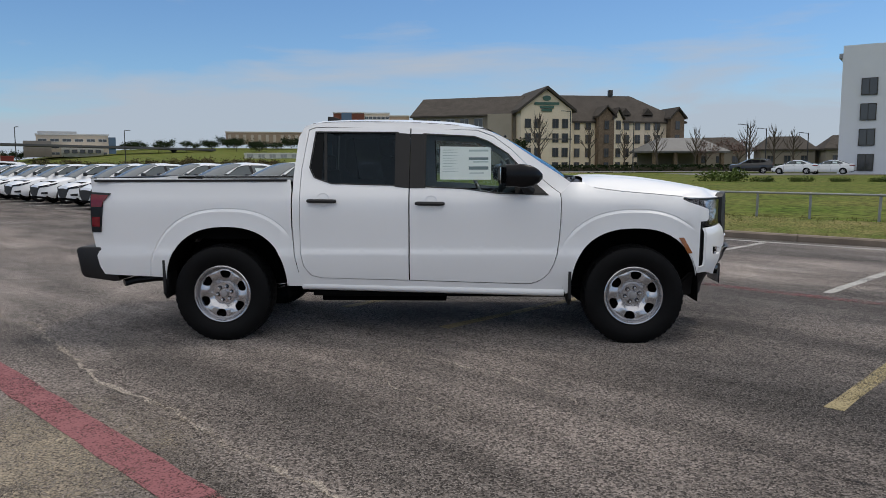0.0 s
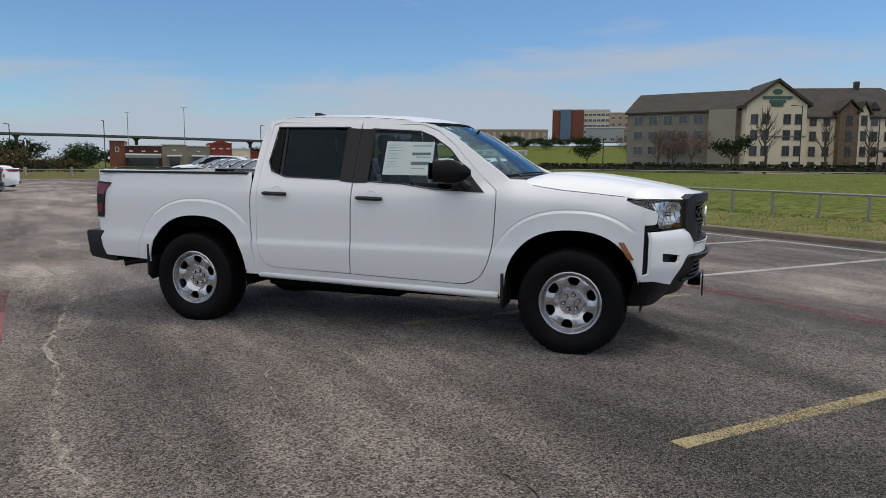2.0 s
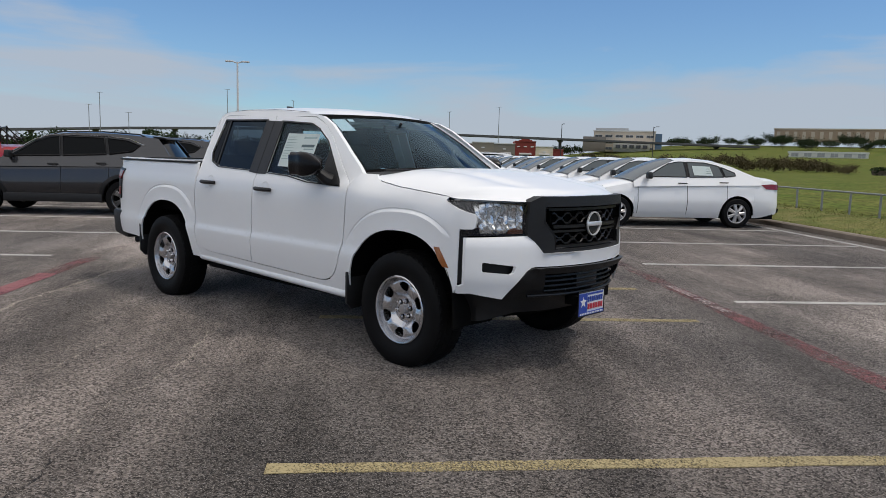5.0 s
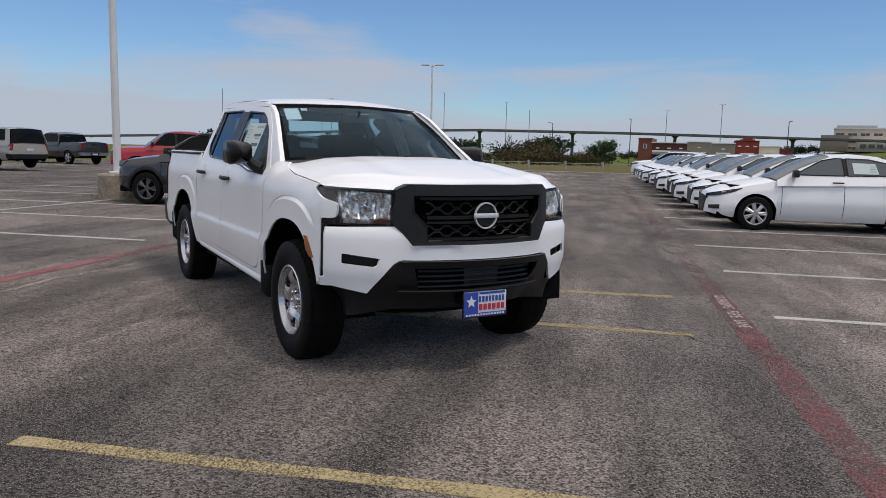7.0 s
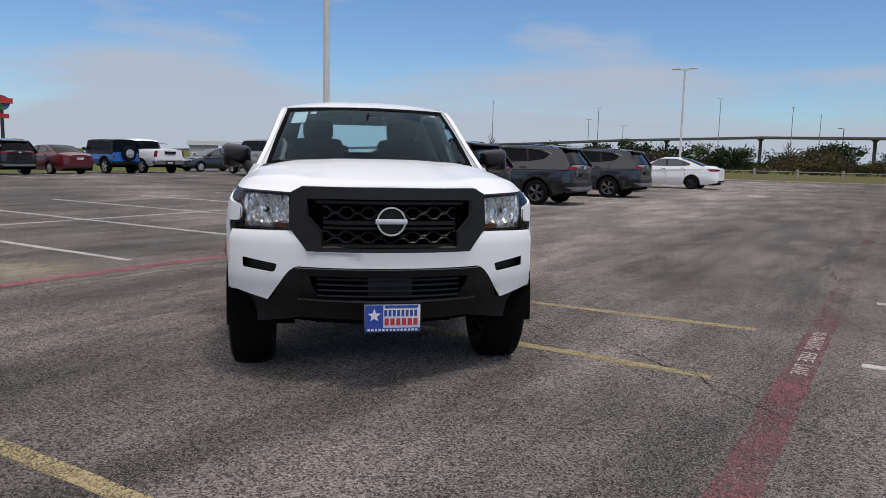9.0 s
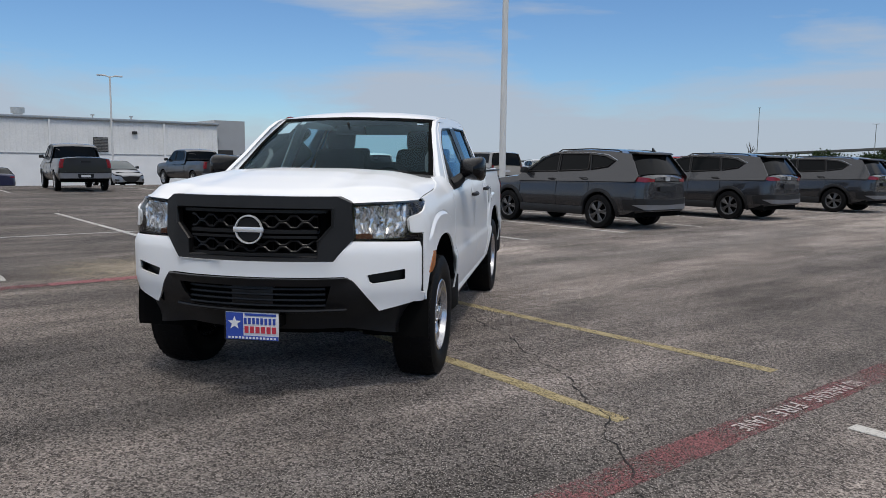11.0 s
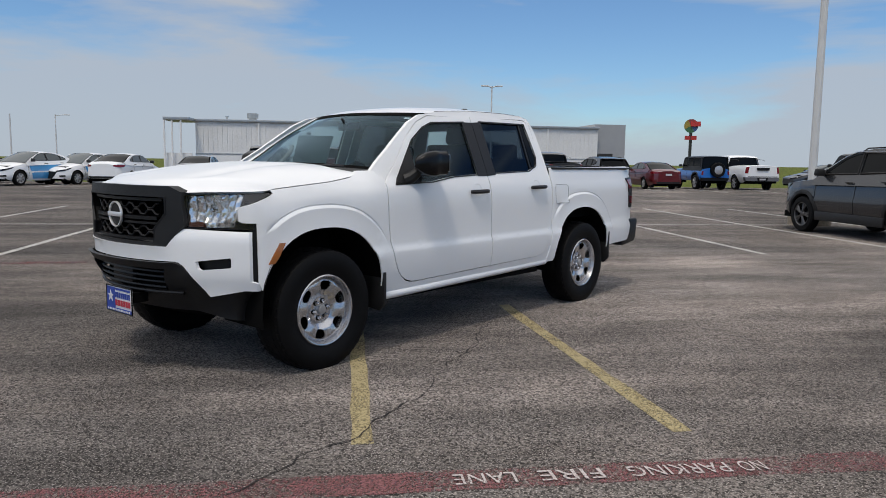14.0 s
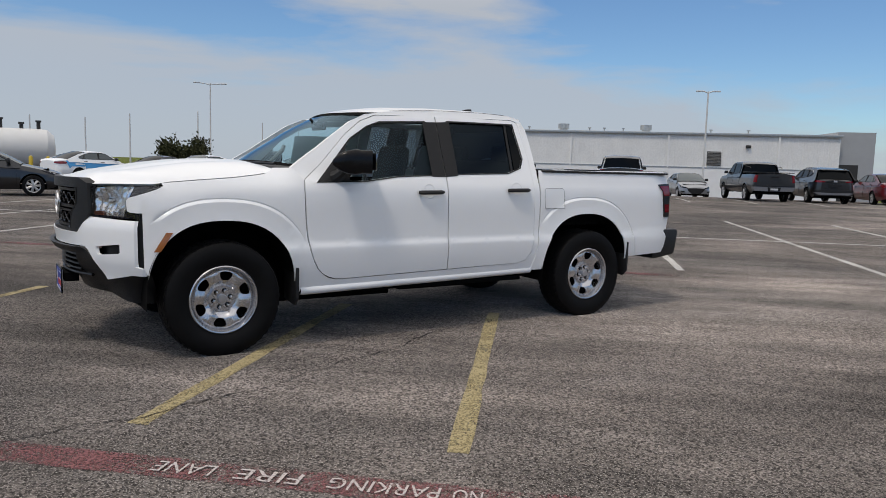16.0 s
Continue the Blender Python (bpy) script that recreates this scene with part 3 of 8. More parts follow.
stripe("red_line", -3.27, 3.0, -3.27, 44, 0.16, RED_FADED, "red fire lane line worn almost away", 0.005)


def stencil(text, u, v, length, z=0.010):
    """Painted words along the red line, read from beyond it."""
    cu = bpy.data.curves.new("stencil", "FONT")
    cu.body, cu.size, cu.align_x, cu.align_y = text, 0.2, "LEFT", "CENTER"
    tmp = new("stencil", cu)
    bpy.context.view_layer.update()
    me = bpy.data.meshes.new_from_object(tmp.evaluated_get(bpy.context.evaluated_depsgraph_get()))
    bpy.data.objects.remove(tmp)
    xs = [p.co.x for p in me.vertices]
    k = length / (max(xs) - min(xs))
    me.transform(Matrix.Diagonal((k, 0.105 / 0.146, 1, 1)))
    me.materials.append(STENCIL)
    ob = new("fire_lane_lettering", me)
    ob.matrix_world = lot(u, v, z, -90)
    return tagged(ob, "worn pale stencilled words on the red fire lane line", "road lettering", kind="structure")


# words run towards -v seen from the lane: read from outside the lane
for word, v, length in (("NO", 1.315, 0.115), ("PARKING", 1.15, 0.45), ("FIRE", 0.588, 0.275), ("LANE", 0.208, 0.26)):
    stencil(word, 3.49, v, length)


def crack(name, pts, w, material, label, z=0.006):
    """A crooked crack filled with grit."""
    line = []
    for (ax, ay), (bx, by) in zip(pts, pts[1:]):
        k = max(2, int(math.hypot(bx - ax, by - ay) / 0.06))
        line += [(ax + (bx - ax) * i / k, ay + (by - ay) * i / k) for i in range(k)]
    vs = []
    drift = 0.0
    for i, (x, y) in enumerate(line):
        a, c = line[max(0, i - 1)], line[min(len(line) - 1, i + 1)]
        n = Vector((-(c[1] - a[1]), c[0] - a[0])).normalized()
        drift = 0.8 * drift + random.uniform(-0.03, 0.03)
        ww = w * random.choice((0.12, 0.3, 0.5, 0.8, 1.0)) * random.uniform(0.6, 1.0) * min(1, i / 4 + 0.1, (len(line) - 1 - i) / 4 + 0.1)
        for s in (-1, 1):
            vs.append((x + n.x * (drift + s * ww / 2), y + n.y * (drift + s * ww / 2), z))
    fs = [(2 * i, 2 * i + 2, 2 * i + 3, 2 * i + 1) for i in range(len(line) - 1)]
    b = Build().add(vs, fs)
    b.add([(x, y, 0.001) for x, y, _ in vs], [tuple(reversed(f)) for f in fs])
    return tagged(part(name, b, material, smooth=False), label, "crack", kind="structure")


crack("grit_crack", [(-7.28, 2.42), (-5.3, 0.93), (-4.23, 0.18), (-3.42, -0.42), (-2.84, -1.10), (-2.6, -1.43), (-2.1, -1.93), (-1.85, -2.17), (-1.27, -2.66), (-0.75, -3.15), (-0.42, -3.40), (-0.2, -3.55), (0.08, -3.80), (0.5, -4.15)], 0.058, CRACK, "wandering crack filled with pale grit")
crack("grit_crack", [(-0.86, -0.59), (-0.07, -1.25), (0.52, -1.78), (0.80, -2.04), (1.01, -2.47), (1.32, -2.81), (1.70, -3.20)], 0.020, CRACK, "thin crack filled with pale grit")
crack("grit_crack", [(-0.34, -1.3), (-0.12, -2.07), (0.11, -2.38), (0.34, -2.70)], 0.020, CRACK, "thin crack filled with pale grit")
crack("dark_crack", [(1.54, -2.93), (1.92, -3.24), (2.15, -3.50), (2.6, -3.8)], 0.008, CRACK_DARK, "thin dark crack in the asphalt")
crack("dark_crack", [(-0.3, 0.80), (0.10, 1.02), (1.08, 1.50), (1.82, 1.74), (2.36, 1.92), (2.62, 1.94), (2.89, 2.03), (3.42, 2.08)], 0.012, CRACK_DARK, "thin dark crack in the asphalt")
crack("dark_crack", [(-1.0, 5.4), (-2.5, 6.4), (-4.5, 9.2), (-6.0, 10.0)], 0.02, CRACK_DARK, "dark crack across the lane")
random.seed(5)
b = Build()
SAND_X, SAND_Y, US = -2.05, -3.6, (-7, -5, -3.3, 0)


def sand_at(r, a):
    """A spot of the drift, lying on the sloping asphalt."""
    x, y = 1.55 * r * math.cos(a), 1.28 * r * math.sin(a)
    return (x, y, ip((SAND_X + x) * LC + (SAND_Y + y) * LS, US, [rise(u) for u in US]) + 0.0035)


b.grid(np.linspace(0.02, 1, 9), np.linspace(0, 2 * math.pi, 33), sand_at)
sand = part("sand_patch", b, sand_mat(), smooth=False)
sand.matrix_world = pose(SAND_X, SAND_Y, 0)
tagged(sand, "thin drift of pale sand on the asphalt", "sand", kind="structure")

# straw-coloured verge past the end of the car park
VERGE = mat("dry_verge", (0.15, 0.115, 0.065), 0.95, color2=(0.09, 0.10, 0.035), scale=0.5, fine=0.4, fine_scale=16, bump=0.6, bump_scale=20, spec=0.04)
b = Build().grid(np.linspace(-78, 9.0, 10), np.linspace(47.7, 78, 6), lambda u, v: (u * LC - v * LS, u * LS + v * LC, max(rise(u), land(u, v)) + 0.09))
tagged(part("verge", b, VERGE, smooth=False), "dry brown grass strip past the end of the car park", "grass strip", kind="structure")

STRAW = mat("straw_grass", (0.20, 0.175, 0.075), 0.95, color2=(0.085, 0.115, 0.028), scale=1.6, fine=0.5, fine_scale=24, bump=0.8, bump_scale=30, spec=0.04)
b = Build().grid(np.linspace(-36, 46.8, 28), (9.26, 9.4, 10.0, 10.6, 11.1), lambda v, u: (u * LC - v * LS, u * LS + v * LC, land(u, v) + (0.012 if 9.3 < u < 11.0 else 0.004)))
tagged(part("verge", b, STRAW, smooth=False), "straw-coloured short grass behind the kerb", "grass strip", kind="structure")

# blades that stand out of the short grass behind the kerb
rng = random.Random(77)
vs, fs = [], []
for k in range(15000):
    u, v = 9.26 + 2.6 * rng.random() ** 1.8, rng.uniform(-24, 34)
    x, y, z = u * LC - v * LS, u * LS + v * LC, land(u, v)
    for j in range(2):
        a, h, w = rng.uniform(0, 6.28), rng.uniform(0.015, 0.055), rng.uniform(0.005, 0.012)
        bx, by = x + rng.uniform(-0.04, 0.04), y + rng.uniform(-0.04, 0.04)
        q = len(vs)
        vs += [(bx - w * math.cos(a), by - w * math.sin(a), z - 0.01), (bx + w * math.cos(a), by + w * math.sin(a), z - 0.01), (bx + rng.uniform(-0.04, 0.04), by + rng.uniform(-0.04, 0.04), z + h)]
        fs.append((q, q + 1, q + 2))
BLADE = mat("grass_blades", (0.10, 0.125, 0.03), 0.85, color2=(0.20, 0.175, 0.075), scale=1.2, fine=0.3, fine_scale=20, spec=0.05)
tagged(part("grass_tufts", Build().add(vs, fs), BLADE, smooth=False), "tufts of green and straw-coloured grass behind the kerb", "grass", kind="stuff")

# kerb: segments with joints
kerb = Build()
for k in range(-12, 15):
    v = 3.0 * k
    kerb.prism([(9.1, -0.05), (9.1, 0.095), (9.13, 0.12), (9.26, 0.12), (9.26, -0.05)], lambda p, q, d: lot(p, d).translation + Vector((0, 0, q)), v + 0.006, v + 2.994)
tagged(part("kerb", kerb, KERB, bevel=0.0, smooth=False), "low brown-grey concrete kerb along the grass", "kerb", kind="structure")
far_kerb = Build()
for k in range(-10, 3):
    far_kerb.prism([(47.5, -0.05), (47.5, 0.10), (47.53, 0.12), (47.7, 0.12), (47.7, -0.05)], lambda p, q, d: lot(d, p).translation + Vector((0, 0, q)), 3.0 * k + 0.006, 3.0 * k + 2.994)
tagged(part("kerb", far_kerb, CONCRETE, smooth=False), "low concrete kerb at the end of the car park", "kerb", kind="structure")

# ---- the pickup ----
XF, XR = 1.603, -1.597
ARCH_F, ARCH_R = (1.61, 0.40, 0.475), (-1.50, 0.41, 0.475)


def arch_q(x, z, c):
    """1 on the lip of a wheel arch, which is a little squarer than a circle."""
    return ((abs(x - c[0]) / 0.475) ** 2.4 + (abs(z - c[1]) / 0.495) ** 2.4) ** (1 / 2.4)


def arch_line(c, a0, a1, n, k=1.0):
    out = []
    for i in range(n + 1):
        a = radians(a0 + (a1 - a0) * i / n)
        r = k / arch_q(c[0] + math.cos(a), c[1] + math.sin(a), c)
        out.append((c[0] + r * math.cos(a), c[1] + r * math.sin(a)))
    return out


def half_width(x, z):
    """Half the body's width below the windows."""
    y = ip(z, (0.38, 0.45, 0.56, 0.66, 0.700, 0.730, 0.82, 1.00, 1.10, 1.16, 1.20, 1.27), (0.875, 0.893, 0.911, 0.919, 0.918, 0.903, 0.900, 0.899, 0.890, 0.870, 0.848, 0.825))
    bed = 1 - sm(-1.02, -0.96, x)
    y += bed * (ip(z, (0.38, 0.66, 0.76, 1.0, 1.16, 1.24, 1.29), (0.0, 0.0, 0.004, 0.0, 0.004, 0.022, 0.010)))
    nose = sm(1.5, 2.1, x)
    y -= 0.035 * nose * sm(0.95, 1.2, z)
    y -= 0.022 * sm(1.08, 1.25, x) * max(0.0, (z - 1.06) / 0.10) ** 2
    for c in (ARCH_F, ARCH_R):
        q = arch_q(x, z, c)
        if q < 1.3:
            fade = (1 - 0.8 * sm(1.97, 2.08, x)) * (1 - sm(c[0] - 0.45, c[0] - 0.56, x) if c is ARCH_F else 1 - sm(c[0] + 0.42, c[0] + 0.52, x))
            y += ((0.011 + 0.006 * sm(1.12, 1.0, q)) * (1 - sm(1.238, 1.276, q)) - 0.006 * math.exp(-((q - 1.281) / 0.007) ** 2)) * fade
    y -= 0.05 * sm(-2.2, -2.66, x) ** 2
    if x > 1.985:
        y = min(y, ip(x, (1.985, 2.075, 2.135, 2.215), (0.906, 0.890, 0.862, 0.772)) + 0.004 - 0.05 * sm(1.02, 1.17, z))
    return y


def glass_width(x, z):
    """Half the cab's width at the windows."""
    return 0.868 - 0.42 * (z - 1.16) - 0.03 * sm(0.3, 1.1, x)


def cab_width(x, z):
    lo, hi = half_width(x, z), glass_width(x, z)
    t = sm(1.13, 1.20, z)
    return lo * (1 - t) + hi * t


def side(w=cab_width, off=0.0):
    return lambda x, z: (x, -(w(x, z) + off), z)


PLAN_S = (0.0, 0.30, 0.548, 0.821, 0.941, 1.006, 1.10, 1.50)
PLAN_X = (2.47, 2.435, 2.345, 2.215, 2.135, 2.075, 1.985, 1.585)
PLAN_Y = (0.0, 0.30, 0.530, 0.770, 0.860, 0.888, 0.902, 0.915)


def curve_at(s, ss, vs):
    """Smooth interpolation through a few stations."""
    i = min(len(ss) - 2, max(0, int(np.searchsorted(ss, s)) - 1))
    h = ss[i + 1] - ss[i]
    t = (s - ss[i]) / h

    def slope(k):
        if k == 0:
            return 0.0 if vs[0] == 2.47 else (vs[1] - vs[0]) / (ss[1] - ss[0])
        if k == len(ss) - 1:
            return (vs[k] - vs[k - 1]) / (ss[k] - ss[k - 1])
        return (vs[k + 1] - vs[k - 1]) / (ss[k + 1] - ss[k - 1])
    a, b = slope(i) * h, slope(i + 1) * h
    return (2 * t ** 3 - 3 * t * t + 1) * vs[i] + (t ** 3 - 2 * t * t + t) * a + (-2 * t ** 3 + 3 * t * t) * vs[i + 1] + (t ** 3 - t * t) * b


def nose(off=0.0, rake=0.0):
    """The front's surface: s runs round the plan from the middle, z is height."""
    def fn(s, z):
        a = abs(s)
        x, y = curve_at(a, PLAN_S, PLAN_X), curve_at(a, PLAN_S, PLAN_Y)
        push = off + rake * (z - 0.9) - 0.060 * sm(1.0, 1.16, z) * sm(0.72, 0.97, a)
        x2, y2 = curve_at(a + 0.01, PLAN_S, PLAN_X), curve_at(a + 0.01, PLAN_S, PLAN_Y)
        n = Vector((y2 - y, x - x2)).normalized()
        x, y = x + n.x * push, y + n.y * push
        return (x, -y if s >= 0 else y, z)
    return fn


def flare_rings(cx, cz, r):
    """Rings of points that hold the edge of a wheel arch flare."""
    return [p for q in (1.04, 1.12, 1.24, 1.258, 1.265, 1.272, 1.279, 1.286, 1.296, 1.33) for p in arch_line((cx, cz, r), -6, 189, 65, q)]


def make_pickup():
    truck = thing("pickup_truck", "white crew-cab pickup truck parked askew over yellow parking lines", "pickup truck")
    R = (0, 0.012, 0)

    # side panels
    bed = [(-2.50, 0.53), (-2.575, 0.86), (-2.49, 0.86), (-2.465, 1.105), (-2.40, 1.165), (-2.585, 1.175), (-2.575, 1.25), (-2.54, 1.285), (-1.00, 1.268),
           (-0.988, 1.19), (-0.986, 0.91), (-0.966, 0.69), (-0.93, 0.55), (-0.885, 0.44), (-1.0, 0.44)]
    bed += arch_line(ARCH_R, 4, 170, 26) + [(-1.975, 0.51)]
    both("bed_side", Build().sheet(bed, side(half_width), step=0.05, depth=R, extra=flare_rings(*ARCH_R)), WHITE, truck, angle=24)
    fuel = [(-1.235, 0.955), (-1.03, 0.955), (-1.025, 1.10), (-1.04, 1.12), (-1.22, 1.12), (-1.24, 1.10)]
    part("fuel_door", Build().sheet(fuel, lambda x, z: (x, half_width(x, z) + 0.004, z), step=0.05, depth=(0, -0.006, 0)), WHITE, truck)

    loop = fuel + fuel[:1]
    part("fuel_door_gap", Build().tube([(x, half_width(x, z) + 0.0035, z) for x, z in loop], 0.0014, 5), SATIN_BLACK, truck)

    fw = [(0.045, 1.615), (0.43, 1.593), (0.535, 1.555), (0.682, 1.462), (0.968, 1.155), (0.60, 1.165), (0.35, 1.20), (0.045, 1.215)]
    fd = [(-0.062, 0.492), (0.80, 0.468), (0.86, 0.471), (0.915, 0.487), (0.955, 0.514), (0.985, 0.552), (1.015, 0.62), (1.035, 0.70), (1.048, 0.80), (1.056, 0.92), (1.062, 1.10), (1.055, 1.16), (1.01, 1.20), (0.72, 1.49), (0.58, 1.595), (0.45, 1.645), (-0.062, 1.668)]
    rw = [(-0.80, 1.635), (-0.175, 1.628), (-0.165, 1.225), (-0.66, 1.24), (-0.79, 1.285), (-0.83, 1.36)]
    rd = [(-0.072, 0.492), (-0.072, 1.668), (-0.80, 1.675), (-0.86, 1.655), (-0.905, 1.35), (-0.908, 1.15), (-0.905, 0.72), (-0.875, 0.60), (-0.81, 0.528), (-0.73, 0.508)]
    rows = [(x, z) for z in (0.675, 0.688, 0.702, 0.720, 0.738, 0.752) for x in np.arange(-0.95, 1.08, 0.05)]
    fr = Build().sheet(fd, side(), [fw], step=0.06, depth=(0, 0.02, 0), extra=rows)
    front_doors = both("front_door", fr, WHITE, truck, angle=28)
    rear_doors = both("rear_door", Build().sheet(rd, side(), [rw], step=0.06, depth=(0, 0.02, 0), extra=rows), WHITE, truck, angle=28)
    for k, sgn in ((0, 1), (1, -1)):
        def fl(b):
            return b if sgn > 0 else b.flip_y()
        d, r = front_doors[k], rear_doors[k]
        part("window_pane", fl(Build().sheet(fw, side(off=-0.012), step=0.12)), SIDE_GLASS, d, "clear side window glass")
        part("window_pane", fl(Build().sheet(rw, side(off=-0.012), step=0.12)), TINT, r, "dark tinted side window glass")
        part("pillar_trim", fl(Build().sheet([(-0.0645, 1.20), (0.057, 1.20), (0.057, 1.618), (-0.0645, 1.622)], side(off=0.003), step=0.1, depth=(0, 0.006, 0))), SATIN_BLACK, d, "black pillar trim")
        part("pillar_trim", fl(Build().sheet([(-0.0695, 1.20), (-0.0695, 1.622), (-0.185, 1.630), (-0.178, 1.21)], side(off=0.003), step=0.1, depth=(0, 0.006, 0))), SATIN_BLACK, r, "black pillar trim")
        part("window_divider", fl(Build().sheet([(-0.715, 1.24), (-0.695, 1.24), (-0.72, 1.64), (-0.74, 1.64)], side(off=-0.004), step=0.1, depth=(0, 0.02, 0))), SATIN_BLACK, r)
        part("quarter_pane", fl(Build().sheet([(-0.735, 1.26), (-0.79, 1.285), (-0.83, 1.36), (-0.80, 1.63), (-0.745, 1.63)], side(off=-0.006), step=0.1, depth=(0, 0.004, 0))), DARKGLASS, r)
        # black frames round the glass
        for ring, par in ((fw, d), (rw, r)):
            cx, cz = sum(p[0] for p in ring) / len(ring), sum(p[1] for p in ring) / len(ring)
            grown = [(cx + (x - cx) * 1.035, cz + (z - cz) * 1.045) for x, z in ring]
            part("window_seal", fl(Build().sheet(grown, side(off=0.0035), [ring], step=0.1, depth=(0, 0.012, 0))), SATIN_BLACK, par)
        for x0, par in ((-0.835, r), (-0.015, d)):
            zc = 1.105 if par is r else 1.085
            yy = -half_width(x0 + 0.1, zc)
            bar = Build().tube([(x0 + 0.215 * i / 8, yy - 0.012 - 0.026 * math.sin(math.pi * min(1, max(0, i / 8))) ** 0.5, zc - 0.003 * i / 8) for i in range(9)], [0.012] + [0.016] * 7 + [0.013], 8)
            part("door_handle", fl(bar), BLACK_TRIM, par, "black plastic door handle")
            cup = Build().sheet(arc(x0 + 0.115, zc + 0.008, 0.052, 0, 348, 18), lambda x, z, a=x0 + 0.115, c=zc + 0.008: (x, -(half_width(x, z) + 0.003 - 0.012 * max(0, 1 - (math.hypot(x - a, z - c) / 0.052) ** 2)), z), step=0.02)
            part("handle_recess", fl(cup), WHITE, par)
        # mirror
        head = Build()
        prof = []
        for i in range(11):
            t = i / 10
            x = 0.665 + 0.27 * t
            k = math.sqrt(max(0.02, 1 - (2 * t - 0.82) ** 2 / 1.5)) if t > 0.35 else 0.93
            prof.append((x, 0.086 * k, 0.104 * k))
        vs, fs = [], []
        for x, ry, rz in prof:
            for j in range(16):
                a = 2 * math.pi * j / 16
                cc, ss = math.cos(a), math.sin(a)
                cc, ss = math.copysign(abs(cc) ** 0.38, cc), math.copysign(abs(ss) ** 0.45, ss)
                vs.append((x - 0.03 * (cc + 1), -0.970 + ry * cc * 1.15, 1.297 + rz * ss * (0.80 - 0.12 * cc) - 0.03 * (x - 0.7)))
        n = len(prof)
        fs = [(i * 16 + j, i * 16 + (j + 1) % 16, (i + 1) * 16 + (j + 1) % 16, (i + 1) * 16 + j) for i in range(n - 1) for j in range(16)]
        fs += [tuple(range(15, -1, -1)), tuple((n - 1) * 16 + j for j in range(16))]
        mir = part("side_mirror", fl(head.add(vs, fs)), MIRROR_BLACK, truck, "black plastic door mirror", angle=50)
        part("mirror_glass", fl(Build().box((0.622, -0.970, 1.299), (0.006, 0.14, 0.12))), CHROME, mir, bevel=0.003)
        part("mirror_arm", fl(Build().tube([(0.80, -0.90, 1.235), (0.83, -0.86, 1.195), (0.85, -0.83, 1.18)], [0.035, 0.045, 0.05], 10)), BLACK_TRIM, mir)
        part("sail_panel", fl(Build().sheet([(0.966, 1.158), (0.74, 1.158), (0.74, 1.398)], side(off=0.006), step=0.1, depth=(0, 0.01, 0))), BLACK_TRIM, d)

    # cab frame round the doors
    frame_out = [(-0.955, 0.455), (-0.87, 0.425), (1.04, 0.380), (1.080, 0.42), (1.080, 1.10), (1.145, 1.235), (0.90, 1.425), (0.66, 1.59), (0.52, 1.652), (0.30, 1.685), (-0.10, 1.712), (-0.55, 1.72), (-0.80, 1.712), (-0.90, 1.69), (-0.955, 1.60), (-0.978, 1.30), (-0.976, 0.90), (-0.958, 0.69), (-0.925, 0.55)]
    both("cab_frame", Build().sheet(frame_out, side(off=-0.004), [joined(fd, rd)], step=0.06, depth=(0, 0.03, 0)), WHITE, truck, angle=28)
    both("door_shut", Build().sheet([(-0.94, 0.45), (1.07, 0.43), (1.07, 1.14), (-0.94, 1.17)], side(half_width, off=-0.035), step=0.1), DARK, truck)
    sill = ((0.874, 0.040), (0.886, 0.030), (0.893, 0.014), (0.893, 0.000), (0.886, -0.012), (0.868, -0.022), (0.82, -0.026))
    both("rocker", Build().grid(np.linspace(-0.90, 1.09, 21), range(7), lambda x, k: (x, -sill[k][0], ip(x, (-0.90, 0.0, 1.06), (0.434, 0.412, 0.386)) + sill[k][1])), WHITE, truck, angle=50)
    both("running_strip", Build().box((0.06, -0.79, 0.375), (1.75, 0.12, 0.035)), DARK, truck, bevel=0.008)

    # roof
    RX = (-0.95, -0.90, -0.80, -0.55, -0.17, 0.22, 0.42, 0.55)
    RZ = (1.70, 1.735, 1.752, 1.762, 1.760, 1.742, 1.716, 1.680)

    def roof(x, q):
        ex = x - 0.135 * sm(0.1, 0.55, x) + 0.03 * sm(-0.7, -0.95, x)
        edge = ip(ex, (-0.92, -0.90, -0.80, -0.55, -0.10, 0.30, 0.42, 0.52), (1.672, 1.688, 1.711, 1.719, 1.711, 1.684, 1.668, 1.651))
        y = q * (glass_width(ex, edge) - 0.003)
        xx = x + (ex - x) * q * q
        return (xx, y, edge + (ip(x, RX, RZ) - edge) * (1 - abs(q) ** 2.8))
    b = Build().grid(np.linspace(-0.95, 0.55, 22), np.linspace(-1, 1, 25), roof)
    roof_ob = part("roof", b, WHITE, truck, angle=50)
    for s in (-1, 1):
        part("roof_channel", Build().tube([(roof(x, 0.955)[0], s * roof(x, 0.955)[1], roof(x, 0.955)[2] - 0.001) for x in np.linspace(-0.86, 0.40, 12)], 0.004, 6), SATIN_BLACK, roof_ob)
    part("antenna_fin", Build().prism([(-0.84, 1.755), (-0.70, 1.758), (-0.735, 1.782), (-0.79, 1.80), (-0.838, 1.803)], lambda p, q, d: (p, d * (1 - (q - 1.755) * 9), q), -0.022, 0.022), SATIN_BLACK, truck, "black shark-fin antenna", bevel=0.004)
    part("headliner", Build().grid(np.linspace(-0.92, 0.50, 10), np.linspace(-0.97, 0.97, 9), lambda x, q: (roof(x, q)[0], roof(x, q)[1], roof(x, q)[2] - 0.035)), HEADLINER, truck)

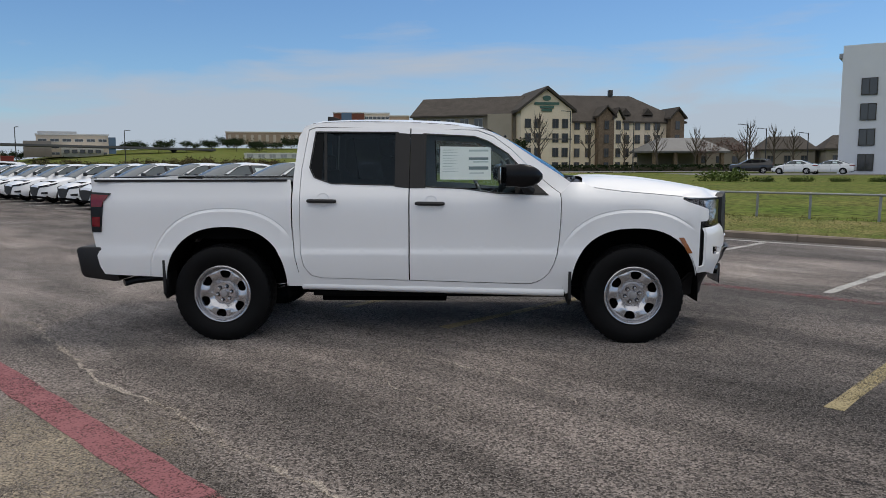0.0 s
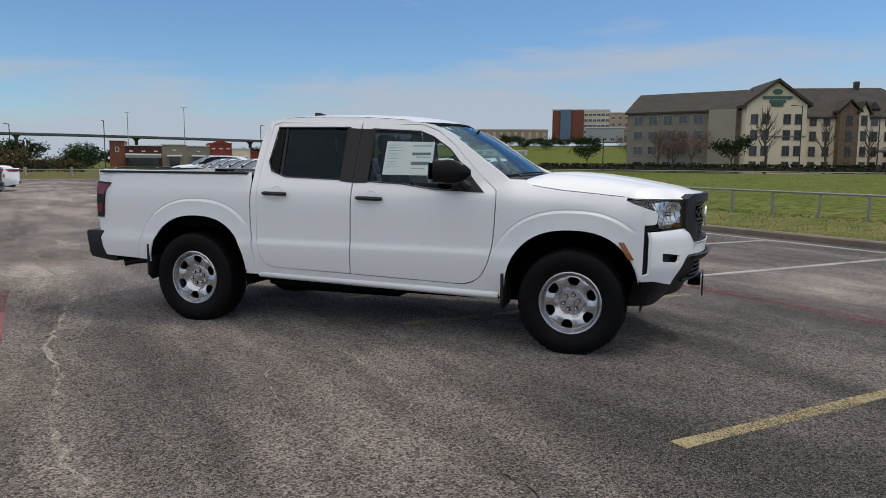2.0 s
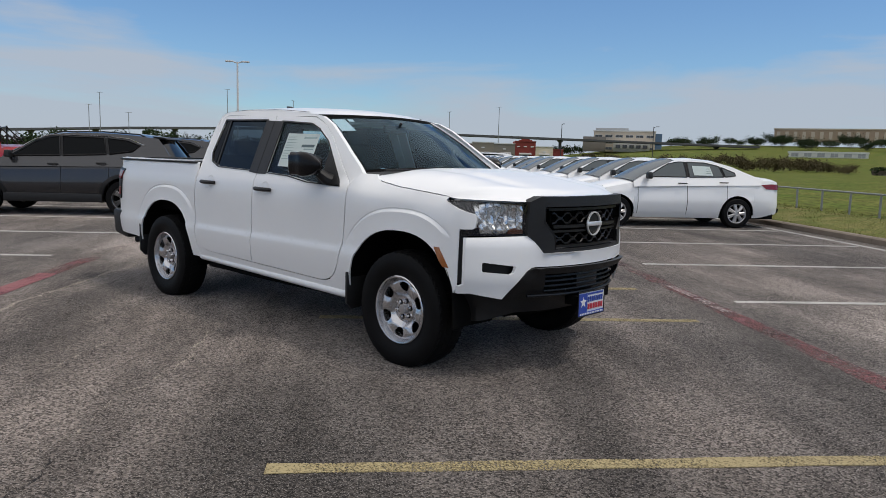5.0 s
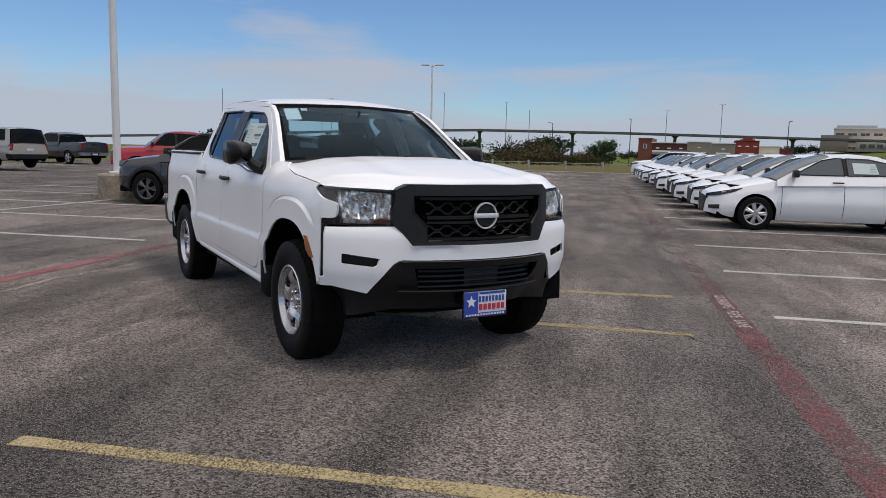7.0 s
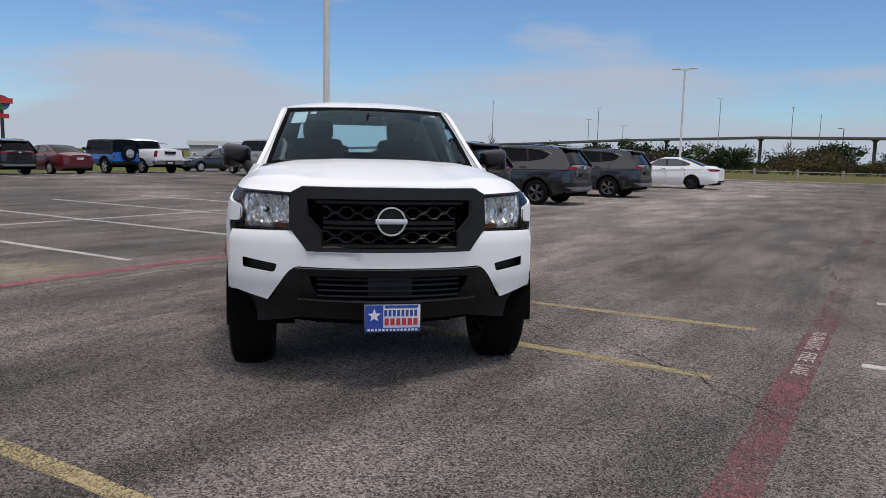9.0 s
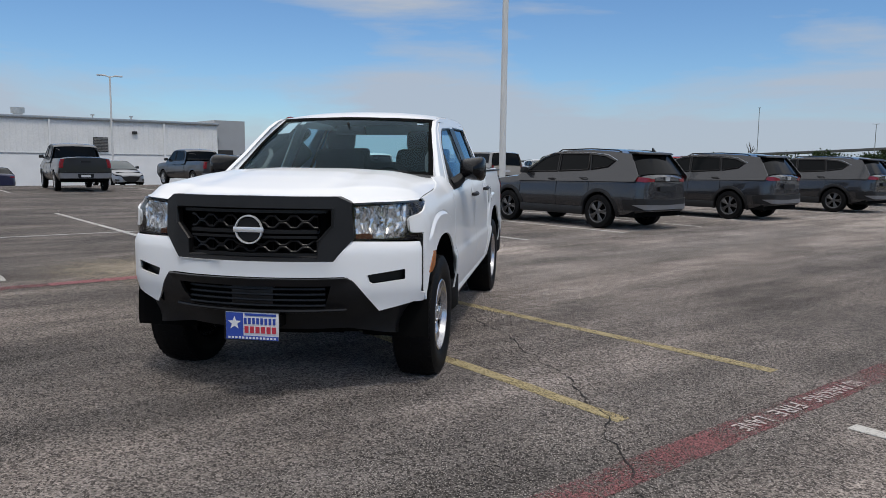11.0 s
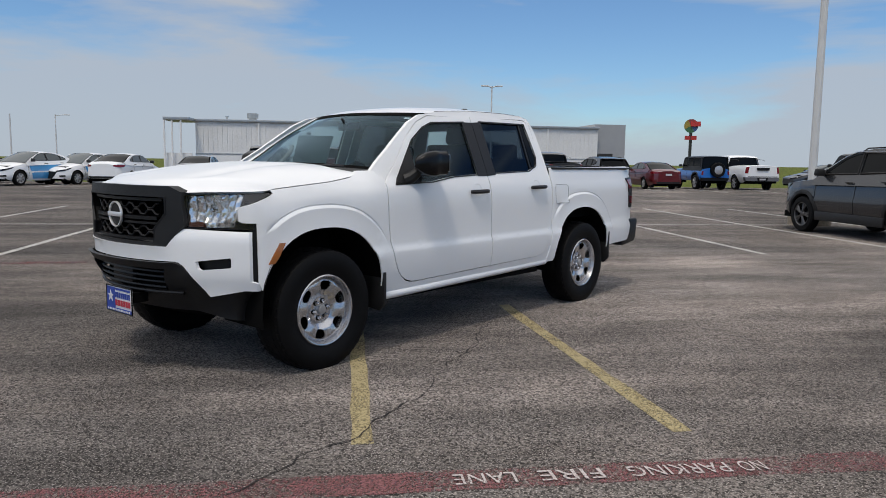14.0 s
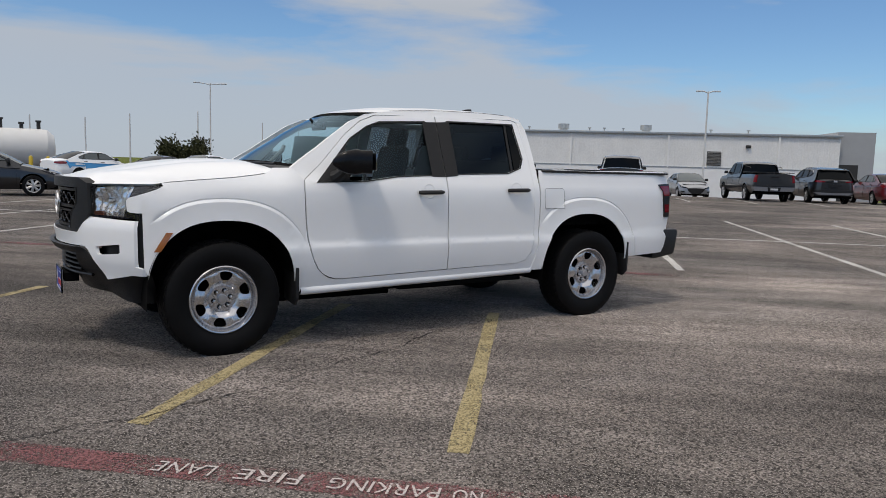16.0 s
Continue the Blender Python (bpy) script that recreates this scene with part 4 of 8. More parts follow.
    # windscreen and its pillars
    def screen(q, t, off=0.0):
        w = 0.775 + (0.632 - 0.775) * t
        x = 1.215 + (0.545 - 1.215) * t + 0.025 * math.sin(math.pi * t) - 0.135 * q * q
        z = 1.250 + (1.682 - 1.250) * t + 0.018 * math.sin(math.pi * t) - 0.028 * q * q * (1 - 0.2 * t)
        return (x + off * 0.55, q * w, z + off * 0.83)
    part("windscreen", Build().grid(np.linspace(-0.93, 0.93, 21), np.linspace(0.03, 0.965, 12), lambda q, t: screen(q, t)), GLASS, truck, "clear curved windscreen")
    rim = Build()
    for ts, qs in (((0.945, 0.992), (-0.96, 0.96)), ((0.0, 0.075), (-0.96, 0.96))):
        rim.grid(np.linspace(*qs, 15), np.linspace(*ts, 3), lambda q, t: screen(q, t, 0.004))
    for qs in ((-0.965, -0.915), (0.915, 0.965)):
        rim.grid(np.linspace(*qs, 3), np.linspace(0.0, 0.985, 9), lambda q, t: screen(q, t, 0.004))
    part("windscreen_frit", rim, DARK, truck)
    for s in (-1, 1):
        b = Build().grid(np.linspace(0.0, 1.0, 12), np.linspace(0, 1, 7), lambda t, k: tuple(Vector(screen(s * 0.955, t)) * (1 - k) + Vector((lambda p: (p[0], s * -p[1], p[2]))(side(off=-0.003)(ip(t, (0, 0.35, 0.7, 0.9, 1), (1.125, 0.90, 0.66, 0.53, 0.44)), ip(t, (0, 0.35, 0.7, 0.9, 1), (1.232, 1.425, 1.59, 1.648, 1.668))))) * k + Vector((0.004, s * 0.005, 0.004)) * math.sin(math.pi * k)))
        part("windscreen_pillar", b, WHITE, truck, angle=60)
    part("cowl", Build().grid(np.linspace(-0.98, 0.98, 17), np.linspace(0, 1, 4), lambda q, k: tuple(Vector(screen(q, 0.05)) * (1 - k) + Vector((1.31 - 0.10 * q * q, q * 0.79, 1.245 - 0.04 * q * q)) * k)), BLACK_TRIM, truck)
    for y0, y1 in ((-0.62, 0.02), (-0.02, 0.58)):
        part("wiper", Build().tube([(1.245 - 0.13 * (y / 0.775) ** 2, y, 1.262 + 0.012 - 0.02 * y * y) for y in np.linspace(y0, y1, 8)], 0.009, 6), BLACK_TRIM, truck)

    # hood: its sides follow the wings, its lip the grille and the lamps
    HX = (1.24, 1.34, 1.50, 1.74, 1.95, 2.15, 2.30, 2.46)
    HC = (1.262, 1.290, 1.292, 1.276, 1.247, 1.212, 1.182, 1.152)
    EX = (1.18, 1.25, 1.36, 1.53, 1.74, 1.95, 2.06, 2.30)
    EZ = (1.226, 1.214, 1.196, 1.174, 1.157, 1.138, 1.128, 1.118)

    def hood(t, q):
        k = abs(q)
        back = 1.29 - 0.07 * q * q - 0.02 * sm(0.9, 1.0, k)
        lx, ly, lz = nose(-0.012)(1.035 * q, ip(1.035 * k, (0.0, 0.47, 0.56, 0.70, 1.035), (1.150, 1.146, 1.112, 1.118, 1.124)))
        x = back + (lx - back) * t
        e = ip(x, EX, EZ)
        y = q * (half_width(x, e) - 0.003) * (1 - t ** 4) - ly * t ** 4
        c = ip(x, HX, HC)
        swell = 1 - 0.75 * k ** 3.6 - 0.25 * k ** 8
        dip = -0.012 * math.exp(-((k - 0.47) / 0.09) ** 2) * sm(0.0, 0.25, t) * (1 - sm(0.7, 1.0, t))
        z = e + (c - e) * swell + dip
        f = sm(0.86, 1.0, t) ** 1.5
        return (x, y, z * (1 - f) + lz * f)
    hb = Build().grid(np.linspace(0, 1, 36), np.linspace(-1, 1, 49), hood)
    for q in (-1, 1):
        hb.grid(np.linspace(0, 1, 36), (0, 1), lambda t, k: tuple(Vector(hood(t, q)) - Vector((0, q * 0.016 * k, 0.010 * k))))
    hb.grid((0, 1), np.linspace(-1, 1, 49), lambda k, q: tuple(Vector(hood(1, q)) - Vector((0.025 * k, 0, 0.012 * k))))
    part("hood", hb, WHITE, truck, angle=40)

    # front wing
    top = [(x, ip(x, EX, EZ) - 0.006) for x in (1.985, 1.90, 1.74, 1.53, 1.40, 1.32)]
    wing = [(1.072, 0.46), (1.10, 0.385), (1.135, 0.40)] + arch_line(ARCH_F, 178, 16, 26) + [(2.075, 0.545), (2.098, 0.60), (2.104, 0.944), (2.165, 0.946), (2.180, 0.956), (2.184, 1.020), (2.172, 1.036), (2.09, 1.066), (2.02, 1.090), (1.975, 1.112)] + top + [(1.262, 1.222), (1.245, 1.240), (1.135, 1.243), (1.070, 1.17), (1.069, 0.90), (1.044, 0.69), (0.994, 0.545)]
    both("front_wing", Build().sheet(wing, side(half_width), step=0.05, depth=R, extra=flare_rings(*ARCH_F)), WHITE, truck, angle=24)
    for s in (-1, 1):
        part("wing_gutter", Build().grid(np.linspace(1.13, 2.05, 14), (0, 1, 2), lambda x, k: (x, s * (half_width(x, ip(x, EX, EZ)) - (0.013, 0.035, 0.12)[int(k)]), ip(x, EX, EZ) - (0.04, 0.014, 0.012)[int(k)])), DARK, truck)
    both("side_marker", Build().sheet([(1.935, 0.825), (1.975, 0.825), (2.045, 0.705), (2.008, 0.705)], side(half_width, off=0.006), step=0.05, depth=(0, 0.012, 0)), AMBER, truck, "amber side marker lamp", bevel=0.0)

    # nose: white fascia, lamps, grille
    white = [(0.0, 0.715), (0.50, 0.715), (0.545, 0.695), (0.70, 0.515), (0.905, 0.556), (0.978, 0.552), (0.972, 0.600), (0.938, 0.612), (0.936, 0.895), (0.545, 0.905), (0.525, 0.90), (0.445, 0.800), (0.0, 0.800)]
    ring_outer = [(s, z) for s, z in white if s > 0]
    outline = ring_outer + [(-s, z) for s, z in reversed(ring_outer)]
    fog = [(0.625, 0.717), (0.632, 0.722), (0.835, 0.748), (0.84, 0.742), (0.84, 0.697), (0.832, 0.690), (0.655, 0.672), (0.636, 0.682)]
    holes = [fog, [(-s, z) for s, z in fog]]

    def fascia(s, z):
        a = abs(s)
        bulge = 0.028 * sm(0.52, 0.66, z) * (1 - sm(0.86, 0.905, z) * 0.7) + 0.012 * sm(0.78, 0.80, z) * (1 - sm(0.4, 0.5, a))
        return nose(bulge - 0.005)(s, z)
    part("front_bumper", Build().sheet(outline, fascia, holes, step=0.045, depth=(-0.02, 0, 0)), WHITE, truck, "white front bumper", angle=30)
    for s in (1, -1):
        pk = Build().sheet([(s * a, z) for a, z in [(0.60, 0.742), (0.86, 0.765), (0.86, 0.67), (0.66, 0.645)]], nose(-0.025), step=0.1, depth=(-0.01, 0, 0))
        part("fog_blank", pk, SATIN_BLACK, truck, "black blank in the bumper")
        slit = Build().sheet([(s * a, z) for a, z in [(0.930, 0.606), (0.980, 0.60), (0.980, 0.935), (0.930, 0.935)]], nose(-0.003), step=0.1, depth=(-0.02, 0, 0))
        part("bumper_slit", slit, SATIN_BLACK, truck)
        lampo = [(0.555, 0.908), (0.555, 1.098), (0.80, 1.110), (0.97, 1.114), (1.105, 1.113), (1.100, 1.107), (1.03, 1.086), (0.955, 1.060), (0.882, 1.034), (0.870, 1.018), (0.876, 0.945), (0.960, 0.942), (0.962, 0.908)]
        hl = part("headlight", Build().sheet([(s * a, z) for a, z in lampo], nose(-0.065), step=0.06, depth=(-0.02, 0, 0)), HOUSING, truck, "clear halogen headlight in a black housing")
        wallp = Build()
        lp = thick_line(lampo, 0.05)
        vs = [nose(-0.065)(s * a, z) for a, z in lp] + [nose(0.002)(s * a, z) for a, z in lp]
        m = len(lp)
        wallp.add(vs, [(i, (i + 1) % m, m + (i + 1) % m, m + i) for i in range(m)])
        part("housing", wallp, SATIN_BLACK, hl)
        inner = [(0.564, 0.916), (0.564, 1.092), (0.78, 1.103), (0.905, 1.104), (0.852, 0.918)]
        part("surround", Build().sheet([(s * a, z) for a, z in lampo], nose(-0.006), [[(s * a, z) for a, z in inner]], step=0.05, depth=(-0.004, 0, 0)), LAMP_BLACK, hl, "glossy dark surround")
        
        def bowl(off):
            return lambda a, z: nose(off + 0.030 * min(1, (((abs(a) - 0.71) / 0.14) ** 2 + ((z - 1.015) / 0.075) ** 2)))(a, z)
        def flute(u, v):
            a, z = 0.560 + (0.298 + 0.052 * v) * u, 0.912 + (0.182 + 0.012 * u) * v
            x, y, zz = bowl(-0.058)(s * a, z)
            cut = abs(math.sin(math.pi * u * 7)) * (0.35 + 0.65 * abs(math.sin(math.pi * (3.2 * v + 0.5 * math.floor(u * 7)))))
            return (x + 0.013 * cut * sm(0.05, 0.2, v), y + 0.004 * math.sin(9 * v + 5 * u), zz)
        part("reflector", Build().grid(np.linspace(0, 1, 43), np.linspace(0, 1, 19), flute), REFLECT, hl, "bright fluted chrome reflector", angle=20)
        part("bulb", Build().lathe([(0.0, 0.03), (0.018, 0.02), (0.02, -0.01), (0.0, -0.012)], 12, Matrix.Translation(nose(-0.035)(s * 0.72, 1.015)) @ Matrix.Rotation(radians(-90), 4, "Z")), CHROME, hl)
        part("turn_signal", Build().sheet([(s * a, z) for a, z in [(0.572, 0.918), (0.572, 0.942), (0.640, 0.946), (0.662, 0.934), (0.662, 0.918)]], nose(-0.012), step=0.03, depth=(-0.02, 0, 0)), AMBER_DIM, hl, "dull amber turn signal")
        part("lens", Build().sheet([(s * a, z) for a, z in lampo], nose(0.003), step=0.05), CLEAR, hl, "clear lens")

    def front(y, z, off=0.0):
        """The grille's gently bowed face."""
        return (2.475 - 0.40 * y * y + off - 0.05 * max(0, z - 1.08), y, z)
    G = [(0.53, 1.115), (0.47, 1.148), (-0.47, 1.148), (-0.53, 1.115), (-0.545, 0.925), (-0.44, 0.795), (0.44, 0.795), (0.545, 0.925)]
    H = [(0.445, 1.085), (-0.445, 1.085), (-0.445, 0.99), (-0.37, 0.905), (-0.365, 0.82), (0.365, 0.82), (0.37, 0.905), (0.445, 0.99)]
    grille = part("grille", Build().sheet(G, lambda y, z: front(y, z, 0.020 * (1 - sm(0.44, 0.55, abs(y)))), [H], step=0.05, depth=(-0.06, 0, 0)), BLACK_TRIM, truck, "black plastic grille", bevel=0.0)
    part("grille_back", Build().sheet([(0.50, 1.12), (-0.50, 1.12), (-0.50, 0.90), (-0.40, 0.80), (0.40, 0.80), (0.50, 0.90)], lambda y, z: front(y, z, -0.085), step=0.1), DARK, grille)
    part("grille_lip", Build().tube([front(y, z, 0.012) for y, z in H + H[:1]], 0.011, 6), SATIN_BLACK, grille)
    for z0, z1, name in ((1.058, 1.075, "bar"), (0.948, 0.968, "bar"), (0.922, 0.936, "bar"), (0.825, 0.842, "bar")):
        w = 0.36 if z0 < 1.0 else 0.40
        bar = Build().grid(np.linspace(-w, w, 17), (0, 1, 2, 3, 4), lambda y, k: front(y, (z0, z1, z1, z0, z0)[int(k)], (-0.005, -0.005, -0.05, -0.05, -0.005)[int(k)]))
        part("grille_bar", bar, SATIN_BLACK, grille)
    for zc, amp in ((1.010, 0.030), (0.880, 0.026)):
        for ph in (0, 1):
            pts = []
            for i in range(73):
                y = -0.36 + 0.72 * i / 72
                c = math.cos(2 * math.pi * y / 0.118 + ph * math.pi)
                pts.append(front(y, zc + (ph * 2 - 1) * -0.018 + amp * 0.55 * max(-0.8, min(0.8, 1.25 * c)), -0.022))
            part("grille_mesh", Build().tube(pts, 0.0068, 6), SATIN_BLACK, grille)
    for y in np.arange(-0.354, 0.36, 0.118):
        part("grille_rib", Build().box(front(y, 1.012, -0.05), (0.03, 0.006, 0.10)).box(front(y, 0.882, -0.05), (0.03, 0.006, 0.09)), DARK, grille)
    em = Build().lathe([(0.079, 0.008), (0.077, 0.013), (0.071, 0.013), (0.069, 0.008), (0.069, 0.0), (0.079, 0.0)], 40, Matrix.Translation(front(0, 0.968, 0.0)) @ Matrix.Rotation(radians(-90), 4, "Z"), close=True)
    emblem = part("emblem", em, EMBLEM, grille, "chrome ring emblem with a plain cross bar")
    part("emblem_bar", Build().box(front(0, 0.968, 0.010), (0.010, 0.172, 0.028)), EMBLEM, emblem, bevel=0.004)
    part("emblem_disc", Build().lathe([(0.0, 0.004), (0.064, 0.004)], 24, Matrix.Translation(front(0, 0.968, 0.0)) @ Matrix.Rotation(radians(-90), 4, "Z")), SATIN_BLACK, emblem)

    # black lower bumper
    lo = [(0.0, 0.712), (0.505, 0.712), (0.548, 0.690), (0.705, 0.510), (0.900, 0.552), (0.985, 0.548), (1.005, 0.45), (0.99, 0.345), (0.75, 0.375), (0.55, 0.40), (0.0, 0.425)]
    ro = [(s, z) for s, z in lo if s > 0]
    intake = [(0.43, 0.668), (-0.43, 0.668), (-0.40, 0.535), (0.40, 0.535)]

    def lower(s, z):
        a = abs(s)
        lip = 0.034 * sm(0.66, 0.70, z) * (1 - sm(0.47, 0.55, a)) + 0.02 * (1 - sm(0.55, 0.75, a))
        back = -0.17 * sm(0.66, 0.38, z) * (1 - 0.45 * sm(0.5, 0.8, a) + 0.75 * sm(0.80, 1.0, a))
        return nose(0.010 + lip + back)(s, z)
    lb = part("lower_bumper", Build().sheet(ro + [(-s, z) for s, z in reversed(ro)], lower, [intake], step=0.045, depth=(-0.03, 0, 0)), BLACK_TRIM, truck, "textured black lower bumper", angle=30)
    part("intake_back", Build().sheet([(0.46, 0.69), (-0.46, 0.69), (-0.43, 0.52), (0.43, 0.52)], nose(-0.06), step=0.1), DARK, lb)
    for z in (0.645, 0.615, 0.585, 0.555):
        part("intake_slat", Build().tube([nose(-0.02)(s, z) for s in np.linspace(-0.405, 0.405, 13)], 0.008, 6), SATIN_BLACK, lb)
    part("intake_block", Build().box((2.435, 0, 0.607), (0.03, 0.24, 0.125)), SATIN_BLACK, lb, bevel=0.006)
    part("bumper_edge", Build().tube([nose(-0.025)(s, 0.522 + 0.006 * abs(s)) for s in np.linspace(-0.52, 0.52, 15)], 0.011, 8), SATIN_BLACK, lb)
    part("valance", Build().grid(np.linspace(-1.02, 1.02, 21), np.linspace(0, 1, 5), lambda s, k: nose(-0.14 - 0.16 * k)(s, 0.50 - 0.16 * k)), DARK, truck)

    # dealer plate: blue field with a star, bars in place of names
    plate = part("front_plate", Build().box((2.5020, 0.012, 0.445), (0.008, 0.305, 0.152)), PLATE_WHITE, truck, "advertising plate, blue with a white star beside red and white", bevel=0.002)
    part("plate_field", Build().box((2.5075, -0.088, 0.452), (0.003, 0.098, 0.125)), PLATE_BLUE, plate)
    star = [(-0.088 + (0.038 if i % 2 == 0 else 0.016) * math.sin(math.pi * i / 5), 0.458 + (0.038 if i % 2 == 0 else 0.016) * math.cos(math.pi * i / 5)) for i in range(10)]
    part("plate_star", Build().prism(star, lambda p, q, d: (d, p, q), 2.5090, 2.5110), PLATE_WHITE, plate, smooth=False)
    for k in range(8):
        part("plate_bar", Build().box((2.5085, -0.026 + 0.0235 * k, 0.472), (0.003, 0.015, 0.034)), PLATE_BLUE, plate)
    for k in range(6):
        part("plate_bar", Build().box((2.5085, -0.020 + 0.0315 * k, 0.424), (0.003, 0.022, 0.036)), PLATE_RED, plate)
    part("plate_bar", Build().box((2.5080, 0.060, 0.507), (0.003, 0.18, 0.012)), PLATE_BLUE, plate)
    part("plate_frame", Build().tube([(2.5060, -0.143, 0.366), (2.5060, 0.167, 0.366), (2.5060, 0.167, 0.524), (2.5060, -0.143, 0.524), (2.5060, -0.143, 0.366)], 0.0055, 6), SATIN_BLACK, plate)
    part("plate_frame_bar", Build().box((2.5080, 0.012, 0.379), (0.004, 0.30, 0.022)), PLATE_BLUE, plate)
    for k in range(14):
        part("plate_bar", Build().box((2.5105, -0.118 + 0.020 * k, 0.379), (0.003, 0.012, 0.011)), PLATE_WHITE, plate)
    part("plate_bracket", Build().box((2.445, 0.012, 0.47), (0.09, 0.30, 0.06)), DARK, plate)

    plate.location.x = -0.022

    # tail: lamps, bumper, tailgate
    tl = [(-2.575, 0.862), (-2.492, 0.862), (-2.467, 1.10), (-2.402, 1.162), (-2.585, 1.172)]
    for sgn in (1, -1):
        def fl(b):
            return b if sgn > 0 else b.flip_y()
        t = part("tail_light", fl(Build().sheet(tl, side(half_width, off=0.012), step=0.04, depth=(0, 0.10, 0))), SATIN_BLACK, truck, "red and black tail light")
        part("red_lens", fl(Build().sheet([(-2.57, 1.06), (-2.475, 1.06), (-2.46, 1.105), (-2.415, 1.150), (-2.575, 1.158)], side(half_width, off=0.016), step=0.04, depth=(0, 0.01, 0))), RED_LENS, t, "red lens")
        part("red_lens", fl(Build().sheet([(-2.565, 0.905), (-2.498, 0.905), (-2.49, 0.98), (-2.565, 0.98)], side(half_width, off=0.016), step=0.04, depth=(0, 0.01, 0))), RED_LENS, t, "red lens")
    part("tailgate", Build().sheet([(-0.80, 0.60), (0.80, 0.60), (0.82, 1.28), (-0.82, 1.28)], lambda y, z: (-2.60 + 0.02 * y * y, y, z), step=0.2, depth=(0.05, 0, 0)), WHITE, truck)
    part("rear_bumper", Build().prism([(-2.715, 0.725), (-2.685, 0.745), (-2.50, 0.745), (-2.46, 0.72), (-2.35, 0.478), (-2.40, 0.468), (-2.655, 0.50), (-2.68, 0.53)], lambda p, q, d: (p, d, q), -0.885, 0.885), BLACK_TRIM, truck, "black plastic rear bumper", bevel=0.018)
    part("tow_hitch", Build().box((-2.62, 0, 0.44), (0.14, 0.09, 0.08)), DARK, truck, bevel=0.005)

    # load bed
    bedb = Build()
    bedb.grid(np.linspace(-2.56, -1.02, 5), np.linspace(-0.80, 0.80, 5), lambda x, y: (x, y, 0.80))
    for s in (-1, 1):
        bedb.grid(np.linspace(-2.56, -1.02, 5), np.linspace(0.80, 1.27, 3), lambda x, z: (x, s * 0.79, z))
    bedb.grid(np.linspace(-0.80, 0.80, 5), np.linspace(0.80, 1.25, 3), lambda y, z: (-1.03, y, z))
    part("bed_floor", bedb, DARK, truck)
    for s in (-1, 1):
        part("bed_rail", Build().box((-1.78, s * 0.830, 1.263), (1.52, 0.070, 0.018)), BLACK_TRIM, truck, "black plastic bed rail cap", bevel=0.007)
        part("tie_down_rail", Build().box((-1.72, s * 0.77, 1.235), (1.25, 0.03, 0.045)), GALV, truck, bevel=0.004)
        for x in (-1.15, -2.3):
            part("tie_down_cleat", Build().box((x, s * 0.765, 1.262), (0.06, 0.05, 0.03)), SATIN_BLACK, truck, bevel=0.004)
    part("tailgate_cap", Build().box((-2.575, 0, 1.279), (0.065, 1.58, 0.014)), BLACK_TRIM, truck, bevel=0.006)

    # cab back and its window
    def back(y, z):
        return (-1.005 + 0.13 * (z - 1.2) + 0.05 * (y / 0.8) ** 2, y, z)
    bo = [(-0.83, 0.55), (0.83, 0.55), (0.855, 1.16), (0.66, 1.66), (0.45, 1.69), (-0.45, 1.69), (-0.66, 1.66), (-0.855, 1.16)]
    bw = [(-0.60, 1.30), (0.60, 1.30), (0.53, 1.60), (-0.53, 1.60)]
    part("cab_back", Build().sheet(bo, back, [bw], step=0.1, depth=(0.02, 0, 0)), WHITE, truck)
    part("rear_window", Build().sheet(bw, lambda y, z: (back(y, z)[0] + 0.01, y, z), step=0.2), GLASS, truck, "clear rear window")
    for s in (-1, 1):
        b = Build().grid(np.linspace(1.16, 1.67, 6), np.linspace(0, 1, 5), lambda z, k: tuple(Vector(back(s * ip(z, (1.16, 1.66), (0.855, 0.66)), z)) * (1 - k) + Vector((ip(z, (1.16, 1.4, 1.6, 1.70), (-0.972, -0.970, -0.952, -0.90)), s * (glass_width(-0.95, z) + 0.002), z)) * k))
        part("rear_pillar", b, WHITE, truck, angle=60)

    # wheels
    tyre_prof = [(0.222, -0.10), (0.235, -0.112), (0.29, -0.128), (0.335, -0.127), (0.362, -0.112), (0.372, -0.085), (0.3755, -0.04), (0.3755, 0.04), (0.372, 0.085), (0.362, 0.112), (0.335, 0.127), (0.29, 0.128), (0.235, 0.112), (0.222, 0.10)]
    tyre_prof = [(r * (1.0 if r < 0.24 else 1.025), y) for r, y in tyre_prof]
    holes = []
    for k in range(6):
        a = 2 * math.pi * (k + 0.5) / 6 - 0.13
        holes.append([(rr * math.cos(a + da), rr * math.sin(a + da)) for da, rr in ((-0.23, 0.178), (-0.12, 0.186), (0.12, 0.186), (0.23, 0.178), (0.255, 0.160), (0.20, 0.134), (0.11, 0.126), (-0.11, 0.126), (-0.20, 0.134), (-0.255, 0.160))])

    def disc(p, q):
        r, a = math.hypot(p, q), math.atan2(q, p)
        spoke = 0.5 + 0.5 * math.cos(6 * (a + 0.13))
        y = ip(r, (0.0, 0.078, 0.0795, 0.084, 0.088, 0.112, 0.125, 0.186, 0.196, 0.200, 0.206), (-0.056, -0.056, -0.062, -0.062, -0.053, -0.068, -0.078, -0.086, -0.080, -0.066, -0.064))
        return (p, y - (0.016 * spoke - 0.006) * sm(0.088, 0.125, r) * (1 - sm(0.17, 0.196, r)), q)
    rings = [(r * math.cos(radians(a)), r * math.sin(radians(a))) for r in (0.078, 0.0795, 0.084, 0.088, 0.100, 0.112, 0.122, 0.186, 0.191, 0.196, 0.200) for a in range(0, 360, 4)]
    face = Build().sheet(arc(0, 0, 0.206, 0, 356, 89), disc, holes, step=0.012, depth=(0, 0.010, 0), extra=rings)
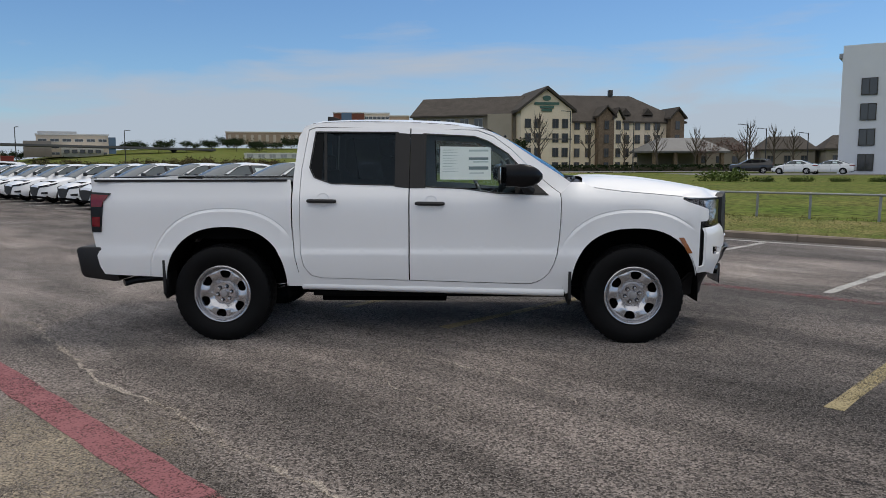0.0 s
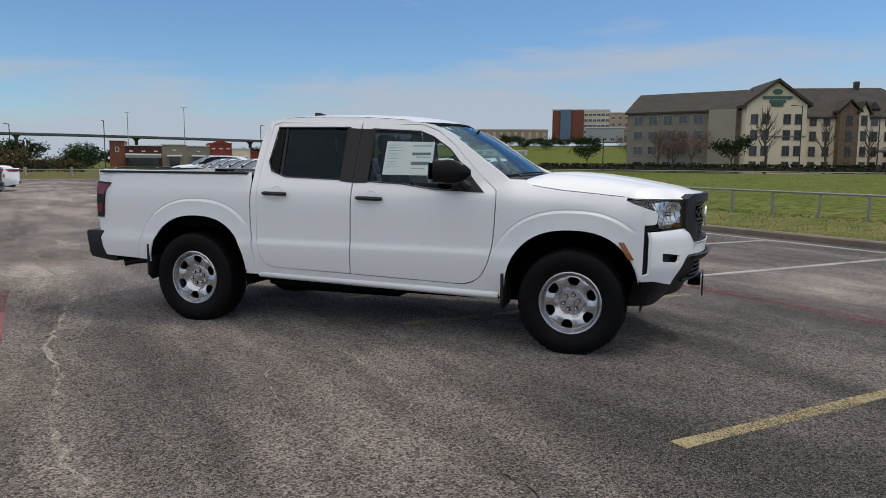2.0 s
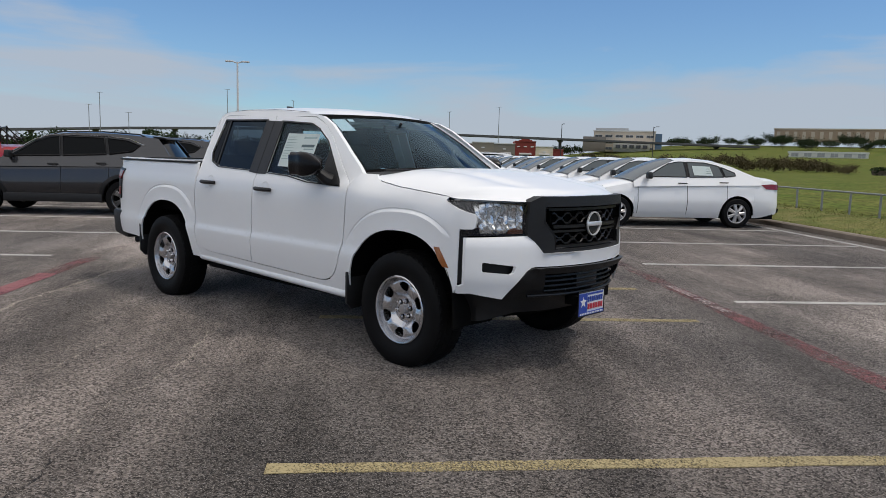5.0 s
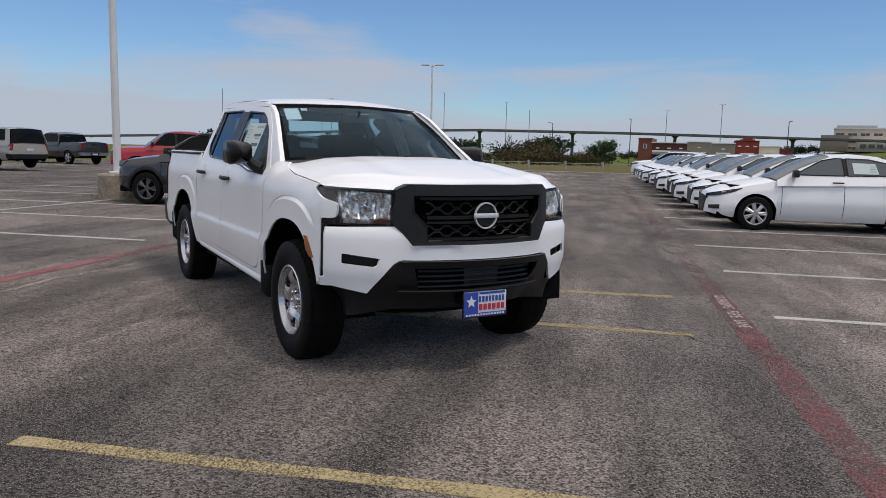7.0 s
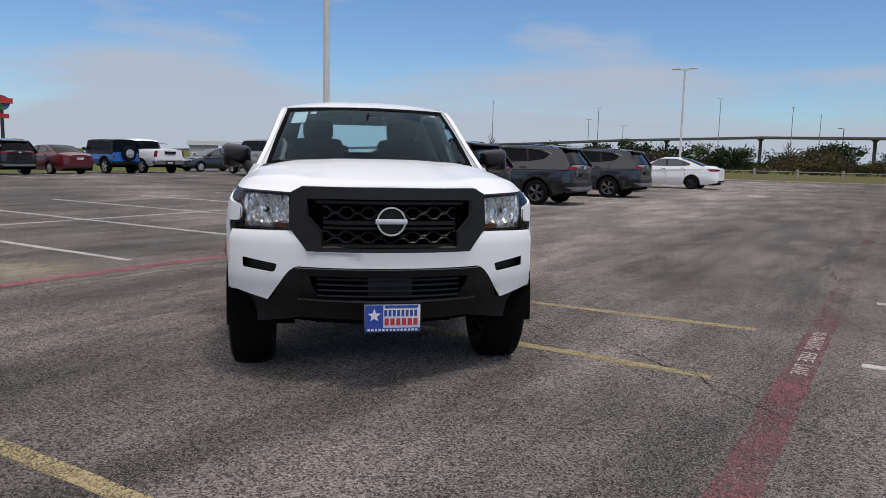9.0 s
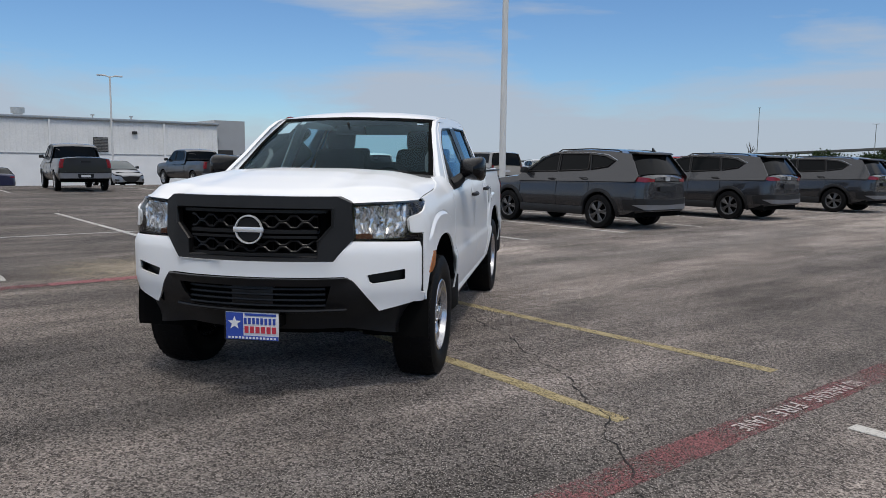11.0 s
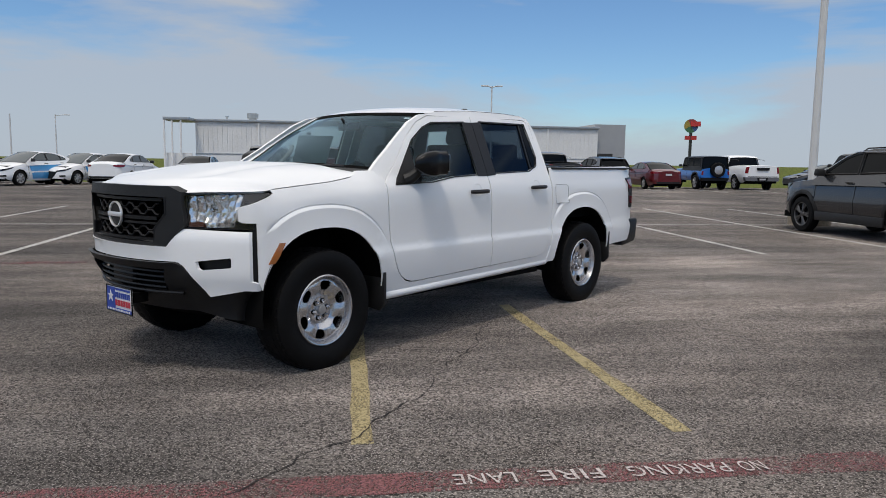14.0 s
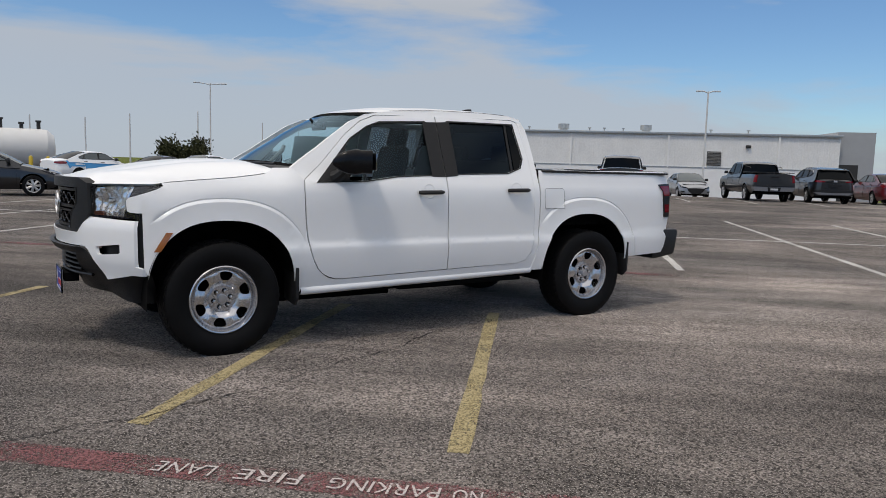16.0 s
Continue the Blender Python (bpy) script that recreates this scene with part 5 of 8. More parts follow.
    for x, s in ((XF, -1), (XF, 1), (XR, -1), (XR, 1)):
        wheel = thing("wheel", "steel wheel", "wheel")
        del wheel["category"]
        wheel.parent = truck
        wheel.location = (x, s * 0.785, 0.374)
        if s > 0:
            wheel.rotation_euler = (0, 0, math.pi)
        part("tyre", Build().lathe(tyre_prof, 56), RUBBER, wheel, "black all-terrain tyre")
        tread = Build()
        for k in range(44):
            a = 2 * math.pi * k / 44
            for j, (yy, sh) in enumerate(((-0.082, 0.0), (-0.028, 0.5), (0.028, 0.0), (0.082, 0.5))):
                aa = a + sh * 2 * math.pi / 44
                m = Matrix.Rotation(-aa, 4, "Y")
                q = m @ Vector((0.3812 if abs(yy) < 0.05 else 0.3735, yy, 0))
                tread.box(q, (0.011, 0.048, 0.034), m.to_3x3().to_4x4() @ Matrix.Rotation(0.25 * (1 if j % 2 else -1), 4, "X"))
        part("tread", tread, RUBBER, wheel, smooth=False)
        rim = Build().lathe([(0.226, -0.104), (0.226, -0.112), (0.220, -0.117), (0.213, -0.115), (0.209, -0.104), (0.205, -0.082), (0.200, -0.066), (0.196, -0.045), (0.19, 0.06), (0.215, 0.10)], 56)
        part("rim", rim, STEEL, wheel, "painted silver steel rim", angle=50)
        part("wheel_disc", Build().add(face.v, face.f), STEEL, wheel, "six-hole steel wheel disc", angle=26)
        hub = Build().lathe([(0.030, -0.056), (0.030, -0.078), (0.026, -0.084), (0.0, -0.086)], 28)
        part("hub_cap", hub, SILVER, wheel, "silver centre cap")
        for k in range(6):
            a = 2 * math.pi * k / 6 + 0.2
            part("wheel_nut", Build().lathe([(0.012, -0.056), (0.012, -0.078), (0.008, -0.086), (0.0, -0.087)], 6, Matrix.Translation((0.056 * math.cos(a), 0, 0.056 * math.sin(a)))), CHROME, wheel, smooth=False)
            part("nut_seat", Build().lathe([(0.012, -0.0585), (0.0165, -0.0585), (0.0165, -0.055)], 12, Matrix.Translation((0.056 * math.cos(a), 0, 0.056 * math.sin(a)))), DARK, wheel)
        # added near-black disc, painting the shade seen through the wheel holes
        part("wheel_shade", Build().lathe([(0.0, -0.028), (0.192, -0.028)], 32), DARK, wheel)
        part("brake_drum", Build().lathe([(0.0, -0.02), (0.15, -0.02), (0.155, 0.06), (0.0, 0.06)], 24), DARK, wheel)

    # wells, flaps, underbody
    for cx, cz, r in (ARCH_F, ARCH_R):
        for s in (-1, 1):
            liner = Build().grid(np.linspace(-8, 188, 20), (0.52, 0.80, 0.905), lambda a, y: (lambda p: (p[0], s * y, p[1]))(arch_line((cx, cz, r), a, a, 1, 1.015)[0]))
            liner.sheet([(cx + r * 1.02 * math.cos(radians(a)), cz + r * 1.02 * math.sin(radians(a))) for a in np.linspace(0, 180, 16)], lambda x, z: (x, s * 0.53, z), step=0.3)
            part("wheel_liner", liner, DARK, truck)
    for x, z0, z1, s in ((1.125, 0.30, 0.565, -1), (1.125, 0.30, 0.565, 1), (-1.985, 0.335, 0.645, -1), (-1.985, 0.335, 0.645, 1)):
        flap = Build().prism([(-0.70, z0 + 0.02), (-0.885, z0), (-0.935, z0 + 0.05), (-0.935, z1), (-0.70, z1)], lambda p, q, d: (d, p * -s, q), x - 0.008, x + 0.012)
        part("mud_flap", flap, BLACK_TRIM, truck, "black mud flap", bevel=0.003)
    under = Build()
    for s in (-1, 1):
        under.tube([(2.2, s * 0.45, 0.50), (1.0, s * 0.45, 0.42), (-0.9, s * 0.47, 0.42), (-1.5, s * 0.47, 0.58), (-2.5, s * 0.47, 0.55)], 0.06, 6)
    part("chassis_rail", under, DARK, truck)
    # the low middle boxes are added to keep the ground beneath dark
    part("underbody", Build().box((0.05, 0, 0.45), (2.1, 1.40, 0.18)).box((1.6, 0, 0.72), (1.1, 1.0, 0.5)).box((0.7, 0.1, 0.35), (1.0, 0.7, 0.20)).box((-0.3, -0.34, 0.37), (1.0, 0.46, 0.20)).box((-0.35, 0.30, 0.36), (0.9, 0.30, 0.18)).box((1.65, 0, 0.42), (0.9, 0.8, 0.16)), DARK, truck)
    part("rear_axle", Build().tube([(XR, -0.7, 0.37), (XR, 0.7, 0.37)], 0.05, 10).lathe([(0.0, -0.12), (0.13, -0.06), (0.14, 0), (0.13, 0.06), (0.0, 0.12)], 16, Matrix.Translation((XR, 0, 0.37))), DARK, truck)
    part("front_axle", Build().tube([(XF, -0.7, 0.37), (XF, 0.7, 0.37)], 0.04, 10), DARK, truck)
    part("spare_wheel", Build().lathe([(0.0, -0.1), (0.34, -0.1), (0.37, 0), (0.34, 0.1), (0.0, 0.1)], 24, Matrix.Translation((-2.15, 0, 0.56)) @ Matrix.Rotation(radians(90), 4, "X")), DARK, truck)
    part("exhaust", Build().tube([(-1.9, -0.62, 0.46), (-2.15, -0.66, 0.47), (-2.30, -0.74, 0.46), (-2.36, -0.80, 0.445)], 0.030, 10), SATIN_BLACK, truck, "dark exhaust tip")

    # cabin
    dash = Build().prism([(0.62, 0.75), (0.62, 1.05), (0.70, 1.17), (0.92, 1.225), (1.18, 1.225), (1.18, 0.75)], lambda p, q, d: (p, d, q), -0.74, 0.74)
    part("dashboard", dash, DASH, truck, bevel=0.02)
    part("instrument_hood", Build().lathe([(0.17, -0.1), (0.15, 0.12), (0.0, 0.14)], 16, Matrix.Translation((0.78, 0.36, 1.13)) @ Matrix.Rotation(radians(90), 4, "Z")), FABRIC, truck)
    sw = Matrix.Translation((0.50, 0.36, 1.08)) @ Matrix.Rotation(radians(90), 4, "Z") @ Matrix.Rotation(radians(-24), 4, "X")
    part("steering_wheel", Build().tube([sw @ Vector((0.185 * math.cos(a), 0, 0.185 * math.sin(a))) for a in np.linspace(0, 2 * math.pi, 30)], 0.016, 8).box(sw.translation, (0.05, 0.16, 0.11)).tube([sw.translation, (0.8, 0.36, 1.0)], 0.03, 8), SATIN_BLACK, truck)
    part("cabin_floor", Build().box((0.05, 0, 0.56), (1.9, 1.6, 0.05)), DARK, truck)
    for y in (-0.37, 0.37):
        seat = part("front_seat", Build().box((0.12, y, 0.78), (0.52, 0.50, 0.20)), FABRIC, truck, "dark grey cloth front seat", bevel=0.06)
        m = Matrix.Rotation(radians(-14), 4, "Y")
        part("backrest", Build().box((-0.20, y, 1.13), (0.14, 0.50, 0.66), m, taper=0.85), FABRIC, seat, bevel=0.05)
        part("headrest", Build().box((-0.30, y, 1.53), (0.10, 0.26, 0.17), m), FABRIC, seat, bevel=0.04)
    bench = part("rear_seat", Build().box((-0.62, 0, 0.80), (0.42, 1.36, 0.18)), FABRIC, truck, "dark grey cloth rear bench", bevel=0.05)
    part("backrest", Build().box((-0.89, 0, 1.08), (0.12, 1.36, 0.52), Matrix.Rotation(radians(-8), 4, "Y")), FABRIC, bench, bevel=0.04)
    for y in (-0.40, 0.40):
        part("headrest", Build().box((-0.92, y, 1.40), (0.09, 0.25, 0.14)), FABRIC, bench, bevel=0.03)
    part("console", Build().box((0.3, 0, 0.80), (0.85, 0.22, 0.34)), SATIN_BLACK, truck, bevel=0.03)
    part("rear_view_mirror", Build().box((0.62, 0.0, 1.575), (0.03, 0.23, 0.065)).tube([(0.64, 0, 1.58), (0.70, 0, 1.63)], 0.012, 6), SATIN_BLACK, truck, bevel=0.008)
    for s in (-1, 1):
        part("grab_handle", Build().tube([(0.68, s * 0.64, 1.42), (0.70, s * 0.62, 1.38), (0.80, s * 0.64, 1.28), (0.84, s * 0.66, 1.26)], 0.018, 8), HEADLINER, truck)
    # price sheet on the side glass, labels on the windscreen
    def pane(x, z, off):
        return (x, -(cab_width(x, z) - 0.012 + off), z)
    st = part("price_sheet", Build().sheet([(0.165, 1.265), (0.555, 1.262), (0.555, 1.515), (0.165, 1.522)], lambda x, z: pane(x, z, 0.003), step=0.1, depth=(0, 0.002, 0)), PAPER, truck, "pale green price sheet on the side window")
    random.seed(11)
    for i in range(9):
        part("print_bar", Build().sheet([(0.185, 1.495 - 0.021 * i), (0.185 + random.uniform(0.07, 0.17), 1.495 - 0.021 * i), (0.25, 1.490 - 0.021 * i), (0.185, 1.490 - 0.021 * i)], lambda x, z: pane(x, z, 0.0042), step=0.2), INK2, st)
    for x0, x1, z0, z1, mm in ((0.385, 0.535, 1.48, 1.495, INK2), (0.385, 0.535, 1.415, 1.435, INK), (0.385, 0.535, 1.34, 1.365, INK), (0.42, 0.535, 1.395, 1.405, INK2), (0.39, 0.50, 1.31, 1.318, INK2)):
        part("print_bar", Build().sheet([(x0, z0), (x1, z0), (x1, z1), (x0, z1)], lambda x, z: pane(x, z, 0.0042), step=0.2), mm, st)
    part("screen_label", Build().grid(np.linspace(-0.86, -0.70, 3), np.linspace(0.70, 0.93, 3), lambda q, t: screen(q, t, -0.006)), PLATE_WHITE, truck, "white paper label behind the windscreen")
    part("screen_label", Build().grid(np.linspace(-0.67, -0.60, 3), np.linspace(0.88, 0.93, 3), lambda q, t: screen(q, t, -0.006)), PLATE_WHITE, truck)
    part("screen_label", Build().grid(np.linspace(0.78, 0.85, 3), np.linspace(0.90, 0.93, 3), lambda q, t: screen(q, t, -0.006)), PLATE_WHITE, truck)
    return truck


def joined(fd, rd):
    """The opening of both doors in the cab's frame."""
    g = 0.006
    front_edge = [(x + g, z) for x, z in fd[1:12]]
    top = [(x, z + g) for x, z in fd[12:16]]
    rear_top = [(-0.80, 1.675 + g), (-0.86 - g, 1.655 + g)]
    rear_edge = [(x - g, z - g * 0.5) for x, z in rd[4:]]
    return [(-0.06, 0.486)] + [(x, z - g if z < 0.51 else z) for x, z in front_edge] + top + rear_top + rear_edge


# where each station along the drawn body lies on the real one
DRAWN = (-2.75, -2.35, -1.50, -0.98, -0.835, -0.067, 0.20, 0.50, 0.93, 1.062, 1.135, 1.60, 2.0, 2.45)
TRUE = (-2.80, -2.415, -1.55, -1.03, -0.905, -0.120, 0.150, 0.455, 0.885, 1.043, 1.120, 1.597, 1.990, 2.45)
truck = make_pickup()
for ob in truck.children_recursive:
    if ob.data and ob.parent.name[:5] != "wheel":
        for vert in ob.data.vertices:
            vert.co.x = ip(vert.co.x, DRAWN, TRUE) if vert.co.x < 2.45 else vert.co.x
truck.matrix_world = pose(0, 0, -0.006, 0, 0, 0.33)
for ob in truck.children_recursive:
    if ob.name.startswith(("window_pane", "windscreen", "rear_window", "lens")):
        ob.visible_shadow = ob.name.startswith("windscreen_")

# ---- parked cars ----
def paint(name, color, metal=0.0, rough=0.3):
    return mat(name, color, rough, metal=metal, coat=0.8, var=0.06, scale=4)


GREY_PAINT = paint("gunmetal_car_paint", (0.050, 0.051, 0.056), 0.6, 0.26)
BLACK_PAINT = paint("black_car_paint", (0.012, 0.012, 0.014))
RED_PAINT = paint("dark_red_car_paint", (0.115, 0.008, 0.012))
BRIGHT_RED = paint("red_car_paint", (0.40, 0.006, 0.009))
BLUE_PAINT = paint("blue_car_paint", (0.018, 0.16, 0.55))
SKY_WRAP = paint("light_blue_wrap", (0.08, 0.38, 0.75))
TAN_PAINT = paint("tan_car_paint", (0.40, 0.37, 0.33), 0.3)
CHARCOAL = paint("charcoal_car_paint", (0.035, 0.037, 0.042), 0.4)
SILVER_PAINT = paint("silver_car_paint", (0.30, 0.31, 0.33), 0.5)
NAVY = paint("navy_car_paint", (0.016, 0.018, 0.055), 0.2)
ALLOY = mat("dark_alloy", (0.15, 0.15, 0.155), 0.35, metal=0.8, var=0.2, scale=20)
HUBCAP = mat("silver_hub_cap", (0.55, 0.55, 0.56), 0.35, metal=0.6, var=0.1, scale=20)
PLATE_BAR = mat("plate_bar", (0.55, 0.56, 0.58), 0.5, var=0.1, scale=30)


def make_wheel(parent, x, s, w, r, rim_mat, spokes, black=False):
    wheel = new("wheel")
    wheel.parent = parent
    wheel["label"] = "road wheel"
    wheel.location = (x, s * (w - 0.115), r)
    if s > 0:
        wheel.rotation_euler = (0, 0, math.pi)
    rr = r * 0.66
    part("tyre", Build().lathe([(rr, -0.09), (rr + 0.02, -0.105), (r * 0.93, -0.10), (r, -0.075), (r, 0.075), (r * 0.93, 0.1), (rr, 0.09)], 32), RUBBER, wheel)
    rim = Build().lathe([(rr, -0.092), (rr * 0.94, -0.085), (rr * 0.90, -0.02), (rr * 0.88, 0.06)], 32)
    for k in range(spokes):
        a = 2 * math.pi * k / spokes
        for d in ((-0.24, -0.10, 0.10, 0.24) if rim_mat is ALLOY else (-0.10, 0.10)):
            p = [(0.2 * rr, a), (0.92 * rr, a + d)]
            rim.tube([(q * math.cos(t), -0.07 - 0.012 * (1 - i), q * math.sin(t)) for i, (q, t) in enumerate(p)], [0.016, 0.013] if rim_mat is ALLOY else [0.030, 0.024], 6)
    rim.lathe([(0.0, -0.088), (0.05, -0.085), (0.065, -0.06)], 16)
    part("rim", rim, rim_mat, wheel)
    part("brake_disc", Build().lathe([(0.0, -0.02), (rr * 0.9, -0.02), (rr * 0.9, 0.02)], 20), DARK, wheel)


def make_car(name, label, category, body, sp, trim=None, rims=None, group=""):
    """A parked car lofted from its station heights; sp holds its sizes."""
    car = thing(name, label, category, group=group)
    xf, xr, w, zs, top = sp["xf"], sp["xr"], sp["w"], sp["sill"], sp["top"]
    tx, tz = [p[0] for p in top], [p[1] for p in top]
    if tx[0] > tx[-1]:
        tx, tz = tx[::-1], tz[::-1]
    drop = sp.get("shoulder", 0.07)
    wheels, r = sp["wheels"], sp["r"]
    ar = r + sp.get("arch", 0.055)
    box = sp.get("boxy", 0.0)

    def plan(x):
        f = ip(x, (xf - 0.75, xf - 0.35, xf - 0.14, xf - 0.03, xf), (1.0, 0.955, 0.86, 0.66, 0.50)) if not box else ip(x, (xf - 0.4, xf - 0.1, xf), (1, 0.97, 0.92))
        b = ip(x, (xr, xr + 0.03, xr + 0.15, xr + 0.45, xr + 0.9), (0.66, 0.76, 0.92, 0.975, 1.0)) if not box else ip(x, (xr, xr + 0.06, xr + 0.3), (0.93, 0.97, 1))
        return w * min(f, b)

    def prof(z, zt):
        t = (z - zs) / max(0.1, zt - zs)
        return ip(t, (0.0, 0.12, 0.30, 0.50, 0.54, 0.80, 1.0), (0.865, 0.935, 0.982, 1.0, 0.980, 0.960, 0.905))

    def bottom(x):
        z = zs + 0.10 * sm(xf - 0.5, xf, x) + 0.12 * sm(xr + 0.5, xr, x)
        for cx in wheels:
            if abs(x - cx) < ar:
                z = max(z, r + math.sqrt(max(0, ar * ar - (x - cx) ** 2)))
        return z

    xs = set(np.linspace(xr, xf, 46))
    for cx in wheels:
        xs |= {cx + ar * math.cos(a) for a in np.linspace(0, math.pi, 15)} | {cx - ar - 0.002, cx + ar + 0.002}
    xs |= {xf - 0.02, xf - 0.06, xf - 0.1, xr + 0.02, xr + 0.06, xr + 0.1}
    xs = sorted(xs)

    def section(x, k):
        zt = ip(x, tx, tz)
        ze, zb = zt - drop, bottom(x)
        ww = plan(x)
        if k <= 8:
            z = zb + (ze - zb) * k / 8
            return (x, -ww * prof(z, ze), z)
        q = (1 - (k - 8) / 5)
        return (x, -ww * 0.93 * q, ze + drop * (1 - q ** 2.4))
    b = Build()
    ks = list(range(14))
    b.grid(xs, ks, section)
    n = len(b.v)
    b.add([(x, -y, z) for x, y, z in b.v], [tuple(reversed(f)) for f in b.f])
    for x in (xr, xf):
        half = [section(x, k) for k in ks]
        ring = half + [(p[0], -p[1], p[2]) for p in reversed(half[:-1])]
        b.add(ring, [tuple(range(len(ring)))])
    bod = part("body", b, body, car, angle=32)
    part("underbody", Build().box(((xf + xr) / 2, 0, zs + 0.06), (xf - xr - 0.35, 2 * w - 0.24, 0.12)).box((wheels[0], 0, 0.5 * (zs + tz[len(tz) // 2])), (0.9, 2 * w - 0.5, 0.45)).box((wheels[1], 0, 0.55), (0.9, 2 * w - 0.5, 0.4)), DARK, car, smooth=False)
    for cx in wheels:
        for s in (-1, 1):
            part("wheel_liner", Build().grid(np.linspace(-5, 185, 12), (w * 0.55, w * 0.955), lambda a, y: (cx + (ar + 0.004) * math.cos(radians(a)), s * y, r + (ar + 0.004) * math.sin(radians(a)))), DARK, car)
            if trim:
                def lip(a, k, cx=cx, s=s):
                    q = ar + (-0.012, 0.0, 0.035, 0.075, 0.078)[k]
                    x, z = cx + q * math.cos(radians(a)), r + q * math.sin(radians(a))
                    return (x, s * (plan(x) * prof(z, ip(x, tx, tz) - drop) + (-0.03, 0.012, 0.018, 0.012, -0.01)[k]), z)
                part("arch_trim", Build().grid(np.linspace(-12, 192, 22), range(5), lip), trim, car, "black plastic wheel arch")
            make_wheel(car, cx, s, w, r, rims or HUBCAP, sp.get("spokes", 5))
    # cabin
    path, wb, wr = sp["cab"], sp["wb"], sp["wr"]
    z0 = min(path[0][1], path[-1][1])
    zr = max(p[1] for p in path)
    i0, i1 = sp["roof"]

    def cw(z):
        return wb + (wr - wb) * (z - z0) / (zr - z0)

    def shell(pts, bow):
        acc = np.cumsum([0] + [math.hypot(c[0] - a[0], c[1] - a[1]) for a, c in zip(pts, pts[1:])])

        def fn(t, q):
            x, z = ip(t * acc[-1], acc, [p[0] for p in pts]), ip(t * acc[-1], acc, [p[1] for p in pts])
            return (x - bow * q * q, q * cw(z), z - 0.045 * abs(q) ** 2.5)
        return fn
    part("roof", Build().grid(np.linspace(0, 1, 13), np.linspace(-1, 1, 13), shell(path[i0:i1 + 1], 0.0)), sp.get("roof_mat", body), car, angle=60)
    part("windscreen", Build().grid(np.linspace(0, 1, 7), np.linspace(-0.96, 0.96, 11), shell(path[:i0 + 1], 0.10)), MIDGLASS, car, "car windscreen")
    part("rear_window", Build().grid(np.linspace(0, 1, 7), np.linspace(-0.9, 0.9, 11), shell(path[i1:], -0.06)), DARKGLASS, car, "dark rear window")
    out = [(x, z - 0.045) for x, z in path]
    out = [(path[0][0] - 0.10, path[0][1] - 0.16)] + [(x - (0.10 if i < i0 else 0), z) for i, (x, z) in enumerate(out)] + [(path[-1][0] + 0.06, path[-1][1] - 0.16)]
    both("cab_side", Build().sheet(out, lambda x, z: (x, -cw(z), z), step=0.3, depth=(0, 0.02, 0)), sp.get("cab_mat", body), car)
    for win in sp["windows"]:
        both("side_window", Build().sheet(win, lambda x, z: (x, -cw(z) - 0.006, z), step=0.4, depth=(0, 0.01, 0)), sp.get("glass", DARKGLASS), car, "side window")
        edge = win + win[:1]
        both("window_trim", Build().tube([(x, -cw(z) - 0.007, z) for x, z in edge], sp.get("edge_r", 0.011), 4), sp.get("edge", SATIN_BLACK), car)
    for fore, aft in zip(sp["windows"], sp["windows"][1:]):
        both("pillar_trim", Build().sheet([fore[-1], fore[-2], aft[1], aft[0]], lambda x, z: (x, -cw(z) - 0.004, z), step=0.4, depth=(0, 0.01, 0)), SATIN_BLACK, car)
    if sp.get("rails"):
        both("roof_rail", Build().tube([(x, -wr * 0.95, z - 0.02) for x, z in sp["rails"]], 0.013, 6), SATIN_BLACK, car, "dark roof rail")
    if sp.get("strip"):
        both("chrome_strip", Build().tube([(x, -cw(z) - 0.012, z) for x, z in sp["strip"]], 0.010, 4), CHROME, car, "chrome strip over the side windows")
    if sp.get("cladding") and trim:
        both("sill_cladding", Build().box(((wheels[0] + wheels[1]) / 2, -w * 0.962, zs + 0.085), (wheels[0] - wheels[1] - 2 * ar, 0.05, 0.17)), trim, car, "black plastic sill", bevel=0.015)
    if sp.get("spoiler"):
        ex, ez = path[i1]
        part("spoiler", Build().prism([(ex + 0.16, ez + 0.012), (ex - 0.10, ez - 0.012), (ex - 0.14, ez - 0.05), (ex + 0.06, ez - 0.055)], lambda p, q, d: (p, d * wr, q), -0.93, 0.93), SATIN_BLACK if trim else body, car, "dark roof spoiler", bevel=0.012)
        part("tail_bar", Build().tube([(xr - 0.004, -0.42, 1.012), (xr - 0.004, 0.42, 1.012)], 0.018, 6), SATIN_BLACK, car)

    def face(end, off=0.008):
        """The front or rear skin: s runs across, z up."""
        ss, xx, yy = [0.0], [], []
        pts = []
        for i in range(41):
            t = i / 40
            x = (xf - 0.9 * t ** 2.2) if end > 0 else (xr + 0.9 * t ** 2.2)
            pts.append((x, plan(x)))
        pts = [((xf if end > 0 else xr), 0.0)] + pts
        for a, c in zip(pts, pts[1:]):
            ss.append(ss[-1] + math.hypot(c[0] - a[0], c[1] - a[1]))

        def fn(s, z):
            a = abs(s)
            x, y = ip(a, ss, [p[0] for p in pts]), ip(a, ss, [p[1] for p in pts])
            k = prof(z, ip(x, tx, tz) - drop)
            return (x + end * off * 1.2, (-1 if s > 0 else 1) * (y * k + off * 0.8), z)
        return fn
    for nm, end, poly, mm, lab in sp["lamps"]:
        for s in (1, -1):
            part(nm, Build().sheet([(s * a, z) for a, z in poly], face(end, 0.012), step=0.07, depth=(-end * 0.02, 0, 0)), mm, car, lab)
    for i, (nm, end, poly, mm, lab) in enumerate(sp["panels"]):
        full = poly + [(-a, z) for a, z in reversed(poly)]
        part(nm, Build().sheet(full, face(end, 0.010 + 0.006 * i), step=0.08, depth=(-end * 0.02, 0, 0)), mm, car, lab)
    mx, mz = sp["mirror"]
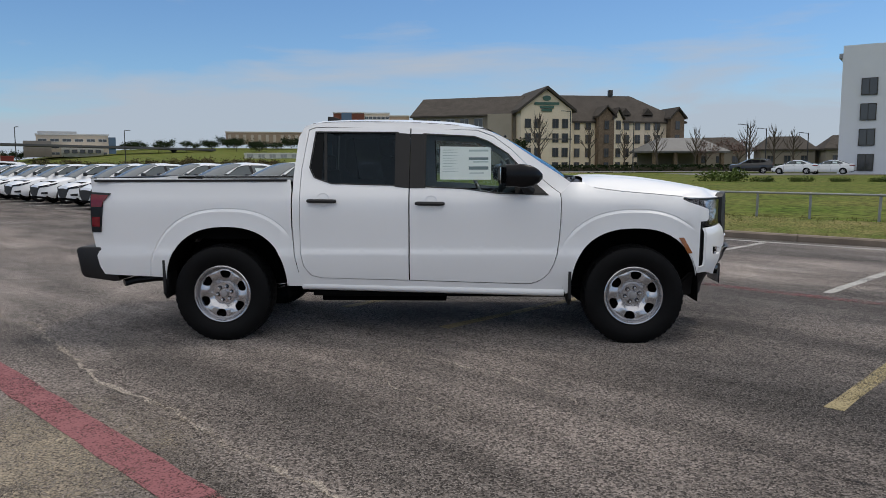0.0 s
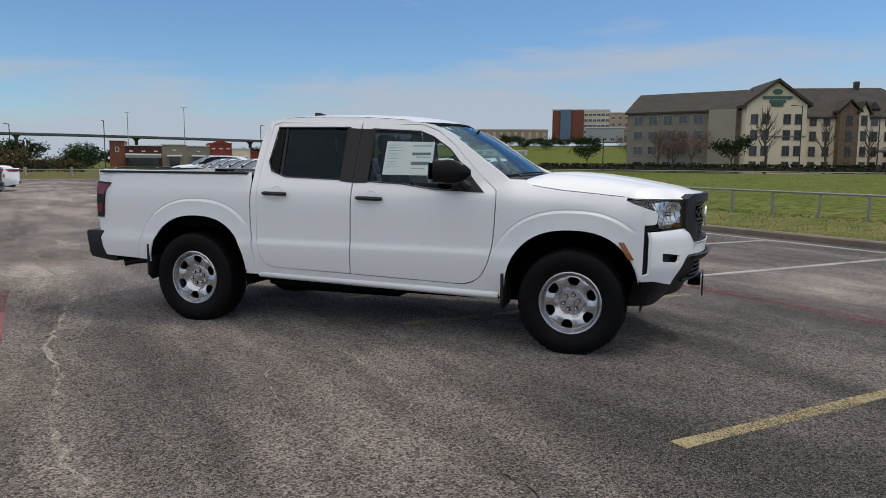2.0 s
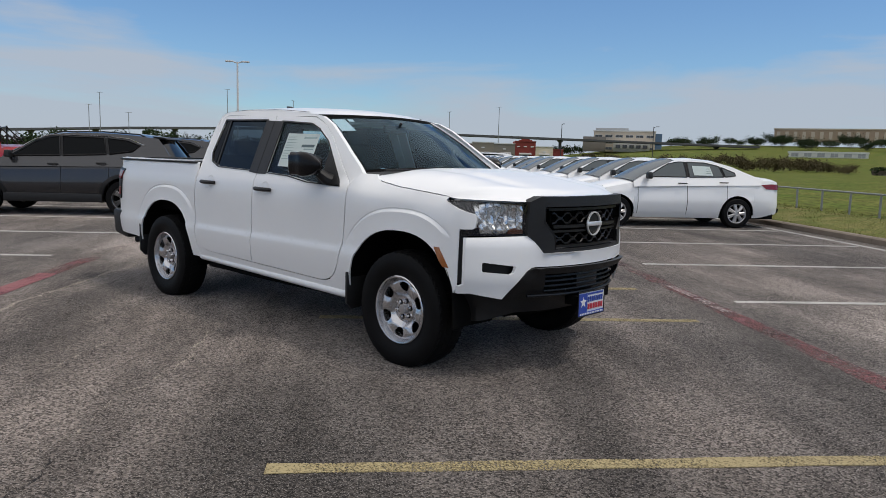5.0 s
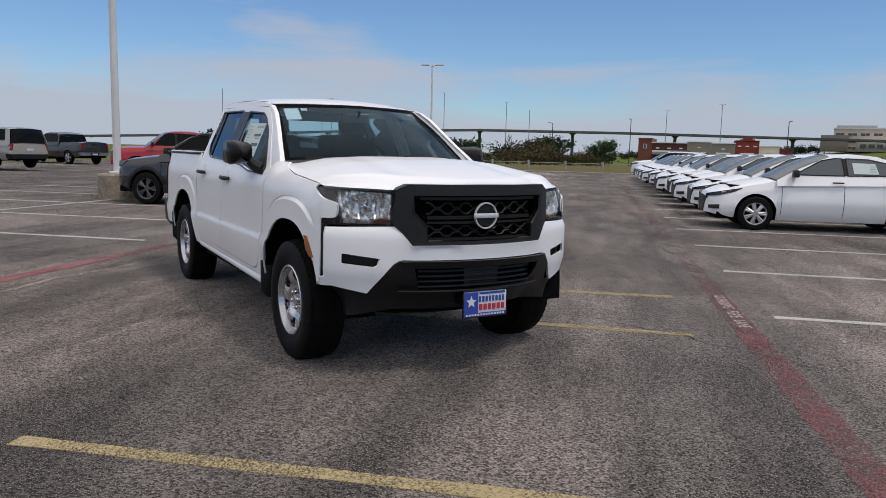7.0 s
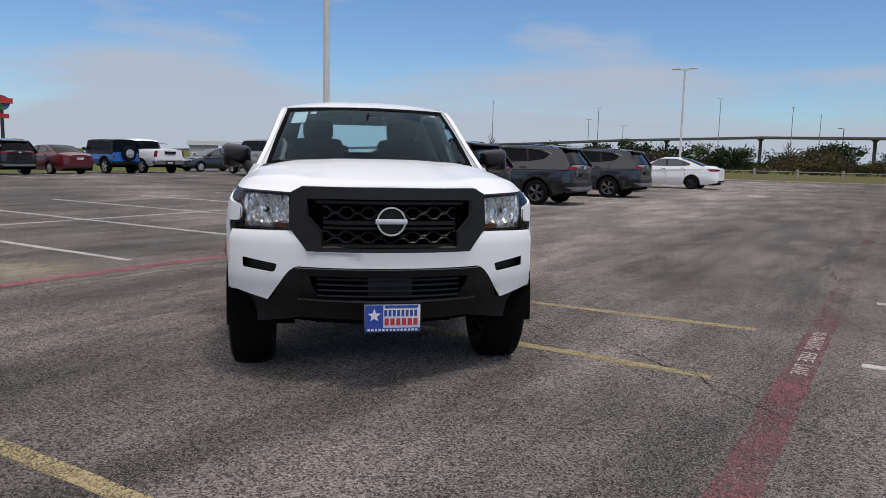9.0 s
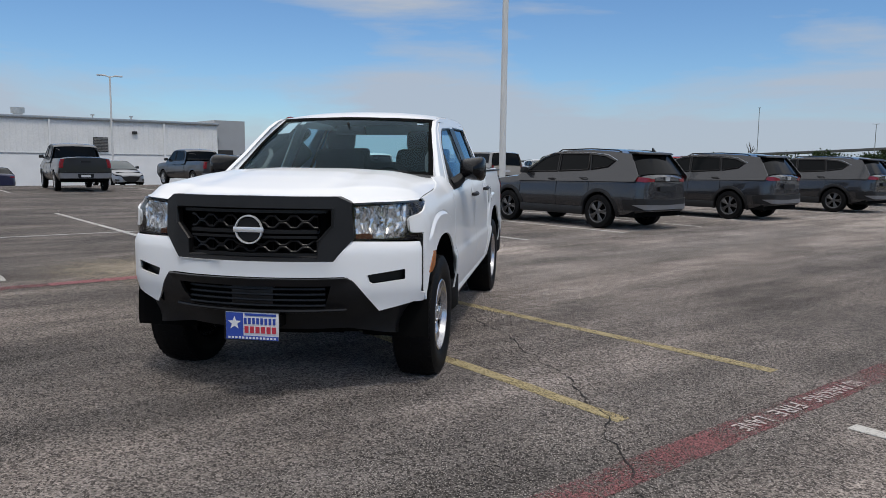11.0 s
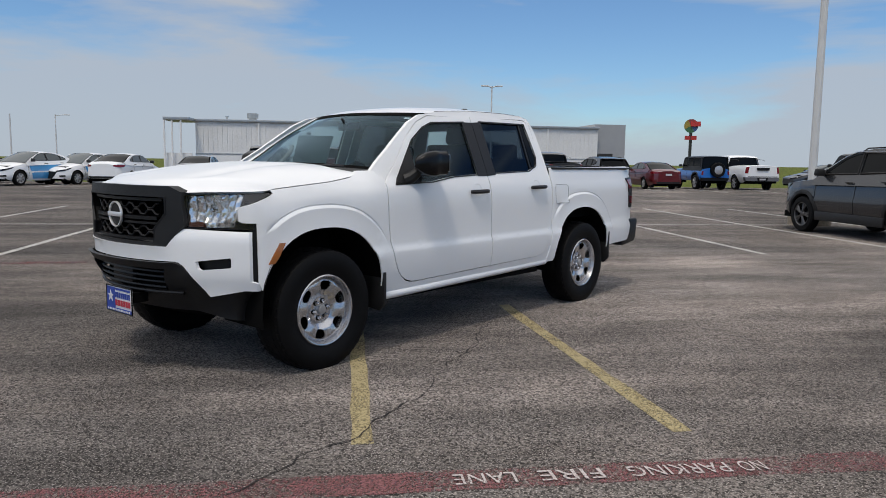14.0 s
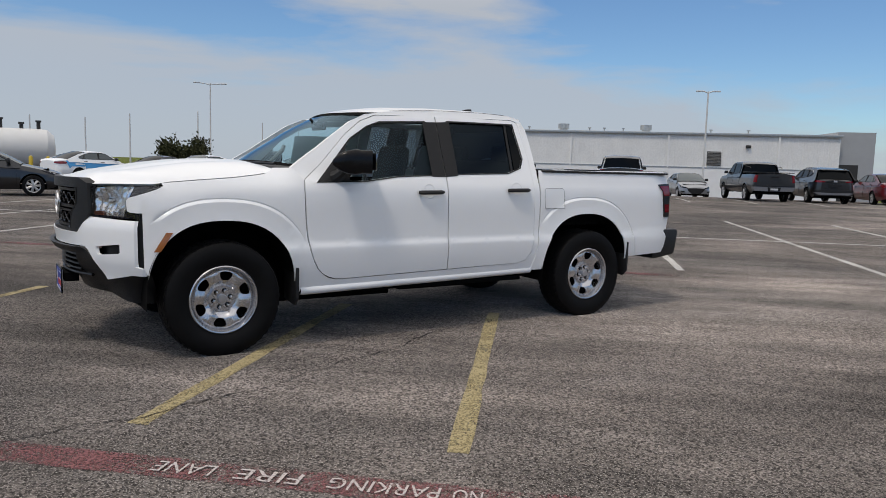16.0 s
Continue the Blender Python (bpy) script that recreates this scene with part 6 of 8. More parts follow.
    for s in (-1, 1):
        part("side_mirror", Build().box((mx, s * (cw(mz) + 0.13), mz), (0.11, 0.20, 0.14), taper=0.85), sp.get("mirror_mat", body), car, bevel=0.03)
    for hx, hz in sp["handles"]:
        for s in (-1, 1):
            part("door_handle", Build().tube([(hx, s * (w * 0.985), hz), (hx + 0.05, s * (w + 0.012), hz), (hx + 0.14, s * (w + 0.012), hz), (hx + 0.19, s * (w * 0.985), hz)], 0.013, 6), sp.get("handle_mat", body), car)
    for dx in sp.get("seams", ()):
        for s in (-1, 1):
            part("door_seam", Build().tube([(dx, s * (plan(dx) * prof(z, ip(dx, tx, tz) - drop) + 0.001), z) for z in np.linspace(zs + 0.08, ip(dx, tx, tz) - drop, 8)], 0.006, 4), SATIN_BLACK, car)
    return car


SEDAN = dict(xf=2.22, xr=-2.28, w=0.87, sill=0.20, r=0.315, wheels=(1.36, -1.26), spokes=7,
             top=[(2.22, 0.60), (2.16, 0.70), (1.95, 0.79), (1.5, 0.90), (1.05, 0.99), (0.4, 1.02), (-0.8, 1.05), (-1.5, 1.08), (-1.95, 1.09), (-2.2, 1.06), (-2.28, 0.98)],
             cab=[(1.12, 1.00), (0.72, 1.22), (0.34, 1.39), (0.10, 1.445), (-0.35, 1.465), (-0.80, 1.43), (-1.15, 1.34), (-1.55, 1.18), (-1.82, 1.08)], roof=(3, 5), wb=0.80, wr=0.60,
             windows=[[(0.72, 1.06), (0.25, 1.33), (0.02, 1.375), (-0.10, 1.375), (-0.14, 1.06)], [(-0.20, 1.06), (-0.17, 1.375), (-0.55, 1.365), (-0.86, 1.30), (-0.95, 1.08)], [(-0.99, 1.08), (-0.92, 1.28), (-1.20, 1.17), (-1.22, 1.11)]],
             glass=MIDGLASS,
             lamps=[("headlight", 1, [(0.50, 0.600), (0.52, 0.650), (0.85, 0.705), (1.28, 0.785), (1.14, 0.715), (0.85, 0.632)], LAMP_BLACK, "dark headlight with a bright strip"), ("lamp_strip", 1, [(0.56, 0.628), (0.56, 0.646), (0.86, 0.692), (1.10, 0.735), (0.86, 0.672)], HUBCAP, ""),
                    ("tail_light", -1, [(0.55, 0.86), (0.55, 0.93), (0.95, 0.95), (1.20, 0.93), (1.08, 0.84), (0.80, 0.83)], RED_LENS, "red tail light"),
                    ("fog_blank", 1, [(0.62, 0.38), (0.62, 0.44), (0.86, 0.46), (0.86, 0.38)], BLACK_TRIM, "")],
             panels=[("grille", 1, [(0.22, 0.30), (0.36, 0.40), (0.56, 0.60), (0.0, 0.625)], BLACK_TRIM, "black grille"), ("air_intake", 1, [(0.0, 0.30), (0.24, 0.31), (0.25, 0.34), (0.0, 0.33)], BLACK_TRIM, ""),
                     ("bumper_insert", -1, [(0.0, 0.33), (0.62, 0.33), (0.66, 0.42), (0.0, 0.42)], BLACK_TRIM, "")],
             mirror=(0.72, 1.08), handles=((-0.12, 0.93), (-1.02, 0.96)), mirror_mat=BLACK_TRIM, handle_mat=BLACK_TRIM, seams=(0.92, -0.15, -1.02))

SKID = mat("grey_skid_plate", (0.22, 0.22, 0.23), 0.45, metal=0.5, var=0.1, scale=12)
SUV = dict(xf=2.26, xr=-2.38, w=0.92, sill=0.27, r=0.355, wheels=(1.37, -1.335), arch=0.06, spokes=5,
           top=[(2.26, 0.86), (2.15, 0.97), (1.9, 1.04), (1.4, 1.10), (1.05, 1.13), (0.4, 1.14), (-0.8, 1.17), (-1.7, 1.20), (-2.2, 1.20), (-2.38, 1.10)],
           cab=[(1.18, 1.11), (0.80, 1.34), (0.42, 1.54), (0.15, 1.63), (-0.30, 1.685), (-1.0, 1.685), (-1.55, 1.65), (-1.98, 1.60), (-2.10, 1.45), (-2.30, 1.16)], roof=(3, 7), wb=0.855, wr=0.64,
           windows=[[(0.80, 1.165), (0.36, 1.455), (0.12, 1.54), (-0.08, 1.558), (-0.12, 1.185)], [(-0.18, 1.188), (-0.14, 1.56), (-0.93, 1.548), (-1.0, 1.225)], [(-1.06, 1.232), (-0.99, 1.546), (-1.38, 1.505), (-1.64, 1.41), (-1.50, 1.295)]],
           rails=[(0.10, 1.60), (-0.05, 1.672), (-0.9, 1.69), (-1.60, 1.655), (-1.72, 1.60)],
           edge=SATIN_BLACK, edge_r=0.020, strip=[(0.86, 1.205), (0.38, 1.497), (0.12, 1.582), (-0.14, 1.597), (-0.98, 1.587), (-1.42, 1.545), (-1.72, 1.42)], cladding=True, spoiler=True, mirror=(0.80, 1.20), handles=((-0.10, 1.02), (-1.02, 1.05)), seams=(1.0, -0.14, -1.06), handle_mat=BLACK_TRIM, mirror_mat=BLACK_TRIM,
           lamps=[("headlight", 1, [(0.50, 0.80), (0.50, 0.90), (0.90, 0.96), (1.10, 0.97), (0.95, 0.86)], MIDGLASS, "smoked headlight"),
                  ("tail_light", -1, [(0.46, 1.00), (0.46, 1.045), (0.75, 1.085), (1.25, 1.105), (1.14, 1.035), (0.75, 0.985)], RED_LENS, "wrap-around red tail light")],
           panels=[("grille", 1, [(0.0, 0.62), (0.40, 0.62), (0.48, 0.92), (0.0, 0.92)], BLACK_TRIM, "black grille"), ("lower_trim", -1, [(0.0, 0.42), (1.15, 0.42), (1.18, 0.62), (0.80, 0.66), (0.0, 0.62)], BLACK_TRIM, "black plastic rear bumper"),
                   ("skid_plate", -1, [(0.0, 0.43), (0.70, 0.43), (0.95, 0.53), (0.72, 0.535), (0.0, 0.515)], SKID, "grey skid plate"), ("badge", -1, [(0.0, 1.01), (0.055, 1.01), (0.055, 1.09), (0.0, 1.09)], HUBCAP, "silver badge"), ("plate", -1, [(0.0, 0.815), (0.15, 0.815), (0.15, 0.885), (0.0, 0.885)], PLATE_BAR, "pale plate"), ("plate_mount", -1, [(0.0, 0.80), (0.24, 0.80), (0.26, 0.90), (0.0, 0.90)], BLACK_TRIM, "")])

BIGSUV = dict(SUV, strip=None, cladding=False, spoiler=False, edge_r=0.013, xf=2.5, xr=-2.6, w=0.98, r=0.38, wheels=(1.55, -1.45), sill=0.36,
              top=[(2.5, 0.98), (2.42, 1.10), (1.9, 1.16), (1.25, 1.18), (0.4, 1.18), (-1.0, 1.18), (-2.4, 1.18), (-2.6, 1.08)],
              cab=[(1.35, 1.16), (1.05, 1.42), (0.75, 1.66), (0.55, 1.78), (0.2, 1.83), (-1.0, 1.84), (-2.1, 1.82), (-2.40, 1.76), (-2.48, 1.5), (-2.56, 1.15)], roof=(3, 7), wb=0.93, wr=0.76,
              windows=[[(1.02, 1.22), (0.66, 1.66), (0.50, 1.72), (0.22, 1.72), (0.20, 1.22)], [(0.10, 1.22), (0.12, 1.72), (-0.86, 1.72), (-0.88, 1.22)], [(-0.98, 1.22), (-0.96, 1.72), (-2.15, 1.70), (-2.25, 1.24)]],
              mirror=(1.05, 1.25), handles=((0.16, 1.06), (-0.90, 1.06)), seams=(1.1, 0.14, -0.92), edge=SATIN_BLACK,
              panels=[("grille", 1, [(0.0, 0.72), (0.70, 0.72), (0.70, 0.98), (0.0, 0.98)], BLACK_TRIM, ""), ("rear_bumper", -1, [(0.0, 0.44), (1.2, 0.44), (1.2, 0.64), (0.0, 0.64)], SATIN_BLACK, "dark rear bumper"), ("plate", -1, [(0.0, 0.78), (0.16, 0.78), (0.16, 0.90), (0.0, 0.90)], PLATE_BAR, "")],
              lamps=[("headlight", 1, [(0.72, 0.78), (0.72, 0.96), (1.02, 0.98), (1.02, 0.82)], MIDGLASS, ""), ("tail_light", -1, [(0.86, 0.80), (0.86, 1.12), (0.99, 1.12), (0.99, 0.80)], RED_LENS, "")], boxy=1)

TRUCK = dict(BIGSUV, xf=2.75, xr=-3.0, r=0.40, wheels=(1.80, -1.80), sill=0.40, w=0.98,
             top=[(2.75, 1.06), (2.65, 1.18), (2.1, 1.24), (1.45, 1.26), (0.5, 1.26), (-0.85, 1.28), (-1.0, 1.34), (-2.8, 1.36), (-3.0, 1.33)],
             cab=[(1.55, 1.24), (1.2, 1.50), (0.88, 1.74), (0.68, 1.84), (0.3, 1.90), (-0.3, 1.90), (-0.62, 1.86), (-0.80, 1.78), (-0.84, 1.55), (-0.88, 1.26)], roof=(3, 7),
             windows=[[(1.15, 1.30), (0.76, 1.72), (0.58, 1.79), (0.35, 1.79), (0.33, 1.30)], [(0.25, 1.30), (0.27, 1.79), (-0.55, 1.77), (-0.70, 1.62), (-0.72, 1.32)]],
             mirror=(1.2, 1.36), handles=((0.28, 1.12), (-0.72, 1.12)), seams=(1.25, 0.28, -0.76, -0.92),
             panels=[("grille", 1, [(0.0, 0.72), (0.66, 0.72), (0.66, 1.04), (0.0, 1.04)], BLACK_TRIM, ""), ("rear_bumper", -1, [(0.0, 0.52), (1.1, 0.52), (1.1, 0.72), (0.0, 0.72)], SKID, "dull chrome rear bumper"), ("plate_recess", -1, [(0.0, 0.53), (0.26, 0.53), (0.28, 0.70), (0.0, 0.70)], SATIN_BLACK, ""), ("plate", -1, [(0.0, 0.565), (0.15, 0.565), (0.15, 0.655), (0.0, 0.655)], PLATE_BAR, "pale plate"), ("tailgate_gap", -1, [(0.0, 0.742), (0.78, 0.742), (0.78, 0.765), (0.0, 0.765)], SATIN_BLACK, ""), ("tailgate_handle", -1, [(0.0, 1.13), (0.16, 1.13), (0.16, 1.20), (0.0, 1.20)], SATIN_BLACK, "black tailgate handle")],
             lamps=[("headlight", 1, [(0.70, 0.86), (0.70, 1.02), (1.02, 1.04), (1.02, 0.88)], MIDGLASS, ""), ("tail_light", -1, [(0.80, 0.92), (0.80, 1.26), (0.98, 1.26), (0.98, 0.92)], RED_LENS, "red tail light")])
WHITE_REAR = dict(TRUCK, panels=TRUCK["panels"] + [("tailgate_panel", -1, [(0.0, 1.08), (0.30, 1.08), (0.34, 1.22), (0.0, 1.22)], SATIN_BLACK, "")])
JEEP = dict(BIGSUV, xf=1.95, xr=-1.95, w=0.80, r=0.40, wheels=(1.25, -1.20), sill=0.48, arch=0.09,
            top=[(1.95, 1.05), (1.9, 1.12), (0.75, 1.18), (0.0, 1.16), (-1.95, 1.16)],
            cab=[(0.72, 1.17), (0.62, 1.40), (0.52, 1.66), (0.46, 1.74), (0.2, 1.79), (-1.0, 1.80), (-1.6, 1.79), (-1.84, 1.76), (-1.88, 1.5), (-1.92, 1.15)], roof=(3, 7), wb=0.74, wr=0.68, roof_mat=SATIN_BLACK,
            windows=[[(0.60, 1.22), (0.46, 1.68), (-0.02, 1.70), (-0.04, 1.22)], [(-0.14, 1.22), (-0.12, 1.70), (-0.80, 1.70), (-0.82, 1.22)], [(-0.90, 1.22), (-0.88, 1.70), (-1.70, 1.70), (-1.76, 1.22)]],
            cab_mat=SATIN_BLACK, mirror=(0.60, 1.28), handles=((-0.02, 1.02), (-0.80, 1.02)), seams=(0.72, -0.09, -0.86),
            panels=[("grille", 1, [(0.0, 0.72), (0.42, 0.72), (0.42, 1.05), (0.0, 1.05)], BLACK_TRIM, ""), ("rear_bumper", -1, [(0.0, 0.50), (0.85, 0.50), (0.85, 0.66), (0.0, 0.66)], SATIN_BLACK, "black rear bumper")],
            lamps=[("headlight", 1, [(0.50, 0.86), (0.50, 1.0), (0.66, 1.0), (0.66, 0.86)], CHROME, ""), ("tail_light", -1, [(0.66, 0.80), (0.66, 1.0), (0.76, 1.0), (0.76, 0.80)], RED_LENS, "red tail light")])


def park(car, u, v, face, z=None):
    """Stand a car in the car park: face is its heading, degrees from the u axis."""
    car.matrix_world = lot(u, v, rise(u) if z is None else z, face)
    return car


def park_copy(car, u, v, face, z=None, label=""):
    c = copy_thing(car, lot(u, v, rise(u) if z is None else z, face))
    if label:
        c["label"] = label
    return c


# row of white sedans nose to the fire lane
sedan = make_car("sedan", "white compact sedan parked in a row of white sedans", "car", WHITE, SEDAN, group="white sedans in a row")
paper = part("price_sheet", Build().sheet([(-0.30, 1.10), (-0.27, 1.30), (-0.66, 1.29), (-0.72, 1.10)], lambda x, z: (x, 0.818 - 0.43 * (z - 1.0), z), step=0.4, depth=(0, -0.004, 0)), PAPER, sedan, "white price sheet in the rear side window")
for k in range(3):
    part("print_bar", Build().box((-0.62, 0.823 - 0.43 * (0.15 + 0.045 * k), 1.15 + 0.045 * k), (0.10, 0.004, 0.008)), INK2, paper)
park(sedan, 6.62, 9.5, 180)
for k in range(1, 12):
    park_copy(sedan, 6.62 + random.uniform(-0.12, 0.12), 9.5 + 2.6 * k, 180 + random.uniform(-1, 1), 0)
van = make_car("suv", "tall white crossover at the end of the row of sedans", "car", WHITE, SUV, BLACK_TRIM, ALLOY)
park(van, 6.7, 41.0, 180)

# grey crossovers, tails to the fire lane
suv = make_car("suv", "gunmetal grey crossover with black wheel arches and dark alloys", "car", GREY_PAINT, SUV, BLACK_TRIM, ALLOY, group="grey crossovers in a row")
park(suv, -6.12, 9.68, 180)
for u, v in ((-6.12, 14.75), (-6.05, 20.4), (-7.6, 25.6)):
    park_copy(suv, u, v, 180)
altima = make_car("sedan", "white sedan with black wheels parked past the grey crossovers", "car", WHITE, dict(SEDAN, xf=2.4, xr=-2.5, wheels=(1.45, -1.35)), None, BLACK_TRIM)
park(altima, -5.85, 31.0, 180)

# far row with its tails this way
ROW = -32.6
black_suv = make_car("suv", "black crossover seen from its tail", "car", BLACK_PAINT, dict(SUV, edge=SATIN_BLACK), None, HUBCAP)
park(black_suv, ROW, 13.6, 180)
red_sedan = make_car("sedan", "dark red sedan with red lamps and a pale plate bar", "car", RED_PAINT, dict(SEDAN, xf=2.35, xr=-2.45, panels=SEDAN["panels"] + [("plate", -1, [(0.0, 0.74), (0.15, 0.74), (0.15, 0.84), (0.0, 0.84)], PLATE_BAR, "")]), None, HUBCAP)
park(red_sedan, ROW, 16.45, 180)
jeep = make_car("jeep", "blue boxy off-roader with a black hard top and spare wheel", "off-road car", BLUE_PAINT, JEEP, BLACK_TRIM, HUBCAP)
sp = Build().lathe([(0.0, -0.10), (0.22, -0.10), (0.36, -0.10), (0.39, -0.04), (0.39, 0.08), (0.0, 0.09)], 28, Matrix.Translation((-2.06, -0.08, 1.06)) @ Matrix.Rotation(radians(-90), 4, "Z"))
spw = part("spare_wheel", sp, RUBBER, jeep, "spare wheel on the tailgate")
part("rim", Build().lathe([(0.0, -0.125), (0.06, -0.12), (0.20, -0.105), (0.225, -0.10)], 20, Matrix.Translation((-2.06, -0.08, 1.06)) @ Matrix.Rotation(radians(-90), 4, "Z")), HUBCAP, spw)
park(jeep, ROW + 0.4, 19.2, 176)
white_pickup = make_car("pickup_truck", "white pickup truck with a black plate on the tailgate", "pickup truck", WHITE, WHITE_REAR, None, HUBCAP)
park(white_pickup, ROW - 0.6, 21.9, 176)
dark_coupe = make_car("sedan", "charcoal sedan beside the white pickup", "car", CHARCOAL, SEDAN, None, HUBCAP)
park(dark_coupe, -34.0, 27.9, -98)
suburban = make_car("suv", "tan full-size family wagon seen from behind the lamp post", "car", TAN_PAINT, BIGSUV, None, HUBCAP)
park(suburban, -24.85, 23.36, 168, 0.12)
park_copy(van, -33.9, 37.2, 330, label="white crossover between the tan wagon and black pickup")
black_pickup = make_car("pickup_truck", "black crew-cab pickup truck", "pickup truck", BLACK_PAINT, TRUCK, None, HUBCAP)
park(black_pickup, -29.8, 34.6, 160)
red_pickup = make_car("pickup_truck", "bright red pickup truck with a small black bed rack", "pickup truck", BRIGHT_RED, TRUCK, None, HUBCAP)
park(red_pickup, -14.75, 22.6, 214)
rk = Build()
for s in (-0.7, 0.7):
    rk.tube([(-1.1, s, 1.36), (-1.1, s, 2.05)], 0.03, 6)
    rk.tube([(-1.1, s, 2.0), (-1.7, s, 1.40)], 0.025, 6)
rk.tube([(-1.1, -0.8, 2.0), (-1.1, 0.8, 2.0)], 0.03, 6)
part("bed_rack", rk, SATIN_BLACK, red_pickup, "black steel bed rack")
park_copy(red_pickup, -22.5, 37.5, 214)
charcoal_pickup = make_car("pickup_truck", "charcoal pickup truck with a dark bed cover", "pickup truck", CHARCOAL, TRUCK, None, HUBCAP)
part("bed_cover", Build().box((-1.98, 0, 1.375), (1.95, 1.75, 0.035)), SATIN_BLACK, charcoal_pickup, bevel=0.01)
park(charcoal_pickup, ROW - 0.5, 10.75, 184)
# towards the service building
dark_red_pickup = make_car("pickup_truck", "dark red pickup truck seen from its tail", "pickup truck", RED_PAINT, TRUCK, None, HUBCAP)
park(dark_red_pickup, -29.6, -1.1, 180)
park_copy(charcoal_pickup, -29.6, -3.6, 180)
navy = make_car("sedan", "dark navy sedan parked at the wall of the building", "car", NAVY, SEDAN, None, HUBCAP)
park(navy, -46.0, 3.4, 180)
park_copy(black_pickup, -28.9, 4.0, 176)
park_copy(sedan, -46.5, -6.5, 0, None, "white sedan parked before the service building")
park_copy(sedan, -46.5, -9.2, 0, None, "white sedan parked before the service building")
silver_sedan = make_car("sedan", "silver-grey sedan parked nose out before the service building", "car", SILVER_PAINT, SEDAN, None, HUBCAP)
park(silver_sedan, -39.2, 8.5, 4)

# two-tone sedans in light blue and white
fleet = make_car("sedan", "white sedan with light blue doors in fleet livery", "car", WHITE, SEDAN, None, HUBCAP, group="blue and white fleet sedans")
for s in (-1, 1):
    def band(x, z):
        return (x, s * (0.87 * ip((z - 0.20) / 0.78, (0.0, 0.12, 0.30, 0.50, 0.54, 0.80, 1.0), (0.865, 0.935, 0.982, 1.0, 0.980, 0.960, 0.905)) + 0.007), z)
    part("blue_panel", Build().sheet([(0.7, 0.28), (0.9, 0.92), (-1.9, 0.98), (-1.75, 0.62), (-1.62, 0.72), (-0.92, 0.72), (-0.85, 0.28)], band, step=0.12), SKY_WRAP, fleet, "light blue door panels")
park(fleet, -29.0, -13.9, -25)
park_copy(fleet, -30.9, -17.6, -17)
park_copy(fleet, -27.1, -21.4, 160)
park_copy(fleet, -30.8, -12.2, -25)
park_copy(sedan, -31.2, -10.4, 168, None, "white sedan among the blue fleet cars")
park_copy(silver_sedan, -33.8, -7.4, 178, None, "silver-grey sedan beside the fleet cars")
park_copy(navy, -37.0, -23.2, 172, None, "dark sedan beyond the fleet cars")
black_sedan = make_car("sedan", "black sedan parked by the fleet cars", "car", BLACK_PAINT, SEDAN, None, HUBCAP)
park(black_sedan, -14.05, -16.1, 128)

# ---- poles, fence, buildings, trees ----
FOOTING = mat("stained_concrete", (0.36, 0.31, 0.24), 0.95, color2=(0.20, 0.16, 0.12), scale=5.0, fine=0.3, fine_scale=30, bump=0.5, bump_scale=40)


def lamp_post(x, y, h, r, material, base=None, arms=1, turn=0.0, z=0.0, label="tall white lamp post", head=0.9):
    post = thing("lamp_post", label, "lamp post", pose(x, y, z, 0, 0, turn))
    if base:
        part("concrete_base", Build().lathe([(base, -0.1), (base, 0.56), (base - 0.03, 0.60), (0.0, 0.60)][::-1], 24, Matrix.Rotation(radians(90), 4, "X")), FOOTING, post, "weathered round concrete footing")
        part("base_plate", Build().box((0, 0, 0.63), (0.36, 0.36, 0.06)), material, post, bevel=0.01)
    part("pole", Build().tube([(0, 0, 0.0 if not base else 0.60), (0, 0, h)], [r, r * 0.7], 10), material, post)
    for k in range(arms):
        a = math.pi * k
        c, s = math.cos(a), math.sin(a)
        part("arm", Build().tube([(0, 0, h - 0.1), (c * head, s * head, h)], r * 0.5, 6), material, post)
        part("lamp_head", Build().box((c * (head + 0.25), s * (head + 0.25), h + 0.01), (0.55, 0.26, 0.09)), material, post, bevel=0.02)
    return post


lamp_post(-13.55, -0.16, 10.5, 0.092, POLE_WHITE, base=0.45, arms=2, z=0.0, label="tall white lamp post on a round concrete footing")
lamp_post(-42.07, 24.31, 7.5, 0.085, POLE_WHITE, arms=2, turn=LOT, label="white lamp post with two heads", head=0.3)
lamp_post(-41.23, -29.93, 7.0, 0.08, POLE_WHITE, arms=2, turn=140, label="white lamp post with two heads", head=0.3)

FENCE_U = 11.2
fence = thing("pipe_fence", "low grey pipe fence in the grass beside the car park", "fence")
for k in range(-28, 38):
    v = (7.67 + 1.10 * (k - 6) if k > 5 else 0.47 + 1.09 * k if k >= 0 else -0.76 + 1.12 * (k + 1)) + random.uniform(-0.03, 0.03)
    p = lot(FENCE_U, v).translation
    z = land(FENCE_U, v)
    q = lot(FENCE_U + random.uniform(-0.02, 0.02), v + random.uniform(-0.02, 0.02)).translation
    post = part("post", Build().tube([(p.x, p.y, z - 0.1), (q.x, q.y, 0.775)], 0.027, 8), GALV, fence)
    part("cap", Build().lathe([(0.031, -0.012), (0.031, 0.004), (0.016, 0.016), (0.0, 0.019)], 8, Matrix.Translation((q.x, q.y, 0.786)) @ Matrix.Rotation(radians(90), 4, "X")), GALV, post)
a, c = lot(FENCE_U, -31.5).translation, lot(FENCE_U, 42.5).translation
part("rail", Build().tube([(a.x, a.y, 0.775), (c.x, c.y, 0.775)], 0.023, 8), GALV, fence)


